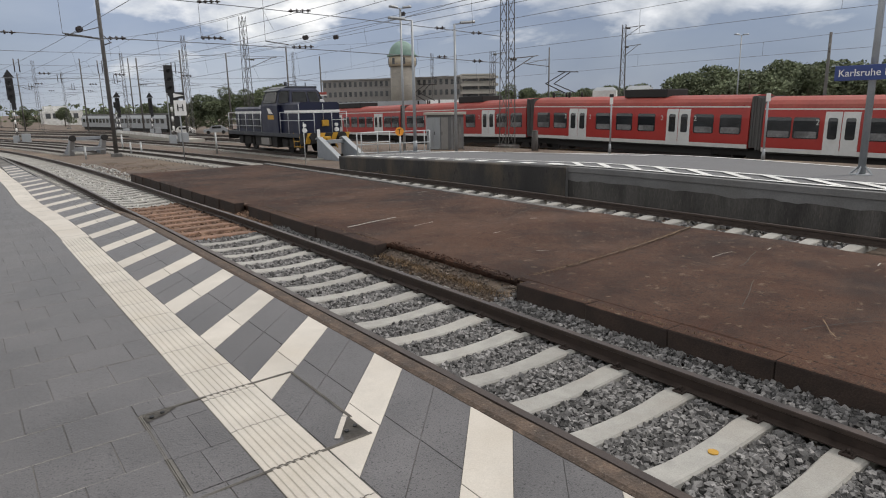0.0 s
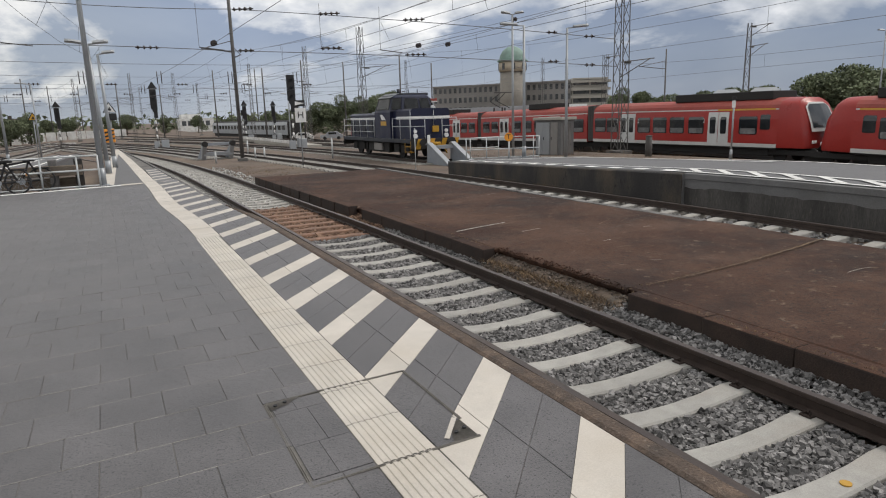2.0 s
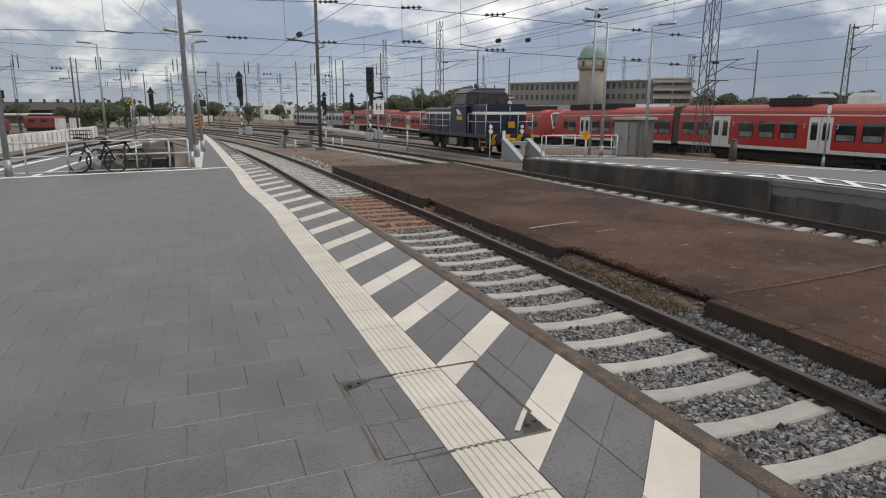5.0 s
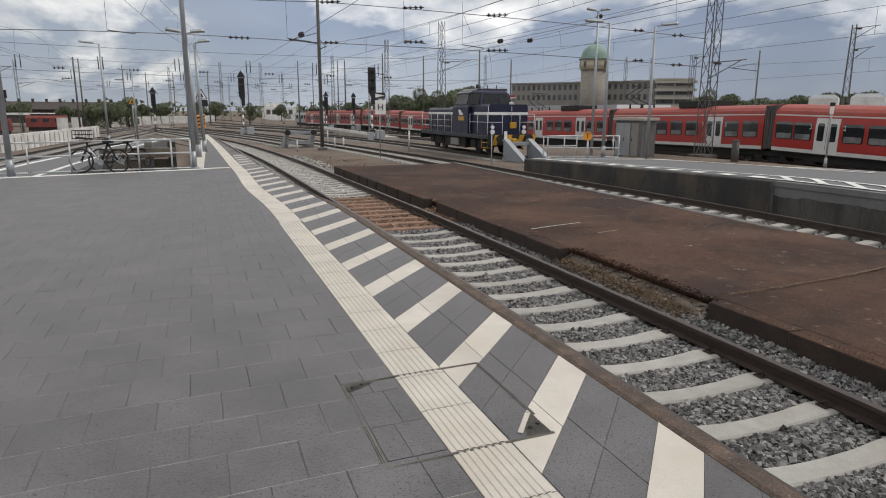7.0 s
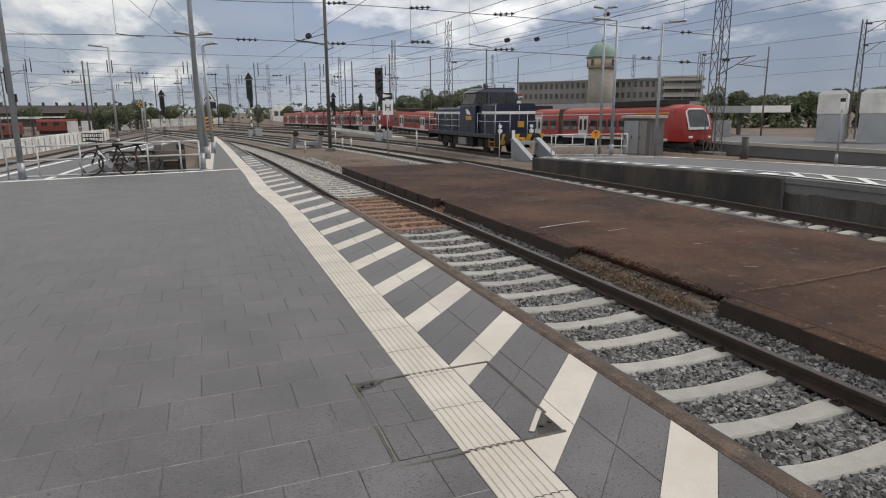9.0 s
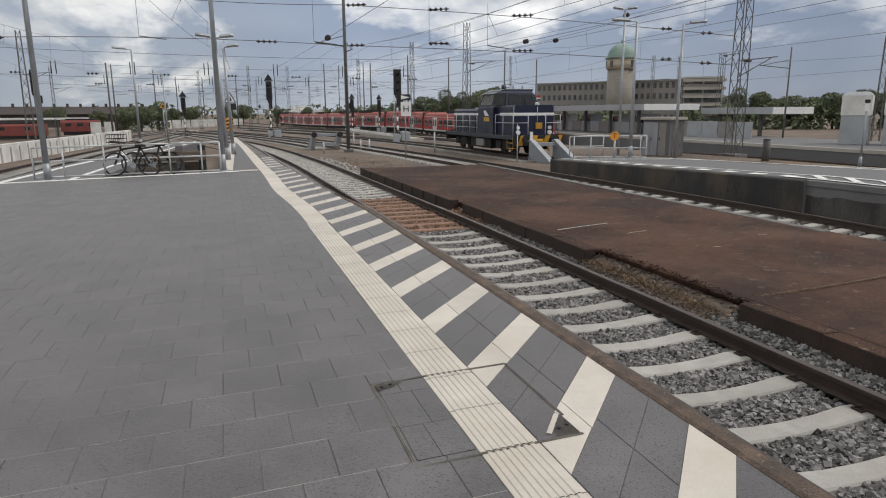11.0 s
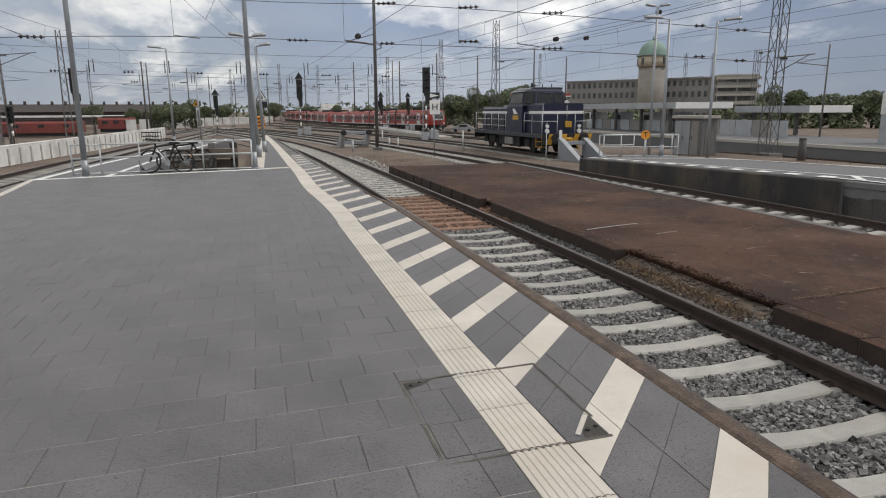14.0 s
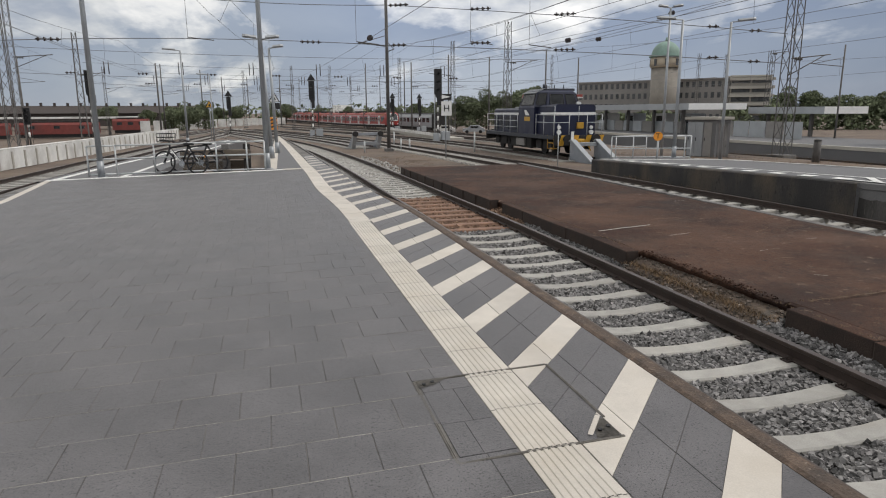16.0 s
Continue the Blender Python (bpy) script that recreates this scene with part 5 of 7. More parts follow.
def signal(x, y, top, label, big=(0.62, 2.3), small=True, triangle=False, cabinet=True):
    z0 = zg(x, y)
    t = thing("railway_signal", label, "railway signal", (x, y, z0), group="railway signals")
    h = top - z0
    bm = bmesh.new(); tube(bm, (0, 0, 0), (0, 0, h - 0.2), 0.07, n=8); part("mast", bm, M["steel_dark"], t)
    for k in range(3):
        bm = bmesh.new(); tube(bm, (0, 0, 1.2 + k * 0.8), (0, 0, 1.6 + k * 0.8), 0.085, n=8); part("mast_sleeve", bm, M["white"], t, "white mast sleeve")
    z = h - (0.75 if triangle else 0.0)
    w, tall = big
    bm = boxed((-w / 2, -0.22, z - tall), (w / 2, -0.08, z), 0.05); head = part("signal_head", bm, M["black"], t, "black signal screen")
    for k in range(3):
        bm = bmesh.new(); tube(bm, (0, -0.22, z - tall * (0.2 + 0.3 * k)), (0, -0.38, z - tall * (0.2 + 0.3 * k)), 0.13, n=12, cap=False); part("hood", bm, M["black"], head)
    if small:
        part("lower_screen", boxed((-0.1, -0.2, z - tall - 0.95), (0.55 if not triangle else 0.3, -0.06, z - tall - 0.25), 0.04), M["black"], t)
        bm = bmesh.new(); tube(bm, (0.05, -0.28, z - tall - 0.1), (0.05, -0.05, z - tall - 0.1), 0.26, n=14); part("lamp_box", bm, M["black"], t)
    if triangle:
        bm = bmesh.new(); prism(bm, [(-0.5, h - 0.7), (0.5, h - 0.7), (0, h + 0.1)], "y", -0.15, -0.1); part("triangle_board", bm, M["black"], t)
    if cabinet:
        part("cabinet", boxed((0.35, -0.2, 0.0), (1.15, 0.4, 1.0), 0.03), M["zinc"], t, "light grey switch cabinet")
        part("cabinet", boxed((-0.4, -0.1, 0.0), (0.15, 0.3, 0.85), 0.03), M["zinc"], t, "light grey switch cabinet")
    for k in (-1, 1):
        bm = bmesh.new(); tube(bm, (k * 0.18, 0.12, 0.2), (k * 0.18, 0.12, h - 0.6), 0.02, n=5); part("ladder_rail", bm, M["steel_dark"], t)


signal(15.63, 56.65, 5.33, "tall black railway signal with a grey cabinet at its foot", (0.72, 2.3))
signal(5.62, 78.0, 5.88, "black railway signal with a triangle board on top", (0.7, 2.2), True, True)
signal(-4.74, 94.4, 4.4, "distant black railway signal with a triangle board", (0.6, 1.7), True, True, False)
signal(19.7, 100.9, 4.3, "distant black railway signal with a triangle board", (0.6, 1.8), True, True)
signal(24.9, 104.5, 4.3, "distant black railway signal with a triangle board", (0.6, 1.8), True, True)
signal(-15.6, 65.7, 5.4, "black railway signal beyond the pale wall", (0.5, 2.0), True, False, False)
signal(-19.1, 59.6, 2.0, "low black railway signal beside the yard", (0.6, 1.4), False, False, False)
signal(22.5, 118.0, 3.2, "small black yard signal", (0.5, 1.0), False, False, False)


def letter(name, text, size, mat, parent, m, label="", depth=0.004):
    cu = bpy.data.curves.new(name, "FONT")
    cu.body, cu.size, cu.extrude, cu.align_x, cu.align_y = text, size, depth, "CENTER", "CENTER"
    tmp = bpy.data.objects.new(name, cu)
    me = bpy.data.meshes.new_from_object(tmp)
    bpy.data.objects.remove(tmp)
    me.materials.clear()
    me.materials.append(mat)
    ob = new(name, me)
    ob.parent, ob.matrix_basis = parent, m
    return tagged(ob, label=label)


FACE = pose(0, 0, 0, 90)   # lettering upright, read from the -y side


def h_board():
    t = thing("stop_board", "white stop board with a black letter H on a thin post", "railway sign", (9.64, 31.9, zg(9.64, 31.9)))
    bm = bmesh.new(); tube(bm, (0, 0, 0), (0, 0, 3.5), 0.035, n=8); part("post", bm, M["steel"], t)
    part("board", boxed((-0.26, -0.06, 2.35), (0.32, -0.03, 3.1), 0.01), M["white"], t)
    letter("letter", "H", 0.50, M["black"], t, Matrix.Translation((0.03, -0.07, 2.72)) @ FACE)
    part("upper_board", boxed((-0.28, -0.06, 3.18), (0.30, -0.03, 3.5), 0.01), M["black"], t)
    bm = bmesh.new(); prism(bm, [(-0.24, 3.45), (-0.24, 3.23), (0.26, 3.34)], "y", -0.075, -0.062); part("wedge", bm, M["white"], t)


h_board()


def t_sign():
    z = opp_level(19.4)
    t = thing("round_sign", "round orange sign with a black T on a white post", "railway sign", pose(14.56, 19.3, z, 0, 0, -38))
    bm = bmesh.new(); tube(bm, (0, 0, 0), (0, 0, 0.8), 0.03, n=8); part("post", bm, M["rail_white"], t)
    bm = bmesh.new(); tube(bm, (0, -0.03, 0.86), (0, -0.06, 0.86), 0.17, n=28); part("disc", bm, M["orange"], t)
    letter("letter", "T", 0.27, M["black"], t, Matrix.Translation((0, -0.066, 0.86)) @ FACE)


t_sign()


def railing(pts, name_label, z, height, mid=(0.5,), mat=None, r=0.022, extra=()):
    t = thing("railing", name_label, "railing")
    mat = mat or M["rail_white"]
    for x, y in list(pts) + list(extra):
        bm = bmesh.new(); tube(bm, (x, y, z(x, y)), (x, y, z(x, y) + height), r, n=8); part("post", bm, mat, t)
    for (a, b), (c, d) in zip(pts, pts[1:]):
        for k in (1.0, *mid):
            bm = bmesh.new(); tube(bm, (a, b, z(a, b) + height * k), (c, d, z(c, d) + height * k), r, n=8); part("rail", bm, mat, t)


railing([(-4.42, 16.5), (-3.72, 16.45), (-2.75, 16.35), (-1.15, 16.15), (-0.35, 16.0), (0.12, 15.95)], "pale tubular steel railing at the platform end", lambda x, y: fall(x) - 0.02, 0.80, (0.56, 0.06))
railing([(13.35, 20.6), (14.1, 20.25), (14.95, 19.85), (15.75, 19.3), (15.95, 19.2)], "pale tubular railing at the ramp end", lambda x, y: opp_level(y), 0.85, (0.45, 0.05))
railing([(14.0, 21.4), (15.4, 21.4)], "pale tubular railing behind the buffer stop", lambda x, y: opp_level(y), 0.85, (0.5,))


def wheel(bm, c, r, n=26):
    for i in range(n):
        a, b = 2 * math.pi * i / n, 2 * math.pi * (i + 1) / n
        tube(bm, (c[0] + r * math.cos(a), c[1], c[2] + r * math.sin(a)), (c[0] + r * math.cos(b), c[1], c[2] + r * math.sin(b)), 0.026, n=5, cap=False)


def bicycle():
    t = thing("bicycle", "dark bicycle with a rear rack leaning on the railing", "bicycle", pose(-2.06, 16.12, -0.085, -7, 0, -22))
    t.scale = (0.9, 1.0, 0.88)
    for x in (-0.55, 0.50):
        bm = bmesh.new(); wheel(bm, (x, 0, 0.34), 0.33); w = part("wheel", bm, M["black"], t)
        bm = bmesh.new()
        for i in range(12):
            a = math.pi * i / 6
            tube(bm, (x, 0, 0.34), (x + 0.32 * math.cos(a), 0, 0.34 + 0.32 * math.sin(a)), 0.003, n=3, cap=False)
        tube(bm, (x, -0.05, 0.34), (x, 0.05, 0.34), 0.025, n=8)
        part("spoke", bm, M["steel"], w, "thin steel spokes", kind="stuff")
    pts = dict(h=(-0.36, 0, 0.78), s=(0.22, 0, 0.86), b=(0.03, 0, 0.30), r=(0.50, 0, 0.34), f=(-0.55, 0, 0.34), t=(-0.40, 0, 0.98))
    bm = bmesh.new()
    for a, b in ("hb", "hs", "sb", "br", "sr", "hf", "ht"):
        tube(bm, pts[a], pts[b], 0.026, n=8)
    part("frame", bm, M["black"], t)
    bm = bmesh.new(); tube(bm, (-0.33, -0.02, 0.72), (-0.02, -0.02, 0.36), 0.02, n=8); part("down_tube_decal", bm, M["white"], t, "white marking on the frame")
    bm = bmesh.new(); tube(bm, (-0.40, -0.28, 1.0), (-0.40, 0.28, 1.0), 0.014, n=8); tube(bm, (-0.40, -0.28, 1.0), (-0.48, -0.33, 0.98), 0.02, n=8); tube(bm, (-0.40, 0.28, 1.0), (-0.48, 0.33, 0.98), 0.02, n=8); part("handlebar", bm, M["black"], t)
    bm = bmesh.new(); box(bm, (0.10, -0.08, 0.86), (0.36, 0.08, 0.93), 0, 0.025); part("saddle", bm, M["black"], t)
    bm = bmesh.new(); box(bm, (0.28, -0.07, 0.66), (0.72, 0.07, 0.68)); tube(bm, (0.68, -0.06, 0.66), (0.5, -0.05, 0.34), 0.008, n=5); tube(bm, (0.68, 0.06, 0.66), (0.5, 0.05, 0.34), 0.008, n=5); part("rack", bm, M["black"], t)
    bm = bmesh.new(); tube(bm, (0.03, -0.06, 0.30), (0.03, -0.05, 0.30), 0.09, n=18); tube(bm, (0.03, -0.06, 0.30), (0.12, -0.09, 0.16), 0.012, n=6); tube(bm, (0.03, 0.06, 0.30), (-0.06, 0.09, 0.44), 0.012, n=6); part("crank", bm, M["steel"], t)
    bm = bmesh.new(); box(bm, (0.72, -0.02, 0.5), (0.75, 0.02, 0.56)); part("reflector", bm, M["orange"], t)
    tagged(copy_thing(t, pose(-1.62, 16.52, -0.10, -6, 0, -12)), "second dark bicycle parked behind the railing", "bicycle")


bicycle()
def second_bike():
    t = thing("basket", "dark wire basket on the bicycle's handlebar", "basket", pose(-2.40, 16.27, 0.78, 0, 0, -22))
    bm = bmesh.new()
    for z in (0.0, 0.1, 0.2):
        for a, b in (((-0.2, -0.13), (0.2, -0.13)), ((0.2, -0.13), (0.2, 0.13)), ((0.2, 0.13), (-0.2, 0.13)), ((-0.2, 0.13), (-0.2, -0.13))):
            tube(bm, (*a, z), (*b, z), 0.01, n=5)
    for x in (-0.2, -0.1, 0, 0.1, 0.2):
        tube(bm, (x, -0.13, 0), (x, -0.13, 0.2), 0.008, n=4); tube(bm, (x, 0.13, 0), (x, 0.13, 0.2), 0.008, n=4)
    part("wire_frame", bm, M["black"], t)


second_bike()


def pit():
    """The rusty track end behind the railing, with its old buffer beams."""
    t = thing("old_buffer_stop", "old wooden buffer stop of dark weathered beams", "buffer stop", (-1.35, 21.0, zg(-1.3, 21)))
    part("beam", boxed((-1.3, -0.2, 0.92), (0.95, 0.05, 1.24), 0.03), M["old_wood"], t)
    part("beam", boxed((-1.3, 0.2, 0.55), (0.95, 0.40, 0.85), 0.03), M["old_wood"], t)
    for x in (0.15, 0.85):
        part("post", boxed((x - 0.12, -0.1, 0), (x + 0.12, 0.2, 1.42), 0.02), M["wall_dark"] if x > 0.5 else M["wall_grey"], t)
    bm = bmesh.new()
    loft(bm, [[(-2.9, y, zg(0, y) + 0.05), (-0.9, y, zg(0, y) + 0.09 + 0.03 * noise.noise((y, 0, 0))), (0.3, y, zg(0, y) + 0.06)] for y in span(16.2, 46, 20)])
    tagged(part("siding_bed", bm, M["ground"], kind="structure"), "rust-brown earth of the disused siding", "ground")


pit()


def buffer_stop(x, y, z, label, flip=1):
    t = thing("buffer_stop", label, "buffer stop", (x, y, z))
    t.scale = (0.80, 0.80, 0.80)
    for s in (-1.02, 0.72):
        bm = bmesh.new(); prism(bm, [(0.0, 0.0), (0.0, 1.35), (-0.25, 1.42), (-3.0, 0.18), (-3.0, 0.0)], "x", s, s + 0.2)
        part("side_plate", bm, M["buffer_grey"], t, "blue-grey sloping side plate")
        bm = bmesh.new(); prism(bm, [(0.06, 1.36), (-0.25, 1.46), (-3.05, 0.22), (-3.0, 0.16), (-0.25, 1.40), (0.06, 1.30)], "x", s - 0.07, s + 0.27)
        part("flange", bm, M["zinc"], t, "pale worn flange")
    part("cross_beam", boxed((-0.82, -0.45, 1.02), (0.72, -0.15, 1.26), 0.02), M["zinc"], t)
    part("cross_beam", boxed((-0.82, -2.2, 0.02), (0.72, -1.9, 0.25), 0.02), M["buffer_grey"], t)
    part("marker_post", boxed((-1.0, -0.1, 1.35), (-0.8, -0.04, 1.95), 0.01), M["white"], t, "white marker board")
    bm = bmesh.new()
    for s in (-0.7, 0.7): box(bm, (s - 0.06, -2.6, 0.0), (s + 0.06, 0.6, 0.1))
    part("base_rail", bm, M["rail"], t)


buffer_stop(16.25, 28.55, -1.10, "blue-grey steel buffer stop in front of the blue locomotive")


def buffer_frame():
    t = thing("buffer_stop", "weathered grey steel buffer stop with two round pads", "buffer stop", pose(7.25, 45.6, zg(7.25, 45.6), 0, 0, 8))
    for s in (-0.95, 0.95):
        bm = bmesh.new(); prism(bm, [(0, 0), (0.25, 0), (-0.25, 1.25), (-0.5, 1.25), (-0.5, 1.0)], "x", s - 0.14, s + 0.14); part("upright", bm, M["zinc"], t)
        bm = bmesh.new(); tube(bm, (s, -0.72, 1.12), (s, -0.4, 1.12), 0.19, n=14); part("pad", bm, M["under"], t)
        bm = bmesh.new(); prism(bm, [(0, 0), (1.4, 0.0), (1.4, 0.12), (-0.2, 1.1)], "x", s - 0.07, s + 0.07); part("stay", bm, M["buffer_grey"], t)
    part("cross_beam", boxed((-1.0, -0.2, 0.28), (1.0, 0.02, 0.52), 0.02), M["zinc"], t)
    part("cross_beam", boxed((-1.0, -0.45, 1.0), (1.0, -0.28, 1.2), 0.02), M["buffer_grey"], t)


buffer_frame()


def short_post(x, y, h, mat, label, r=0.06):
    t = thing("short_post", label, "post", (x, y, zg(x, y)), group="short posts")
    bm = bmesh.new(); tube(bm, (0, 0, 0), (0, 0, h), r, r * 0.9, 8); part("shaft", bm, mat, t)
    bm = bmesh.new(); tube(bm, (0, 0, h), (0, 0, h + 0.05), r * 1.1, r * 0.5, 8); part("cap", bm, mat, t)


for x, y, h in ((9.2, 42.2, 0.8), (9.6, 41.2, 0.8), (13.4, 38.5, 1.3), (6.4, 40.5, 0.7), (10.2, 50, 1.1)):
    short_post(x, y, h, M["rail_white"], "short pale concrete post beside the track")
short_post(27.9, 25.2, 1.15, M["wall_grey"], "stout weathered concrete post in the dry grass", 0.2)
short_post(12.45, 23.6, 1.9, M["rail_white"], "thin pale rail post beside the buffer stop", 0.022)


def board_post(x, y, h, label, boards):
    t = thing("board_post", label, "railway sign", pose(x, y, zg(x, y), 0, 0, -55), group="small track boards")
    bm = bmesh.new(); tube(bm, (0, 0, 0), (0, 0, h), 0.045, n=8); tube(bm, (0, 0, 0), (0, 0, 0.5), 0.09, 0.06, 8); part("post", bm, M["steel"], t)
    z = h
    for w, k, mat in boards:
        part("board", boxed((-w / 2, -0.09, z - k), (w / 2, -0.06, z), 0.005), mat, t)
        z -= k + 0.03


board_post(28.4, 20.05, 3.1, "thin track post with small white and black boards", ((0.22, 0.16, M["black"]), (0.17, 0.34, M["white"])))
board_post(28.4, 11.75, 2.85, "thin track post with a small numbered board", ((0.18, 0.34, M["white"]),))


def triangle_sign(x, y, z0, top, w, label, boxes=True):
    t = thing("triangle_sign", label, "railway sign", (x, y, z0))
    h = top - z0
    bm = bmesh.new(); tube(bm, (0, 0, 0), (0, 0, h - 0.1), 0.04, n=8); part("post", bm, M["steel"], t)
    bm = bmesh.new(); prism(bm, [(-w / 2, h - w * 0.87), (w / 2, h - w * 0.87), (0, h)], "y", -0.07, -0.05); part("border", bm, M["black"], t)
    k = 0.78
    bm = bmesh.new(); prism(bm, [(-w / 2 * k, h - w * 0.83), (w / 2 * k, h - w * 0.83), (0, h - w * 0.13)], "y", -0.085, -0.072); part("face", bm, M["white"] if boxes else M["yellow"], t)
    bm = bmesh.new(); prism(bm, [(-w * 0.16, h - w * 0.72), (w * 0.16, h - w * 0.72), (0.03, h - w * 0.4)], "y", -0.095, -0.087); part("symbol", bm, M["black"], t)
    if boxes:
        part("lamp_box", boxed((-0.2, -0.15, h - w * 0.87 - 0.45), (0.35, 0.1, h - w * 0.87 - 0.05), 0.03), M["black"], t)
        part("number_board", boxed((-0.2, -0.08, h - 2.2), (0.12, -0.05, h - 1.55), 0.005), M["white"], t)
        bm = bmesh.new()
        for q in (0.08, 0.26, 0.44): box(bm, (-0.12, -0.09, h - 2.15 + q), (0.05, -0.081, h - 2.15 + q + 0.1))
        part("number_bar", bm, M["black"], t)
        c = part("control_box", boxed((-0.42, -0.2, 0.72), (0.12, 0.12, 1.5), 0.03), M["orange"], t, "orange control box")
        for q in (0.80, 1.02, 1.24):
            bm = bmesh.new(); prism(bm, [(-0.41, q), (0.11, q + 0.14), (0.11, q + 0.23), (-0.41, q + 0.09)], "y", -0.215, -0.202); part("stripe", bm, M["black"], c, "slanting black stripe")


triangle_sign(0.76, 40.9, -0.30, 2.78, 0.72, "white warning triangle over an orange control box")
triangle_sign(-4.65, 60.0, zg(-5, 60), 2.6, 0.75, "yellow warning triangle on a thin post", False)


def station_sign():
    t = thing("station_sign", "blue station name sign with white letters on a grey post", "station sign", (15.42, 3.05, -0.06))
    bm = bmesh.new(); tube(bm, (0, 0, 0), (0.0, 0, 6.5), 0.075, 0.055, 10); part("post", bm, M["steel"], t)
    bm = bmesh.new(); tube(bm, (0, 0, 0), (0, 0, 0.03), 0.2, n=12)
    for k in range(4): tube(bm, (0, 0, 0.25), (0.22 * math.cos(k * 1.57), 0.22 * math.sin(k * 1.57), 0.0), 0.02, n=4)
    part("foot", bm, M["steel"], t)
    blue = material("station blue", (0.03, 0.055, 0.20), 0.4, vary=0.08, scale=1, fine=10, bump=0)
    bd = part("board", boxed((-0.17, -1.13, 1.92), (-0.11, 0.66, 2.22), 0.01), blue, t, "dark blue name board")
    letter("lettering", "Karlsruhe H", 0.2, M["white"], bd, Matrix.Translation((-0.176, 0.09, 2.065)) @ pose(0, 0, 0, 0, 0, -90) @ FACE)


station_sign()


def hut():
    t = thing("relay_hut", "small grey concrete relay hut with steel doors", "hut", pose(26.0, 31.5, zg(26.6, 31.2) - 0.05, 0, 0, 18))
    t.scale = (0.75, 0.75, 1.0)
    part("wall", boxed((-0.95, -1.3, 0), (0.95, 1.3, 2.25), 0.02), M["wall_band"], t)
    part("roof", boxed((-1.12, -1.48, 2.25), (1.12, 1.48, 2.42), 0.03), M["facade_pale"], t, "flat overhanging concrete roof")
    for y in (-0.6, 0.2, 0.9):
        d = part("door", boxed((-0.99, y - 0.36, 0.1), (-0.94, y + 0.32, 2.1), 0.01), M["zinc"] if y > 0 else M["facade"], t, "grey steel door")
        part("handle", boxed((-1.02, y + 0.2, 1.0), (-0.99, y + 0.25, 1.2)), M["black"], d)
    part("front_door", boxed((-0.6, -1.34, 0.1), (0.5, -1.29, 2.05), 0.01), M["wall_grey"], t)
    bm = bmesh.new()
    for k in range(5): tube(bm, (-0.3 + 0.12 * (k % 2), -1.35, 0.9 + 0.2 * k), (-0.3 + 0.12 * ((k + 1) % 2), -1.35, 1.1 + 0.2 * k), 0.03, n=5)
    part("graffiti", bm, M["white"], t, "pale scrawl of paint")


hut()


def white_wall():
    t = thing("low_wall", "long low wall of pale concrete panels beside the yard", "wall")
    n = 46
    for i in range(n):
        a, b = i / n, (i + 1) / n
        p = Vector((-13.0 + 3.2 * a, 9 + 70 * a, 0)); q = Vector((-13.0 + 3.2 * b, 9 + 70 * b, 0))
        top = -0.10 - 0.25 * a
        d = (q - p).normalized(); s = Vector((d.y, -d.x, 0)) * 0.06
        p2, q2 = p + d * 0.02, q - d * 0.02
        bm = bmesh.new()
        z = zg(p.x, p.y) - 0.05
        vs = [bm.verts.new((v.x, v.y, h)) for h in (z, top) for v in (p2 - s, q2 - s, q2 + s, p2 + s)]
        for f in ((0, 1, 2, 3), (4, 5, 6, 7), (0, 1, 5, 4), (1, 2, 6, 5), (2, 3, 7, 6), (3, 0, 4, 7)): bm.faces.new([vs[k] for k in f])
        part("panel", bm, M["facade_white"], t)
        bm = bmesh.new(); box(bm, (q.x - 0.07, q.y - 0.08, zg(q.x, q.y) - 0.05), (q.x + 0.11, q.y + 0.08, top - 0.10)); part("post", bm, M["facade_pale"], t, "grey wall post")
    bm = bmesh.new(); tube(bm, (-13.0, 9, -0.05), (-9.8, 79, -0.32), 0.06, n=6); part("coping", bm, M["facade_white"], t)


white_wall()


def low_platform(x0, x1, y0, y1, z, label, mat="asphalt"):
    bm = bmesh.new(); box(bm, (x0, y0, -3.2), (x1, y1, z)); ob = part("side_platform", bm, M[mat], kind="structure"); tagged(ob, label, "platform")
    bm = bmesh.new(); box(bm, (x0 - 0.05, y0, z - 0.18), (x0 + 0.25, y1, z + 0.03)); tagged(part("platform_kerb", bm, M["facade_pale"], kind="structure"), "pale concrete edge of the far platform", "kerb")


low_platform(35.6, 46.5, -30, 92, -0.82, "far grey platform beyond the through track")
low_platform(17.8, 19.8, 62, 96, -1.15, "narrow yard platform with a pale edge", "facade_pale")


def canopy(y0, y1, z1, x0, x1, label):
    t = thing("platform_canopy", label, "canopy")
    part("roof", boxed((x0, y0, z1 - 0.16), (x1, y1, z1 - 0.02), 0.02), M["zinc"], t)
    part("fascia", boxed((x0 - 0.06, y0, z1 - 0.6), (x0, y1, z1), 0.01), M["zinc"], t, "grey sheet-metal fascia")
    part("fascia", boxed((x0 - 0.06, y0 - 0.06, z1 - 0.6), (x1, y0, z1), 0.01), M["white"], t, "white end fascia")
    y = y0 + 2.5
    while y < y1:
        for x in (x0 + 1.2,):
            bm = bmesh.new(); box(bm, (x - 0.14, y - 0.14, -0.82), (x + 0.14, y + 0.14, z1 - 0.16), 0, 0.02); part("column", bm, M["steel_dark"], t)
        y += 5.2
    return t


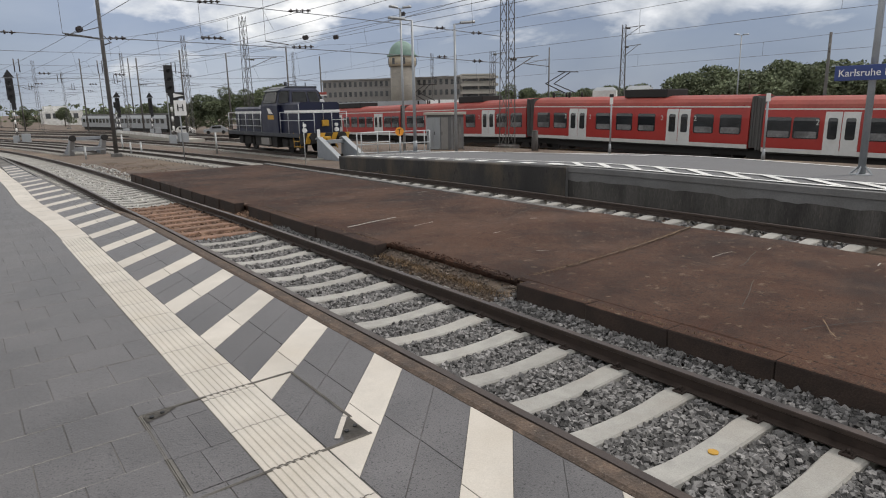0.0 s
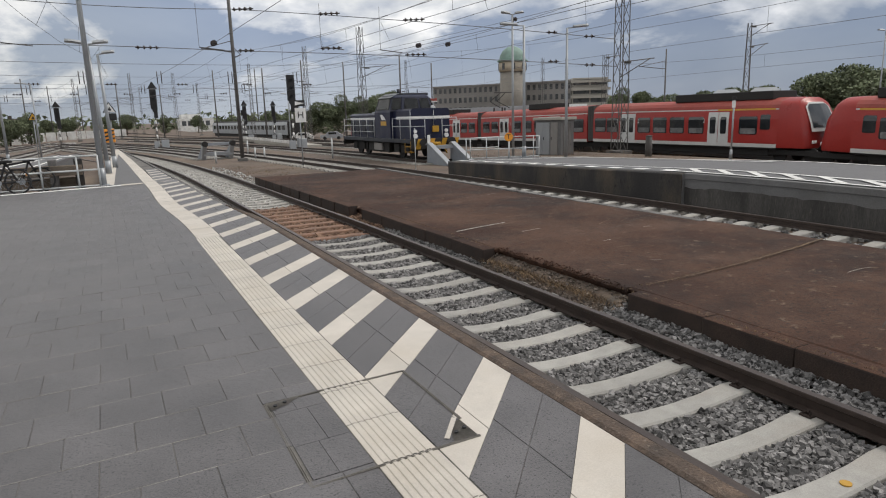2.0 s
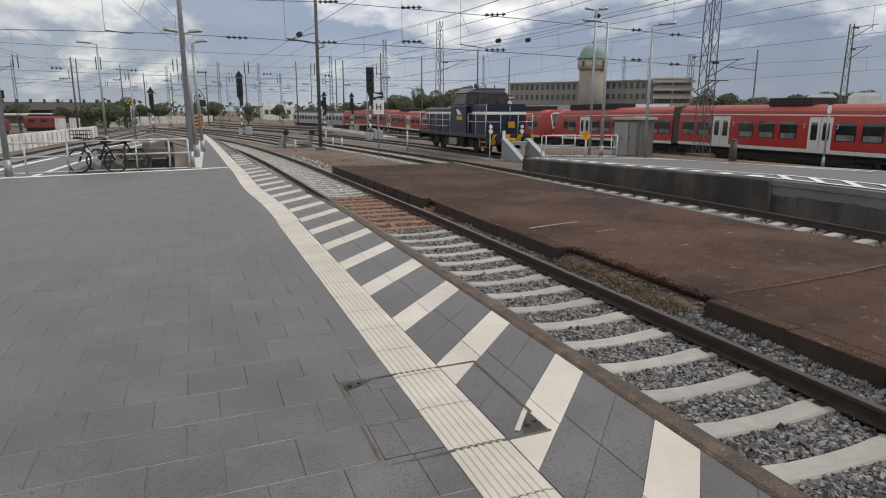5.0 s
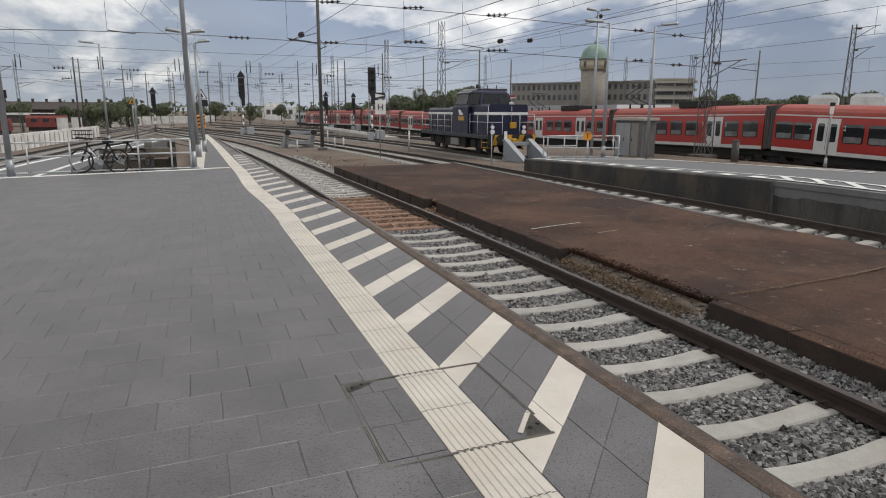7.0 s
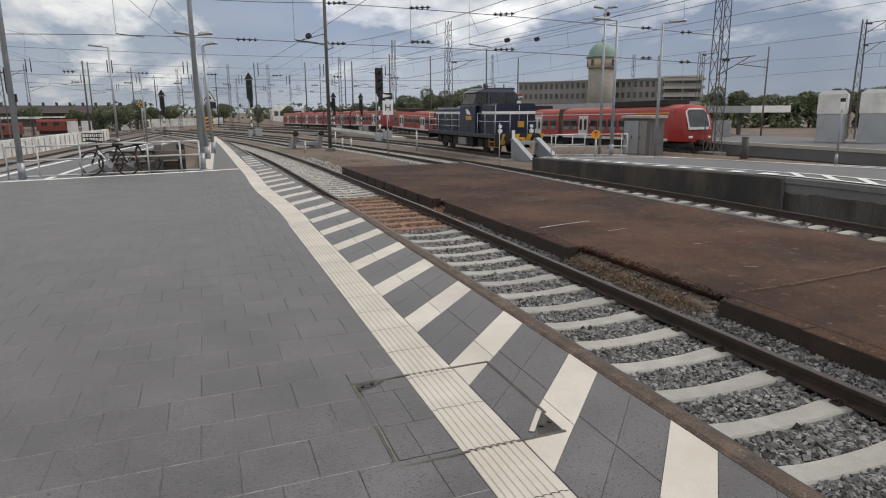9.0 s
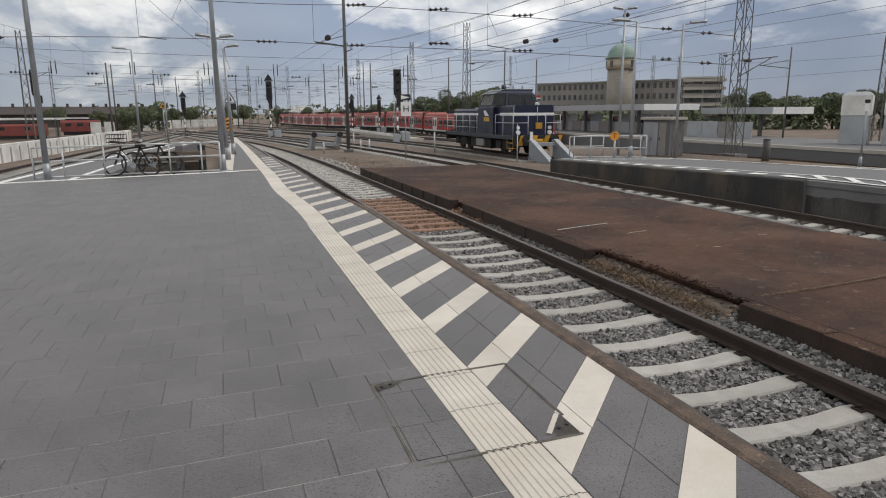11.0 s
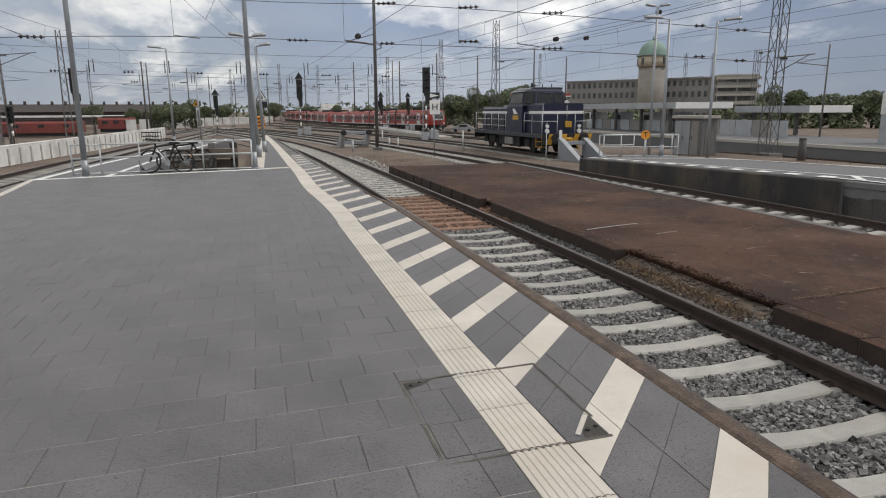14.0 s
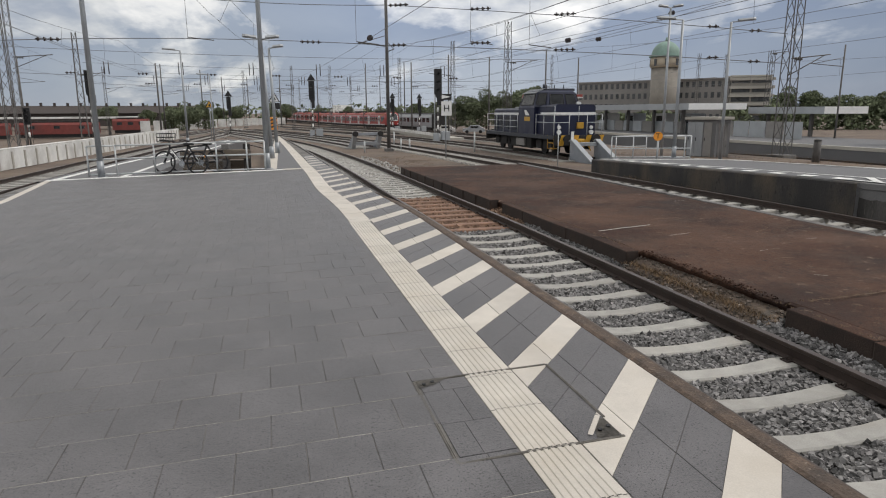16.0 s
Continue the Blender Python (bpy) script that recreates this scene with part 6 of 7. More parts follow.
canopy(52.5, 98, 2.15, 39.5, 46.0, "long platform canopy with a grey fascia and dark columns")
canopy(42.5, 51.5, 1.75, 45.5, 50.0, "smaller platform canopy with a white end")
def shelters():
    for y0, y1, z in ((40, 52, 0.55), (55, 92, 0.35)):
        t = thing("windbreak", "grey panelled windbreak below the canopy", "windbreak")
        y = y0
        while y < y1:
            part("panel", boxed((41.0, y + 0.04, -0.8), (41.08, y + 1.9, z), 0.01), M["zinc"] if (y // 2) % 3 else M["facade"], t)
            y += 2.0
    rnd = random.Random(5)
    for y in (57, 61.5, 68, 74, 80, 86):
        t = thing("kiosk_box", "pale kiosk box under the platform canopy", "kiosk", (43.2, y, -0.82), group="kiosks on the far platform")
        part("body", boxed((-0.8, -1.0, 0), (0.8, 1.0, 2.0), 0.03), M[rnd.choice(("facade_pale", "facade_white", "zinc"))], t)
        part("window", boxed((-0.83, -0.8, 1.0), (-0.79, 0.8, 1.7)), M["glass"], t)
    for x, y, w, h in ((41.3, 31.1, 1.75, 3.5), (42.9, 29.1, 1.95, 3.55)):
        t = thing("lift_house", "grey metal-clad lift house with a hipped roof", "lift house", pose(x, y, -0.82, 0, 0, 35))
        part("lower_wall", boxed((-w / 2 + 0.05, -w / 2 + 0.05, 0), (w / 2 - 0.05, w / 2 - 0.05, h * 0.55), 0.02), M["zinc"], t)
        part("upper_wall", boxed((-w / 2, -w / 2, h * 0.55), (w / 2, w / 2, h - 0.25), 0.03), M["facade_white"], t)
        bm = bmesh.new(); a = [bm.verts.new((sx * w / 2, sy * w / 2, h - 0.25)) for sx, sy in ((-1, -1), (1, -1), (1, 1), (-1, 1))]; b = [bm.verts.new((sx * (w / 2 - 0.3), sy * (w / 2 - 0.3), h)) for sx, sy in ((-1, -1), (1, -1), (1, 1), (-1, 1))]
        for i in range(4): bm.faces.new((a[i], a[(i + 1) % 4], b[(i + 1) % 4], b[i]))
        bm.faces.new(b); part("roof", bm, M["zinc"], t)
        part("door", boxed((-0.5, -w / 2 - 0.02, 0.05), (0.5, -w / 2 + 0.06, 1.75)), M["facade_pale"], t)


shelters()
def white_bar():
    t = thing("barrier", "long white barrier beside the yard platform", "barrier", (0, 0, 0))
    bm = bmesh.new(); box(bm, (17.72, 62, -1.12), (17.8, 96, -0.8)); part("beam", bm, M["facade_white"], t)


white_bar()

# ---- far buildings and trees ----
def wing(t, p, q, z0, z1, depth, storeys, bays, mat, band=False):
    """A long building wing from p to q with rows of recessed windows."""
    p, q = Vector((*p, 0)), Vector((*q, 0))
    d = (q - p).normalized()
    n = Vector((-d.y, d.x, 0))
    if n.y < 0:
        n = -n
    bm = bmesh.new()
    vs = [bm.verts.new((v.x, v.y, z)) for z in (z0, z1) for v in (p, q, q + n * depth, p + n * depth)]
    for f in ((0, 1, 2, 3), (4, 5, 6, 7), (0, 1, 5, 4), (1, 2, 6, 5), (2, 3, 7, 6), (3, 0, 4, 7)): bm.faces.new([vs[k] for k in f])
    part("wall", bm, mat, t)
    bm = bmesh.new()
    o = n * -0.5
    vs = [bm.verts.new((v.x, v.y, z)) for z in (z1, z1 + 0.5) for v in (p + o, q + o, q + n * (depth + 0.5), p + n * (depth + 0.5))]
    for f in ((0, 1, 2, 3), (4, 5, 6, 7), (0, 1, 5, 4), (1, 2, 6, 5), (2, 3, 7, 6), (3, 0, 4, 7)): bm.faces.new([vs[k] for k in f])
    part("cornice", bm, mat, t)
    L, sh = (q - p).length, (z1 - z0) / storeys
    for s in range(storeys):
        for b in range(bays):
            c = p + d * L * (b + 0.5) / bays - n * 0.12
            w = L / bays * (0.9 if band else 0.5) / 2
            bm = bmesh.new()
            lo, hi = z0 + sh * (s + 0.35), z0 + sh * (s + 0.86)
            vs = [bm.verts.new((v.x, v.y, z)) for z in (lo, hi) for v in (c - d * w, c + d * w, c + d * w + n * 0.3, c - d * w + n * 0.3)]
            for f in ((0, 1, 2, 3), (4, 5, 6, 7), (0, 1, 5, 4), (1, 2, 6, 5), (2, 3, 7, 6), (3, 0, 4, 7)): bm.faces.new([vs[k] for k in f])
            part("window", bm, M["far_glass"], t)




def station_building():
    t = thing("office_building", "long grey postwar building with rows of windows", "building")
    wing(t, (117.6, 231.9), (150.5, 187.0), -3, 11.6, 14, 4, 26, M["facade"])
    t = thing("office_building", "pale end wing with stacked concrete galleries", "building")
    wing(t, (150.6, 186.6), (161.5, 180.5), -3, 12.2, 20, 5, 2, M["facade_pale"], True)
    for k in range(5):
        part("gallery", boxed((-0.6, -1.4, 0), (13.2, 0, 0.9)), M["facade_pale"], t).matrix_basis = pose(150.4, 186.2, 0.2 + k * 2.7, 0, 0, -29)
    t = thing("water_tower", "round stone tower with a green copper dome", "tower", pose(132.6, 197.9, 0, 0, 0, 0))
    def drum(name, r0, r1, z0, z1, mat, n=16, label=""):
        bm = bmesh.new(); tube(bm, (0, 0, z0), (0, 0, z1), r0, r1, n); return part(name, bm, mat, t, label)
    drum("shaft", 4.6, 4.5, -3, 15.6, M["sandstone"], 8)
    drum("drum", 4.9, 4.9, 15.6, 19.0, M["tower_pale"], 16)
    drum("cornice", 5.3, 5.5, 19.0, 19.5, M["copper"], 24)
    bm = bmesh.new()
    rows = []
    for k in range(10):
        a = math.pi / 2 * k / 9
        rows.append([(4.7 * math.cos(a) * math.cos(2 * math.pi * i / 20) * 0.999, 4.7 * math.cos(a) * math.sin(2 * math.pi * i / 20), 19.5 + 4.9 * math.sin(a)) for i in range(20)])
    loft(bm, rows[:-1] + [[(0.05 * math.cos(2 * math.pi * i / 20), 0.05 * math.sin(2 * math.pi * i / 20), 24.45) for i in range(20)]], 0, True)
    part("dome", bm, M["copper"], t, "green copper dome", smooth=True)
    drum("lantern", 0.5, 0.2, 24.3, 25.6, M["copper"], 8)
    for k in range(8):
        a = math.pi * k / 4 + 0.3
        bm = bmesh.new(); box(bm, (-0.5, -0.2, 16.2), (0.5, 0.2, 18.4)); ob = part("window", bm, M["far_glass"], t); ob.matrix_basis = pose(4.85 * math.cos(a), 4.85 * math.sin(a), 0, 0, 0, math.degrees(a) + 90)
    t = thing("signal_box", "low building with a flat orange-red roof behind the locomotive", "building", pose(43.0, 92.0, -2.0, 0, 0, -20))
    part("wall", boxed((-3.2, -2, 0), (3.2, 2, 5.5)), M["facade"], t)
    part("window_band", boxed((-3.25, -2.05, 3.6), (3.25, 2.05, 4.9)), M["far_glass"], t)
    part("roof", boxed((-4.4, -3, 5.5), (4.4, 3, 5.9), 0.05), M["train_roof"], t, "orange-red flat roof")
    part("fascia", boxed((-4.45, -3.05, 5.38), (4.45, 3.05, 5.52)), M["facade_white"], t)


station_building()


def far_row():
    t = thing("terraced_houses", "distant dark row of roofs with chimneys", "building", pose(-62, 250, -3, 0, 0, 12))
    part("wall", boxed((-38, 0, 0), (42, 10, 4.4)), M["roof_dark"], t)
    bm = bmesh.new(); prism(bm, [(-1, 4.4), (11, 4.4), (5, 7.0)], "x", -38.5, 42.5); part("roof", bm, M["roof_dark"], t)
    for k in range(20):
        bm = bmesh.new(); box(bm, (-36 + k * 4, 4.5, 6.4), (-35.2 + k * 4, 5.5, 8.0)); part("chimney", bm, M["roof_dark"], t)
    t = thing("depot_building", "long white depot building in the distance", "building", pose(29, 296, -3, 0, 0, 0))
    part("wall", boxed((0, 0, 0), (14, 10, 5.6)), M["facade_white"], t)
    part("upper_floor", boxed((1, 2, 5.6), (9, 9, 7.4)), M["facade_white"], t)
    for k in range(5):
        part("window", boxed((1 + k * 2.4, -0.05, 2.6), (2.7 + k * 2.4, 0.1, 4.6)), M["far_glass"], t)
    t = thing("yard_canopy", "flat pale canopy over the parked red engines", "canopy", pose(-46, 186, -4.2, 0, 0, 92))
    part("roof", boxed((-4, -13, 4.3), (4, 24, 4.75), 0.03), M["facade_white"], t)
    for k in range(5):
        part("column", boxed((-0.2, -12 + k * 5.5, 0), (0.2, -11.6 + k * 5.5, 4.2)), M["steel_dark"], t)
    t = thing("noise_barrier", "long pale noise barrier far along the yard", "wall", (0, 0, 0))
    for k in range(16):
        a = Vector((-26 + k * 2.0, 150 + k * 4, 0)); bm = bmesh.new(); box(bm, (a.x, a.y, -2.5), (a.x + 1.95, a.y + 0.3, -0.2)); part("panel", bm, M["facade_white"], t)


far_row()


def leaf_cloud(rng, n, size, lobes):
    """Small bent leaf clumps over several uneven lobes; (centre, radii) each."""
    verts, faces = [], []
    per = np.array([r[0] * r[1] + r[2] * r[1] for _, r in lobes]); per = (per / per.sum() * n).astype(int)
    for (c, r), k in zip(lobes, per):
        d = rng.normal(size=(k, 3)); d /= np.linalg.norm(d, axis=1)[:, None]
        rad = rng.uniform(0.72, 1.06, (k, 1)) * (1 + 0.16 * np.sin(d[:, :1] * 7 + c[0]) * np.cos(d[:, 2:] * 6))
        p = np.array(c) + d * rad * np.array(r)
        for q in p:
            a, b = rng.normal(size=3), rng.normal(size=3)
            a /= np.linalg.norm(a); b -= a * (a @ b); b /= np.linalg.norm(b)
            s = size * rng.uniform(0.6, 1.3)
            i = len(verts)
            verts += [q - a * s, q + b * s * 0.6, q + a * s, q - b * s * 0.6 + np.cross(a, b) * s * 0.3]
            faces += [(i, i + 1, i + 2), (i, i + 2, i + 3)]
    me = bpy.data.meshes.new("crown")
    me.from_pydata([tuple(v) for v in verts], [], faces)
    return me


def tree_proto(seed, h, w):
    rng = np.random.default_rng(seed)
    t = thing("tree", "leafy green tree in full summer foliage", "tree", group="background trees")
    bm = bmesh.new(); tube(bm, (0, 0, -0.3), (0.1, 0, h * 0.45), 0.22, 0.14, 8)
    for k in range(6):
        a = k * 1.05 + seed
        tube(bm, (0.05, 0, h * (0.25 + 0.03 * k)), (w * 0.55 * math.cos(a), w * 0.55 * math.sin(a), h * (0.52 + 0.05 * k)), 0.10, 0.03, 6)
    part("trunk", bm, M["bark"], t)
    lobes = []
    for k in range(14):
        a = rng.uniform(0, 6.28); rr = rng.uniform(0, 0.62) * w
        lobes.append(((rr * math.cos(a), rr * math.sin(a), h * rng.uniform(0.16, 0.86)), (w * rng.uniform(0.28, 0.5), w * rng.uniform(0.28, 0.5), h * rng.uniform(0.12, 0.2))))
    me = leaf_cloud(rng, 9000, 0.135 * w / 3, lobes)
    me.materials.append(M["leaf"])
    ob = new("crown", me); ob.parent = t
    return t


PROTO = [tree_proto(1, 9.0, 4.2), tree_proto(2, 8.0, 4.6), tree_proto(3, 9.6, 3.8)]
used = set()
def plant(x, y, h, turn):
    k = int(abs(x * 7 + y * 3)) % 3
    s = h / (9.0, 8.0, 9.6)[k]
    m = Matrix.Translation((x, y, -2.2)) @ Matrix.Rotation(turn, 4, "Z")
    if k in used:
        ob = copy_thing(PROTO[k], m)
    else:
        ob = PROTO[k]; ob.matrix_basis = m; used.add(k)
    ob.scale = (s * 1.15, s * 1.15, s)


rnd = random.Random(21)
for az, d, el in [(a, 92 + 9 * math.sin(a), e) for a, e in ((57.2, 2.6), (59, 3.1), (61.5, 2.7), (63.8, 3.3), (66, 3.0), (68.5, 3.2), (70.8, 2.9), (73, 3.1), (76, 3.0))] + [(a, 160, 1.4 + 0.3 * math.sin(a * 3)) for a in (42.6, 44.2, 45.9, 47.5, 49.2, 51, 53)] + [(a, 150, e) for a, e in ((14.8, 0.9), (16.2, 1.0), (17.5, 1.5), (18.8, 1.8), (20.2, 1.6), (21.6, 2.1), (23.0, 2.3), (24.6, 1.9))] + [(a, 230, 0.55 + 0.25 * math.sin(a * 5)) for a in (-12, -9, -7.5, -5.5, -3.8, -2.5, 0.4, 1.6, 4.4, 6.9, 9.6, 11.2, 12.8, 27.5)] + [(-6.2, 150, 0.7), (-4.9, 155, 0.9), (-7.3, 160, 0.5)]:
    x, y = 0.3 + d * math.sin(radians(az)), -2.5 + d * math.cos(radians(az))
    plant(x, y, 1.5 + d * math.tan(radians(el)) + 2.2, rnd.uniform(0, 6))


def hedge():
    rng = np.random.default_rng(8)
    for label, pts in (("dense dark green hedge behind the far platforms", [(98 + k * 6, 118 - k * 5.0, 0.8 + rng.uniform(-0.6, 0.8)) for k in range(9)]), ("distant dark band of woodland on the horizon", [(-190 + k * 30, 420 - abs(k - 8) * 4, 4.0 + rng.uniform(-1.5, 1.5)) for k in range(20)]), ("low green bushes beside the yard tracks", [(52 + k * 4.0, 128 - k * 1.5, -0.3 + rng.uniform(-0.6, 0.6)) for k in range(8)])):
        big = 7.0 if pts[0][1] > 300 else 3.2
        me = leaf_cloud(rng, 6000, 0.5 if big < 5 else 1.4, [((x, y, -1.0), (big * (1 if big < 5 else 3), big, z + 2.6)) for x, y, z in pts])
        me.materials.append(M["leaf"])
        tagged(new("hedge", me), label, "hedge", kind="stuff")


hedge()


def cars():
    rnd = random.Random(3)
    for k in range(6):
        x, y = 33.5 + k * 5.2, 120 - k * 2.2
        t = thing("parked_car", "small parked car far beyond the tracks", "car", pose(x, y, zg(x, y), 0, 0, 70), group="distant parked cars")
        c = M[("facade_white", "zinc", "facade", "black")[k % 4]]
        bm = bmesh.new(); prism(bm, [(-2.1, 0.3), (2.1, 0.3), (2.1, 0.85), (1.2, 0.95), (0.7, 1.45), (-1.0, 1.48), (-1.8, 0.95), (-2.1, 0.85)], "x", -0.85, 0.85); part("body", bm, c, t)
        part("side_window", boxed((-0.87, -0.9, 0.98), (0.87, 0.6, 1.36)), M["glass"], t)
        for yy in (-1.3, 1.3):
            for s in (-0.86, 0.66):
                bm = bmesh.new(); tube(bm, (s, yy, 0.32), (s + 0.2, yy, 0.32), 0.32, n=12); part("wheel", bm, M["under"], t)


cars()

# ---- paving, ballast and small growth ----
TW, TD = 0.318, 0.3463


def slab_mesh(name, w, d, mat, gap=0.003, ch=0.0025, t=0.05):
    bm = bmesh.new()
    x, y = w / 2 - gap / 2, d / 2 - gap / 2
    loft(bm, [[(-a, -b, z), (a, -b, z), (a, b, z), (-a, b, z)] for a, b, z in ((x, y, -t), (x, y, -ch), (x - ch, y - ch, 0))], 0, True)
    bm.verts.ensure_lookup_table()
    bm.faces.new([bm.verts[k] for k in (8, 9, 10, 11)])
    return mesh_of(name, bm, mat)


PAVER = slab_mesh("paver", TW, TD, M["paver"])
rnd = random.Random(2)
TILT = Matrix.Rotation(-math.atan(0.02), 4, "Y")


def in_cover(x, y):
    return 0.96 < x < 1.30 and -0.06 < y < 0.87


def pavers():
    rest = bmesh.new()
    count = 0
    for j in range(-28, 46):
        y = (j + 0.5) * TD
        off = 0.0 if j % 2 == 0 else TW / 2
        k = -18
        while True:
            x0 = k * TW + off
            x1 = x0 + TW
            k += 1
            lim = STRIP(y) - 0.006
            if x0 > lim - 0.03:
                break
            if x0 < -5.2:
                continue
            cut = min(x1, lim)
            y1 = min(y + TD / 2, END - 0.12)
            if y1 < y - TD / 2 + 0.05:
                continue
            if 0.9 < (x0 + cut) / 2 and in_cover((x0 + cut) / 2, y):
                continue
            cx = (x0 + cut) / 2
            m = Matrix.Translation((cx, y, fall(cx) + rnd.uniform(-0.0012, 0.0012))) @ TILT @ Matrix.Rotation(rnd.uniform(-0.002, 0.002), 4, "X")
            full = cut == x1 and y1 > y + TD / 2 - 0.01
            near = -1.3 < y < 4.6 and count < 300 and x0 > -3.4
            if near:
                count += 1
                if full:
                    share("paver", PAVER, PLATFORM, m)
                else:
                    share("paver", slab_mesh("paver", cut - x0, TD, M["paver"]), PLATFORM, m)
            else:
                w, d = (cut - x0) / 2 - 0.0006, (y1 - (y - TD / 2)) / 2 - 0.0006
                yc = (y1 + y - TD / 2) / 2
                a = [rest.verts.new((cx + sx * w, yc + sy * d, fall(cx + sx * w) - 0.0025)) for sx, sy in ((-1, -1), (1, -1), (1, 1), (-1, 1))]
                b = [rest.verts.new((cx + sx * (w - 0.002), yc + sy * (d - 0.002), fall(cx + sx * w))) for sx, sy in ((-1, -1), (1, -1), (1, 1), (-1, 1))]
                rest.faces.new(b)
                for i in range(4):
                    rest.faces.new((a[i], a[(i + 1) % 4], b[(i + 1) % 4], b[i]))
    bed = bmesh.new()
    for j in range(-28, 46):
        y = j * TD
        for a, b in ((-5.2, -2.4), (-2.4, 0.0), (0.0, min(STRIP(y) - 0.006, 9))):
            if y > END - 0.15 or (a == 0.0 and in_cover(1.1, y)):
                b = min(b, 0.94)
            if y > END - 0.15:
                continue
            sheet(bed, [(x, y + s * 0.0022, fall(x) - 0.0004) for x, s in ((a, -1), (b, -1), (b, 1), (a, 1))])
    part("joint_sand", bed, M["joint_sand"], PLATFORM, "pale sand in the paving joints", kind="stuff")
    ob = part("paver_field", rest, M["paver"], PLATFORM, "field of grey concrete pavers", kind="stuff")


pavers()


def tactile():
    """Ribbed pale guide slabs, then the plain white edge strip that follows the bend."""
    L = 0.4325
    bm = bmesh.new()
    w = 0.288
    rows, n = [], 7
    prof = [(0, -0.05), (0.0, -0.001), (0.004, 0.0)]
    for k in range(n):
        c = 0.02 + (w - 0.04) * (k + 0.5) / n
        prof += [(c - 0.013, 0.0), (c - 0.009, 0.005), (c + 0.009, 0.005), (c + 0.013, 0.0)]
    prof += [(w - 0.004, 0.0), (w, -0.001), (w, -0.05)]
    loft(bm, [[(x, y, z) for x, z in prof] for y in (0.003, L - 0.003)])
    me = mesh_of("guide_slab", bm, M["white_paver"])
    y = -20 * L - 0.04
    while y < 6.3:
        share("guide_slab", me, PLATFORM, Matrix.Translation((1.27, y, fall(1.27) + 0.001)) @ TILT)
        y += L
    end = y
    ys = [end] + [v for v in span(math.ceil(end * 2) / 2 + 0.2, 41, 62)]
    for a, b in zip(ys, ys[1:]):
        bm = bmesh.new()
        f = 0.004
        pts = []
        for yy in (a + f, b - f):
            x, w = STRIP(yy), 0.30 if yy < 30 else 0.28
            q = fall(x) + 0.002 if yy < END else -0.012
            pts.append([(x, yy, q - 0.04), (x, yy, q), (x + w, yy, q + 0.005), (x + w, yy, q - 0.04)])
        loft(bm, pts)
        part("edge_slab", bm, M["white_paver"], PLATFORM)
    # plain asphalt of the narrow tip with its left line
    bm = bmesh.new()
    loft(bm, [[(0.13 + 0.022 * (y - END), y, -0.02), (STRIP(y) - 0.004, y, -0.016)] for y in span(END, 41, 30)])
    part("tip_surface", bm, M["asphalt"], PLATFORM, "grey surface of the platform tip", kind="stuff")
    bm = bmesh.new()
    loft(bm, [[(0.16 + 0.022 * (y - END), y, -0.012), (0.16 + 0.022 * (y - END) + 0.26, y, -0.012)] for y in span(END + 0.1, 40, 30)])
    part("white_line", bm, M["white_paver"], PLATFORM, "white line along the tip")
    bm = bmesh.new()
    loft(bm, [[(x, END - 0.34, fall(x) + 0.006), (x, END - 0.06, fall(x) + 0.006)] for x in span(-5.2, 0.75, 12)])
    part("white_line", bm, M["line"], PLATFORM, "white line across the platform end")
    bm = bmesh.new()
    loft(bm, [[(x, END - 0.36, fall(x) + 0.009), (x, END + 0.02, fall(x) + 0.009)] for x in (0.58, 1.08)])
    part("white_line", bm, M["white_paver"], PLATFORM)
    bm = bmesh.new()
    loft(bm, [[(x, y, fall(x) + 0.004), (x + 0.15, y, fall(x) + 0.004)] for x, y in ((-4.75, 8.0), (-4.8, 11.5), (-5.05, 14.0), (-5.24, 15.8))])
    part("white_line", bm, M["white_paver"], PLATFORM)


tactile()


def clip_poly(pts, keep):
    """The part of a polygon for which keep(p) >= 0."""
    out = []
    for i, p in enumerate(pts):
        q = pts[(i + 1) % len(pts)]
        a, b = keep(p), keep(q)
        if a >= 0:
            out.append(p)
        if (a >= 0) != (b >= 0):
            f = a / (a - b)
            out.append((p[0] + (q[0] - p[0]) * f, p[1] + (q[1] - p[1]) * f))
    return out


def shrink(pts, g):
    c = (sum(p[0] for p in pts) / len(pts), sum(p[1] for p in pts) / len(pts))
    out = []
    for p in pts:
        d = math.hypot(p[0] - c[0], p[1] - c[1]) or 1
        out.append((p[0] - (p[0] - c[0]) / d * g, p[1] - (p[1] - c[1]) / d * g))
    return out


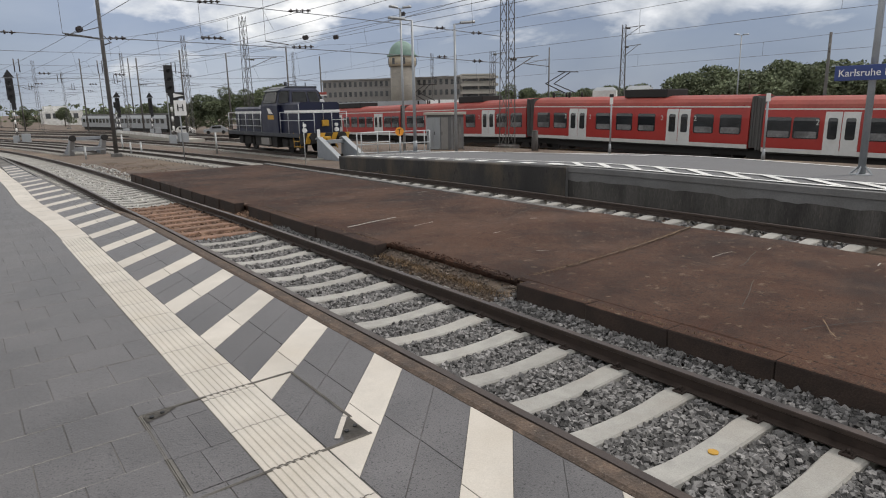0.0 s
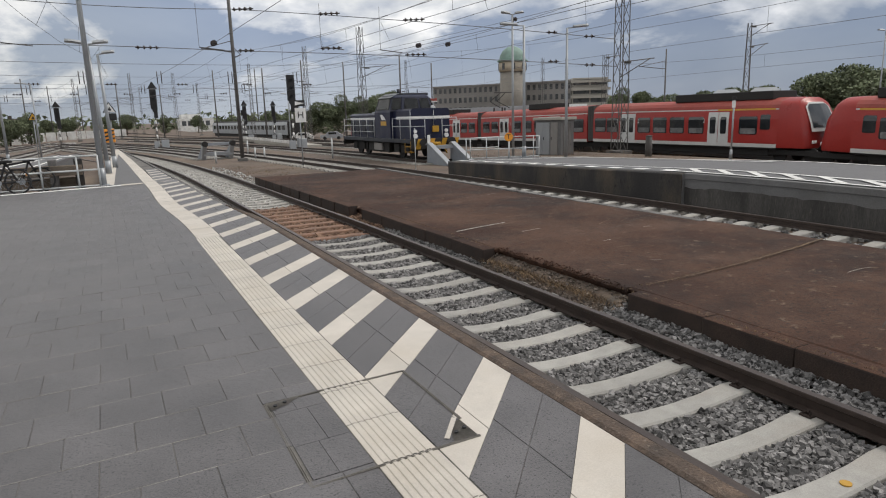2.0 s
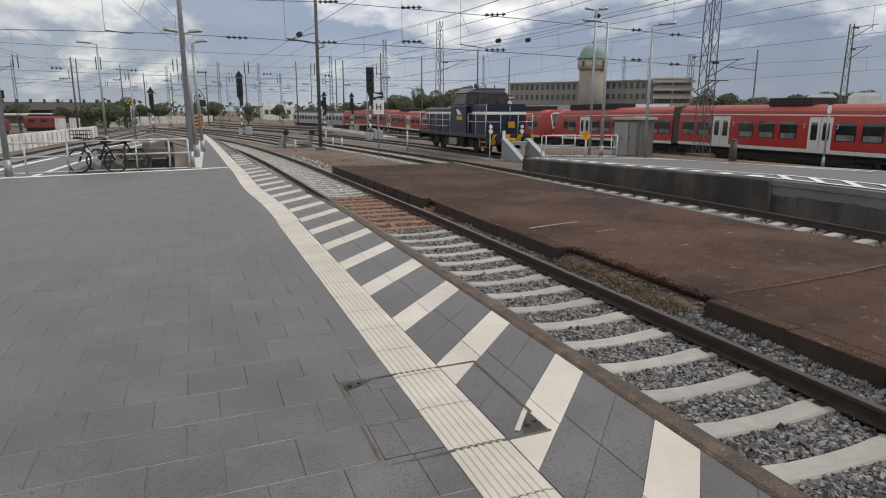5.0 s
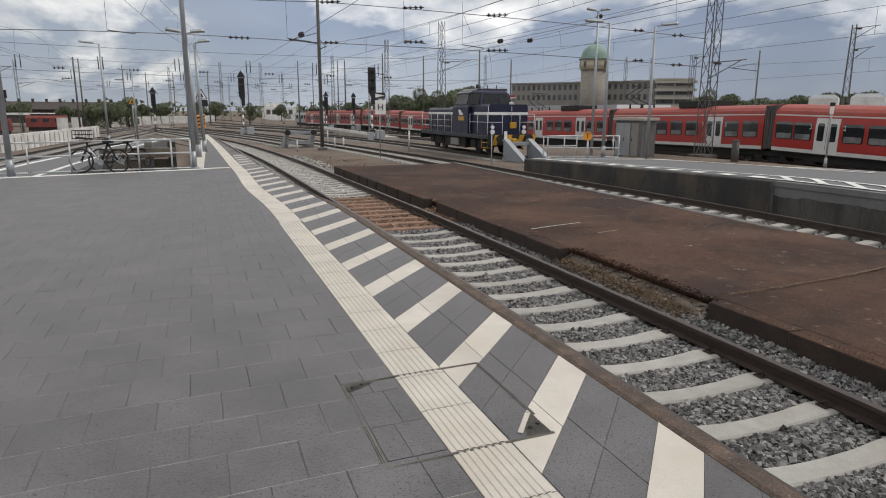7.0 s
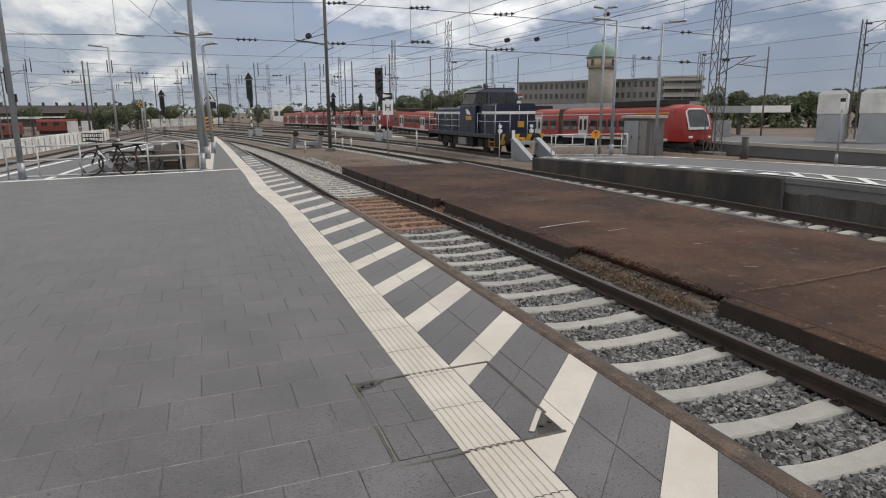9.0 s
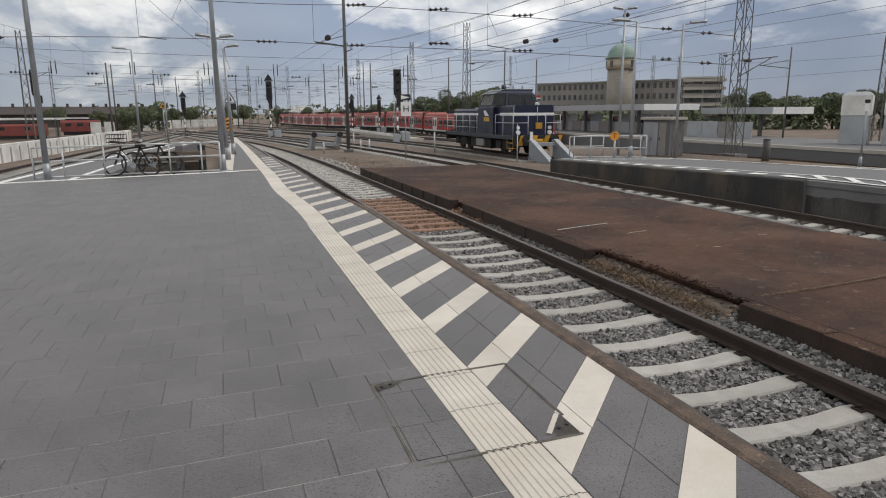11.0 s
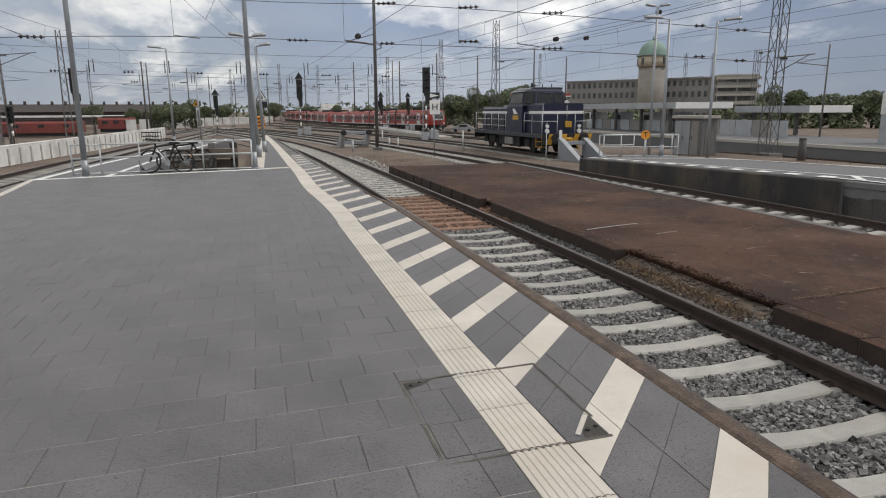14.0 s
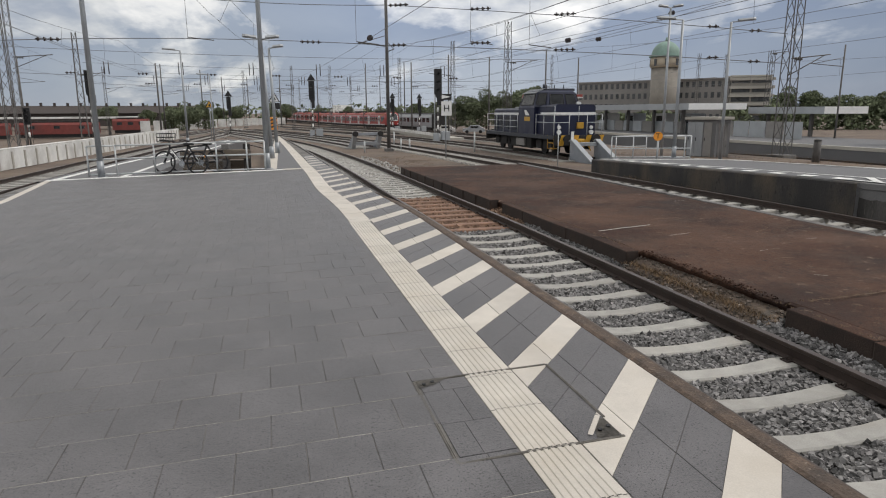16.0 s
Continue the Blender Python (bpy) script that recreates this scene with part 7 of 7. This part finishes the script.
def edge_band():
    """Slanting white and grey slabs between the guide strip and the kerb."""
    slope, period, white = 1.09, 0.946, 0.315
    n = 0
    for k in range(-12, 24):
        y0 = 1.40 + period * (k - 2)   # where a white slab meets x = 2.29
        for a, b, mat in ((0, white, "white_paver"), (white, white + 0.315, "paver"), (white + 0.315, period, "paver")):
            left = lambda x, o: y0 + o - slope * (2.29 - x)
            mid = 1.93 if mat == "paver" else 1.86
            for xa, xb in ((1.40, mid), (mid, 2.5)):
                pts = [(xa, left(xa, a)), (xb, left(xb, a)), (xb, left(xb, b)), (xa, left(xa, b))]
                yc = sum(p[1] for p in pts) / 4
                if yc > 22 or yc < -9.0:
                    continue
                e = EDGE(yc) - 0.004
                s = STRIP(yc) + (0.293 if yc < 6.3 else 0.305)
                pts = clip_poly(pts, lambda p: e - p[0])
                pts = clip_poly(pts, lambda p: p[0] - s) if len(pts) > 2 else pts
                if len(pts) < 3:
                    continue
                pts = shrink(pts, 0.004)
                z = lambda x: (fall(x) if yc < END else -0.012) + rnd.uniform(0, 0.001)
                bm = bmesh.new()
                top = [bm.verts.new((x, y, z(x))) for x, y in pts]
                low = [bm.verts.new((x, y, -0.08)) for x, y in pts]
                bm.faces.new(top)
                for i in range(len(pts)):
                    j = (i + 1) % len(pts)
                    bm.faces.new((top[i], low[i], low[j], top[j]))
                part("white_slab" if mat == "white_paver" else "grey_slab", bm, M[mat], PLATFORM)
                n += 1


edge_band()


def cover():
    """A pit cover: steel angle frame let into the paving, with lifting plates."""
    t = thing("pit_cover", "paved pit cover in a thin steel frame with lifting plates", "cover", (0, 0, 0))
    frame_mat = material("tarnished frame steel", (0.15, 0.14, 0.125), 0.7, 0.1, vary=0.35, scale=6, fine=60, bump=0.1)
    x0, x1, y0, y1, w = 0.965, 1.79, -0.05, 0.87, 0.010
    z = lambda x: fall(x) + 0.0065
    for a, b in (((x0, y0), (x0, y1)), ((x0, y0), (1.27, y0)), ((1.27, y0), (x1, y0)), ((x0, y1), (1.27, y1)), ((1.27, y1), (x1, y1)), ((x1, y1), (x1, y0 + 0.2))):
        d = Vector((b[0] - a[0], b[1] - a[1])).normalized()
        q = Vector((-d.y, d.x)) * w
        for off in (-0.004, 0.0045):
            bm = bmesh.new()
            o = Vector((-d.y, d.x)) * off
            top = [bm.verts.new((p[0] + o.x + s * q.x * 0.22, p[1] + o.y + s * q.y * 0.22, z(p[0]) - (0.0 if p[0] > 1.2 else 0.0055))) for p, s in ((a, -1), (b, -1), (b, 1), (a, 1))]
            low = [bm.verts.new((v.co.x, v.co.y, v.co.z - 0.03)) for v in top]
            bm.faces.new(top)
            for i in range(4):
                bm.faces.new((top[i], low[i], low[(i + 1) % 4], top[(i + 1) % 4]))
            part("frame_bar", bm, frame_mat, t, "thin tarnished steel bar")
    for k, (a, b, c, d) in enumerate(((x0 + 0.02, 1.262, 0.714, y1 - 0.012), (x0 + 0.02, 1.262, 0.324, 0.714), (x0 + 0.02, 1.262, 0.002, 0.324), (0.957, 1.262, y1 + 0.012, 1.036))):
        bm = bmesh.new()
        mid = (a + b) / 2 + (0.03 if k == 1 else -0.02)
        for l, r in ((a, mid - 0.0015), (mid + 0.0015, b)):
            vs = box(bm, (l, c, -0.06), (r, d - 0.003, 0))
            for v in vs:
                v.co.z += fall(v.co.x) + 0.0015
        part("cover_slab", bm, M["paver"], t)
    bm = bmesh.new()
    sheet(bm, [(x, y, fall(x) + 0.0025) for x, y in ((1.565, y0 + 0.012), (1.782, y0 + 0.012), (1.782, 0.16), (1.72, 0.30), (1.565, 0.16))])
    part("cover_slab", bm, M["paver"], t)
    for cx, cy, turn in ((1.035, 0.815, 0), (1.73, 0.04, 1)):
        bm = bmesh.new()
        pts = ((x0 + 0.012, y1 - 0.012), (x0 + 0.012, 0.77), (1.07, 0.80), (1.15, y1 - 0.012)) if not turn else ((1.78, y0 + 0.19), (1.72, y0 + 0.19), (1.655, y0 + 0.012), (1.78, y0 + 0.012))
        for v in pts:
            bm.verts.new((v[0], v[1], fall(v[0]) + 0.0055))
        bm.faces.new(list(bm.verts))
        bmesh.ops.solidify(bm, geom=bm.faces[:], thickness=0.004)
        part("lifting_plate", bm, frame_mat, t, "small steel lifting plate")
        for k in (-0.028, 0.028):
            bm = bmesh.new(); tube(bm, (cx + k, cy + k * 0.4, fall(cx) + 0.006), (cx + k, cy + k * 0.4, fall(cx) + 0.0135), 0.011, n=10); part("socket", bm, M["black"], t, "dark key socket")
    bm = bmesh.new()
    d = Vector((0.13, 0.17)); n = Vector((-0.17, 0.13)).normalized() * 0.013
    p = Vector((1.635, 0.0))
    sheet(bm, [(p.x - n.x, p.y - n.y, 0.012), (p.x + d.x - n.x, p.y + d.y - n.y, 0.014), (p.x + d.x + n.x, p.y + d.y + n.y, 0.014), (p.x + n.x, p.y + n.y, 0.012)])
    part("white_sliver", bm, M["white_paver"], t)


cover()


def stones(name, label, n, area, size, level, seed, skip=None, mat="ballast", flat=0.85):
    """Loose broken stones, all in one heap."""
    rng = np.random.default_rng(seed)
    base = np.array([(x, y, z) for z in (-1, 1) for y in (-1, 1) for x in (-1, 1)], float)
    tri = np.array([(0, 2, 3), (0, 3, 1), (4, 5, 7), (4, 7, 6), (0, 1, 5), (0, 5, 4), (2, 6, 7), (2, 7, 3), (0, 4, 6), (0, 6, 2), (1, 3, 7), (1, 7, 5)])
    p = np.stack([rng.uniform(area[0], area[1], n), rng.uniform(area[2], area[3], n)], 1)
    if skip is not None:
        p = p[~skip(p[:, 0], p[:, 1])]
    n = len(p)
    q = rng.normal(size=(n, 4)); q /= np.linalg.norm(q, axis=1)[:, None]
    w, x, y, z = q.T
    R = np.stack([1 - 2 * (y * y + z * z), 2 * (x * y - z * w), 2 * (x * z + y * w), 2 * (x * y + z * w), 1 - 2 * (x * x + z * z), 2 * (y * z - x * w), 2 * (x * z - y * w), 2 * (y * z + x * w), 1 - 2 * (x * x + y * y)], 1).reshape(n, 3, 3)
    s = size * np.minimum(rng.lognormal(0, 0.24, (n, 1, 1)), 1.5) * rng.uniform(0.55, 1.2, (n, 1, 3))
    v = base[None] * (1 + rng.uniform(-0.38, 0.12, (n, 8, 1))) * (1 + rng.uniform(-0.22, 0.22, (n, 8, 3))) * s * 1.1
    v = np.einsum("nij,nkj->nki", R, v)
    v[:, :, 2] *= flat
    v[:, :, 0] += p[:, :1]
    v[:, :, 1] += p[:, 1:]
    v[:, :, 2] += (level(p[:, 0], p[:, 1]) + rng.uniform(-0.026, 0.018, n))[:, None]
    f = (tri[None] + 8 * np.arange(n)[:, None, None]).reshape(-1, 3)
    me = bpy.data.meshes.new(name)
    me.vertices.add(n * 8)
    me.vertices.foreach_set("co", v.reshape(-1))
    me.loops.add(len(f) * 3)
    me.loops.foreach_set("vertex_index", f.reshape(-1))
    me.polygons.add(len(f))
    me.polygons.foreach_set("loop_start", np.arange(0, len(f) * 3, 3))
    me.polygons.foreach_set("use_smooth", np.zeros(len(f), bool))
    me.update(calc_edges=True)
    me.materials.append(M[mat])
    return tagged(new(name, me), label, "ballast", kind="stuff")


def over_sleeper(x, y):
    k = (y - (-3.0 + 0.136)) / 0.616
    on = np.abs(k - np.round(k)) * 0.616 < 0.118
    rail = (np.abs(np.abs(x - 4.09) - 0.7535) < 0.058)
    notch = (x > 5.14) & (y > 2.98) & (y < 5.72)
    return (on & (x > 2.8) & (x < 5.12)) | rail | notch


def bed_level(x, y):
    z = RAIL - 0.218 + 0 * x
    z = np.where(np.abs(x - 4.09) < 0.5, z - 0.010, z)
    z = np.where(x > 4.94, RAIL - 0.205 + 0.26 * np.clip(x - 5.06, 0, 0.4), z)
    return z - 0.009 * np.clip(y - 10, 0, 150)


stones("ballast_stones", "loose grey broken ballast stones in the near track", 52000, (3.0, 5.5, -2.2, 5.2), 0.0165, bed_level, 1, over_sleeper)
stones("ballast_stones", "loose grey broken ballast stones in the near track", 17000, (3.0, 5.4, 5.2, 9.6), 0.020, bed_level, 2, over_sleeper)
stones("ballast_stones", "rust-stained ballast stones between the sleepers", 5500, (3.0, 5.5, 9.6, 15), 0.028, bed_level, 3, over_sleeper, "ballast_rust")
stones("ballast_stones", "pale dusty ballast stones further along the track", 5000, (2.4, 5.6, 15, 34), 0.030, bed_level, 4, lambda x, y: over_sleeper(x, y) | (np.abs((y + 2.864) / 0.616 - np.round((y + 2.864) / 0.616)) * 0.616 < 0.16) | (np.abs(x - np.array([track_1(v) for v in y])) > 1.6), "ballast_pale")
stones("ballast_stones", "grey ballast stones in the track below the opposite wall", 7000, (9.9, 12.4, 1.5, 20), 0.03, lambda x, y: RAIL - 0.245 + 0 * x - 0.009 * np.clip(y - 10, 0, 150), 5, lambda x, y: (np.abs(np.abs(x - 10.9) - 0.7535) < 0.09) | (np.abs((y + 12.455) / 0.637 - np.round((y + 12.455) / 0.637)) * 0.637 < 0.15))


def broken_edge():
    """The collapsed stretch of the old platform: rubble, a frayed edge and dry grass."""
    slope = lambda x, y: -0.83 + np.clip((x - 5.08) / 0.42, 0, 1) * 0.22
    bm = bmesh.new()
    loft(bm, [[(5.0, y, -0.9), (5.22, y, -0.77 + 0.04 * noise.noise((y * 3, 1, 0))), (5.40, y, -0.65 + 0.05 * noise.noise((y * 3, 5, 0))), (5.60, y, -0.60)] for y in span(2.9, 5.75, 16)])
    part("eroded_bank", bm, M["ground"], OLD, "crumbling earth of the broken edge", kind="stuff")
    stones("rubble", "grey and brown rubble along the broken platform edge", 1300, (5.06, 5.5, 2.85, 5.75), 0.015, slope, 6, None, "rubble")
    stones("rubble", "crumbled asphalt pieces along the frayed edge", 450, (5.47, 5.60, 3.0, 5.72), 0.008, lambda x, y: -0.512 + 0 * x, 9, None, "slab")
    rng = np.random.default_rng(12)
    def tufts(label, spots, n, h):
        verts, faces = [], []
        for cx, cy, cz, sx, sy in spots:
            for _ in range(n):
                x, y = cx + rng.normal() * sx, cy + rng.normal() * sy
                a, b = rng.uniform(0, 6.28), rng.uniform(0.2, 1.1)
                t = h * rng.uniform(0.4, 1.2)
                dx, dy = math.cos(a) * t * b, math.sin(a) * t * b
                i = len(verts)
                w = 0.004 * (1 + h * 4)
                verts += [(x - w * math.sin(a), y + w * math.cos(a), cz), (x + w * math.sin(a), y - w * math.cos(a), cz), (x + dx, y + dy, cz + t * 0.7)]
                faces.append((i, i + 1, i + 2))
        me = bpy.data.meshes.new("dry_grass")
        me.from_pydata(verts, [], faces)
        me.materials.append(M["dry_grass"])
        tagged(new("dry_grass", me), label, "grass", kind="stuff")
    tufts("brown dry grass in the broken platform edge", [(5.38, y, -0.68, 0.10, 0.14) for y in span(3.1, 5.6, 16)], 230, 0.07)
    tufts("thin dry grass in the joints of the old platform", [(5.9 + k * 0.30, 2.88 + k * 0.012 + k * k * 0.002, -0.50, 0.12, 0.03) for k in range(14)] + [(5.45, y, -0.51, 0.02, 0.25) for y in span(6, 10.5, 10)] + [(5.43, y, -0.51, 0.015, 0.2) for y in span(-0.5, 2.8, 8)], 30, 0.035)
    tufts("dry straw-coloured grass on the earth beside the tracks", [(rng.uniform(5.2, 9.6), rng.uniform(23, 34), -1.0, 0.5, 0.5) for _ in range(30)] + [(rng.uniform(9, 13), rng.uniform(34, 46), -1.15, 0.6, 0.6) for _ in range(22)], 60, 0.14)
    tufts("tall dry grass against the dark ramp wall", [(12.25, y, -0.95, 0.06, 0.22) for y in (13.2, 13.6, 14.1, 15.4, 16.8, 17.3)], 80, 0.42)
    tufts("dry brown grass in front of the through track", [(rng.uniform(20, 29), rng.uniform(4, 34), -1.15, 0.8, 0.8) for _ in range(70)], 60, 0.2)
    crk = random.Random(6)
    def crack(x, y, a, n, w, mat, label, bent=0.3):
        bm = bmesh.new()
        rows = []
        for _ in range(n):
            rows.append([(x, y - w, -0.488), (x, y + w, -0.488)])
            a += crk.uniform(-bent, bent) - (0.0 if bent > 0.1 else (a - 0.6) * 0.5)
            x, y = x + 0.16 * math.cos(a), y + 0.16 * math.sin(a)
        loft(bm, rows)
        part("crack", bm, M[mat], OLD, label, kind="stuff")
    for k in range(26):
        crack(crk.uniform(5.9, 9.2), crk.uniform(-1.0, 14), crk.uniform(-0.3, 0.6), crk.randint(2, 5), crk.uniform(0.003, 0.008), "facade_pale" if k % 3 == 0 else "dry_grass", "thin pale crack")
    for k in range(10):
        crack(crk.uniform(5.9, 8.2), crk.uniform(-1.0, 12), crk.uniform(-0.4, 0.8), crk.randint(5, 12), 0.005, "wall_dark", "thin dark crack", 0.14)
    bm = bmesh.new()
    rows = []
    for k in range(60):
        f = k / 59
        x = 5.75 + 4.1 * f
        y = 2.87 + 0.15 * f + 0.38 * f * f + 0.03 * noise.noise((f * 25, 2, 0))
        w = max(0.0015, 0.004 + 0.012 * noise.noise((f * 60, 9, 0)) + 0.014 * f)
        rows.append([(x, y - w, -0.489), (x, y + w, -0.489)])
    loft(bm, rows)
    part("crack", bm, M["dry_grass"], OLD, "grassy joint across the slab", kind="stuff")
    bm = bmesh.new()
    pts = [(5.6, 7.22), (6.12, 7.37), (6.78, 7.52)]
    loft(bm, [[(x, y - 0.02, -0.488), (x, y + 0.02, -0.488)] for x, y in pts])
    part("pale_joint", bm, M["facade_pale"], OLD, "pale filled crack", kind="stuff")


broken_edge()


def yellow_mark():
    bm = bmesh.new(); tube(bm, (4.17, -0.43, RAIL - 0.208), (4.17, -0.43, RAIL - 0.196), 0.035, n=12)
    tagged(part("paint_mark", bm, M["yellow"]), "round yellow paint dot on a concrete sleeper", "mark")


yellow_mark()


# ---- what moves ----
def motions():
    key_train()


motions()
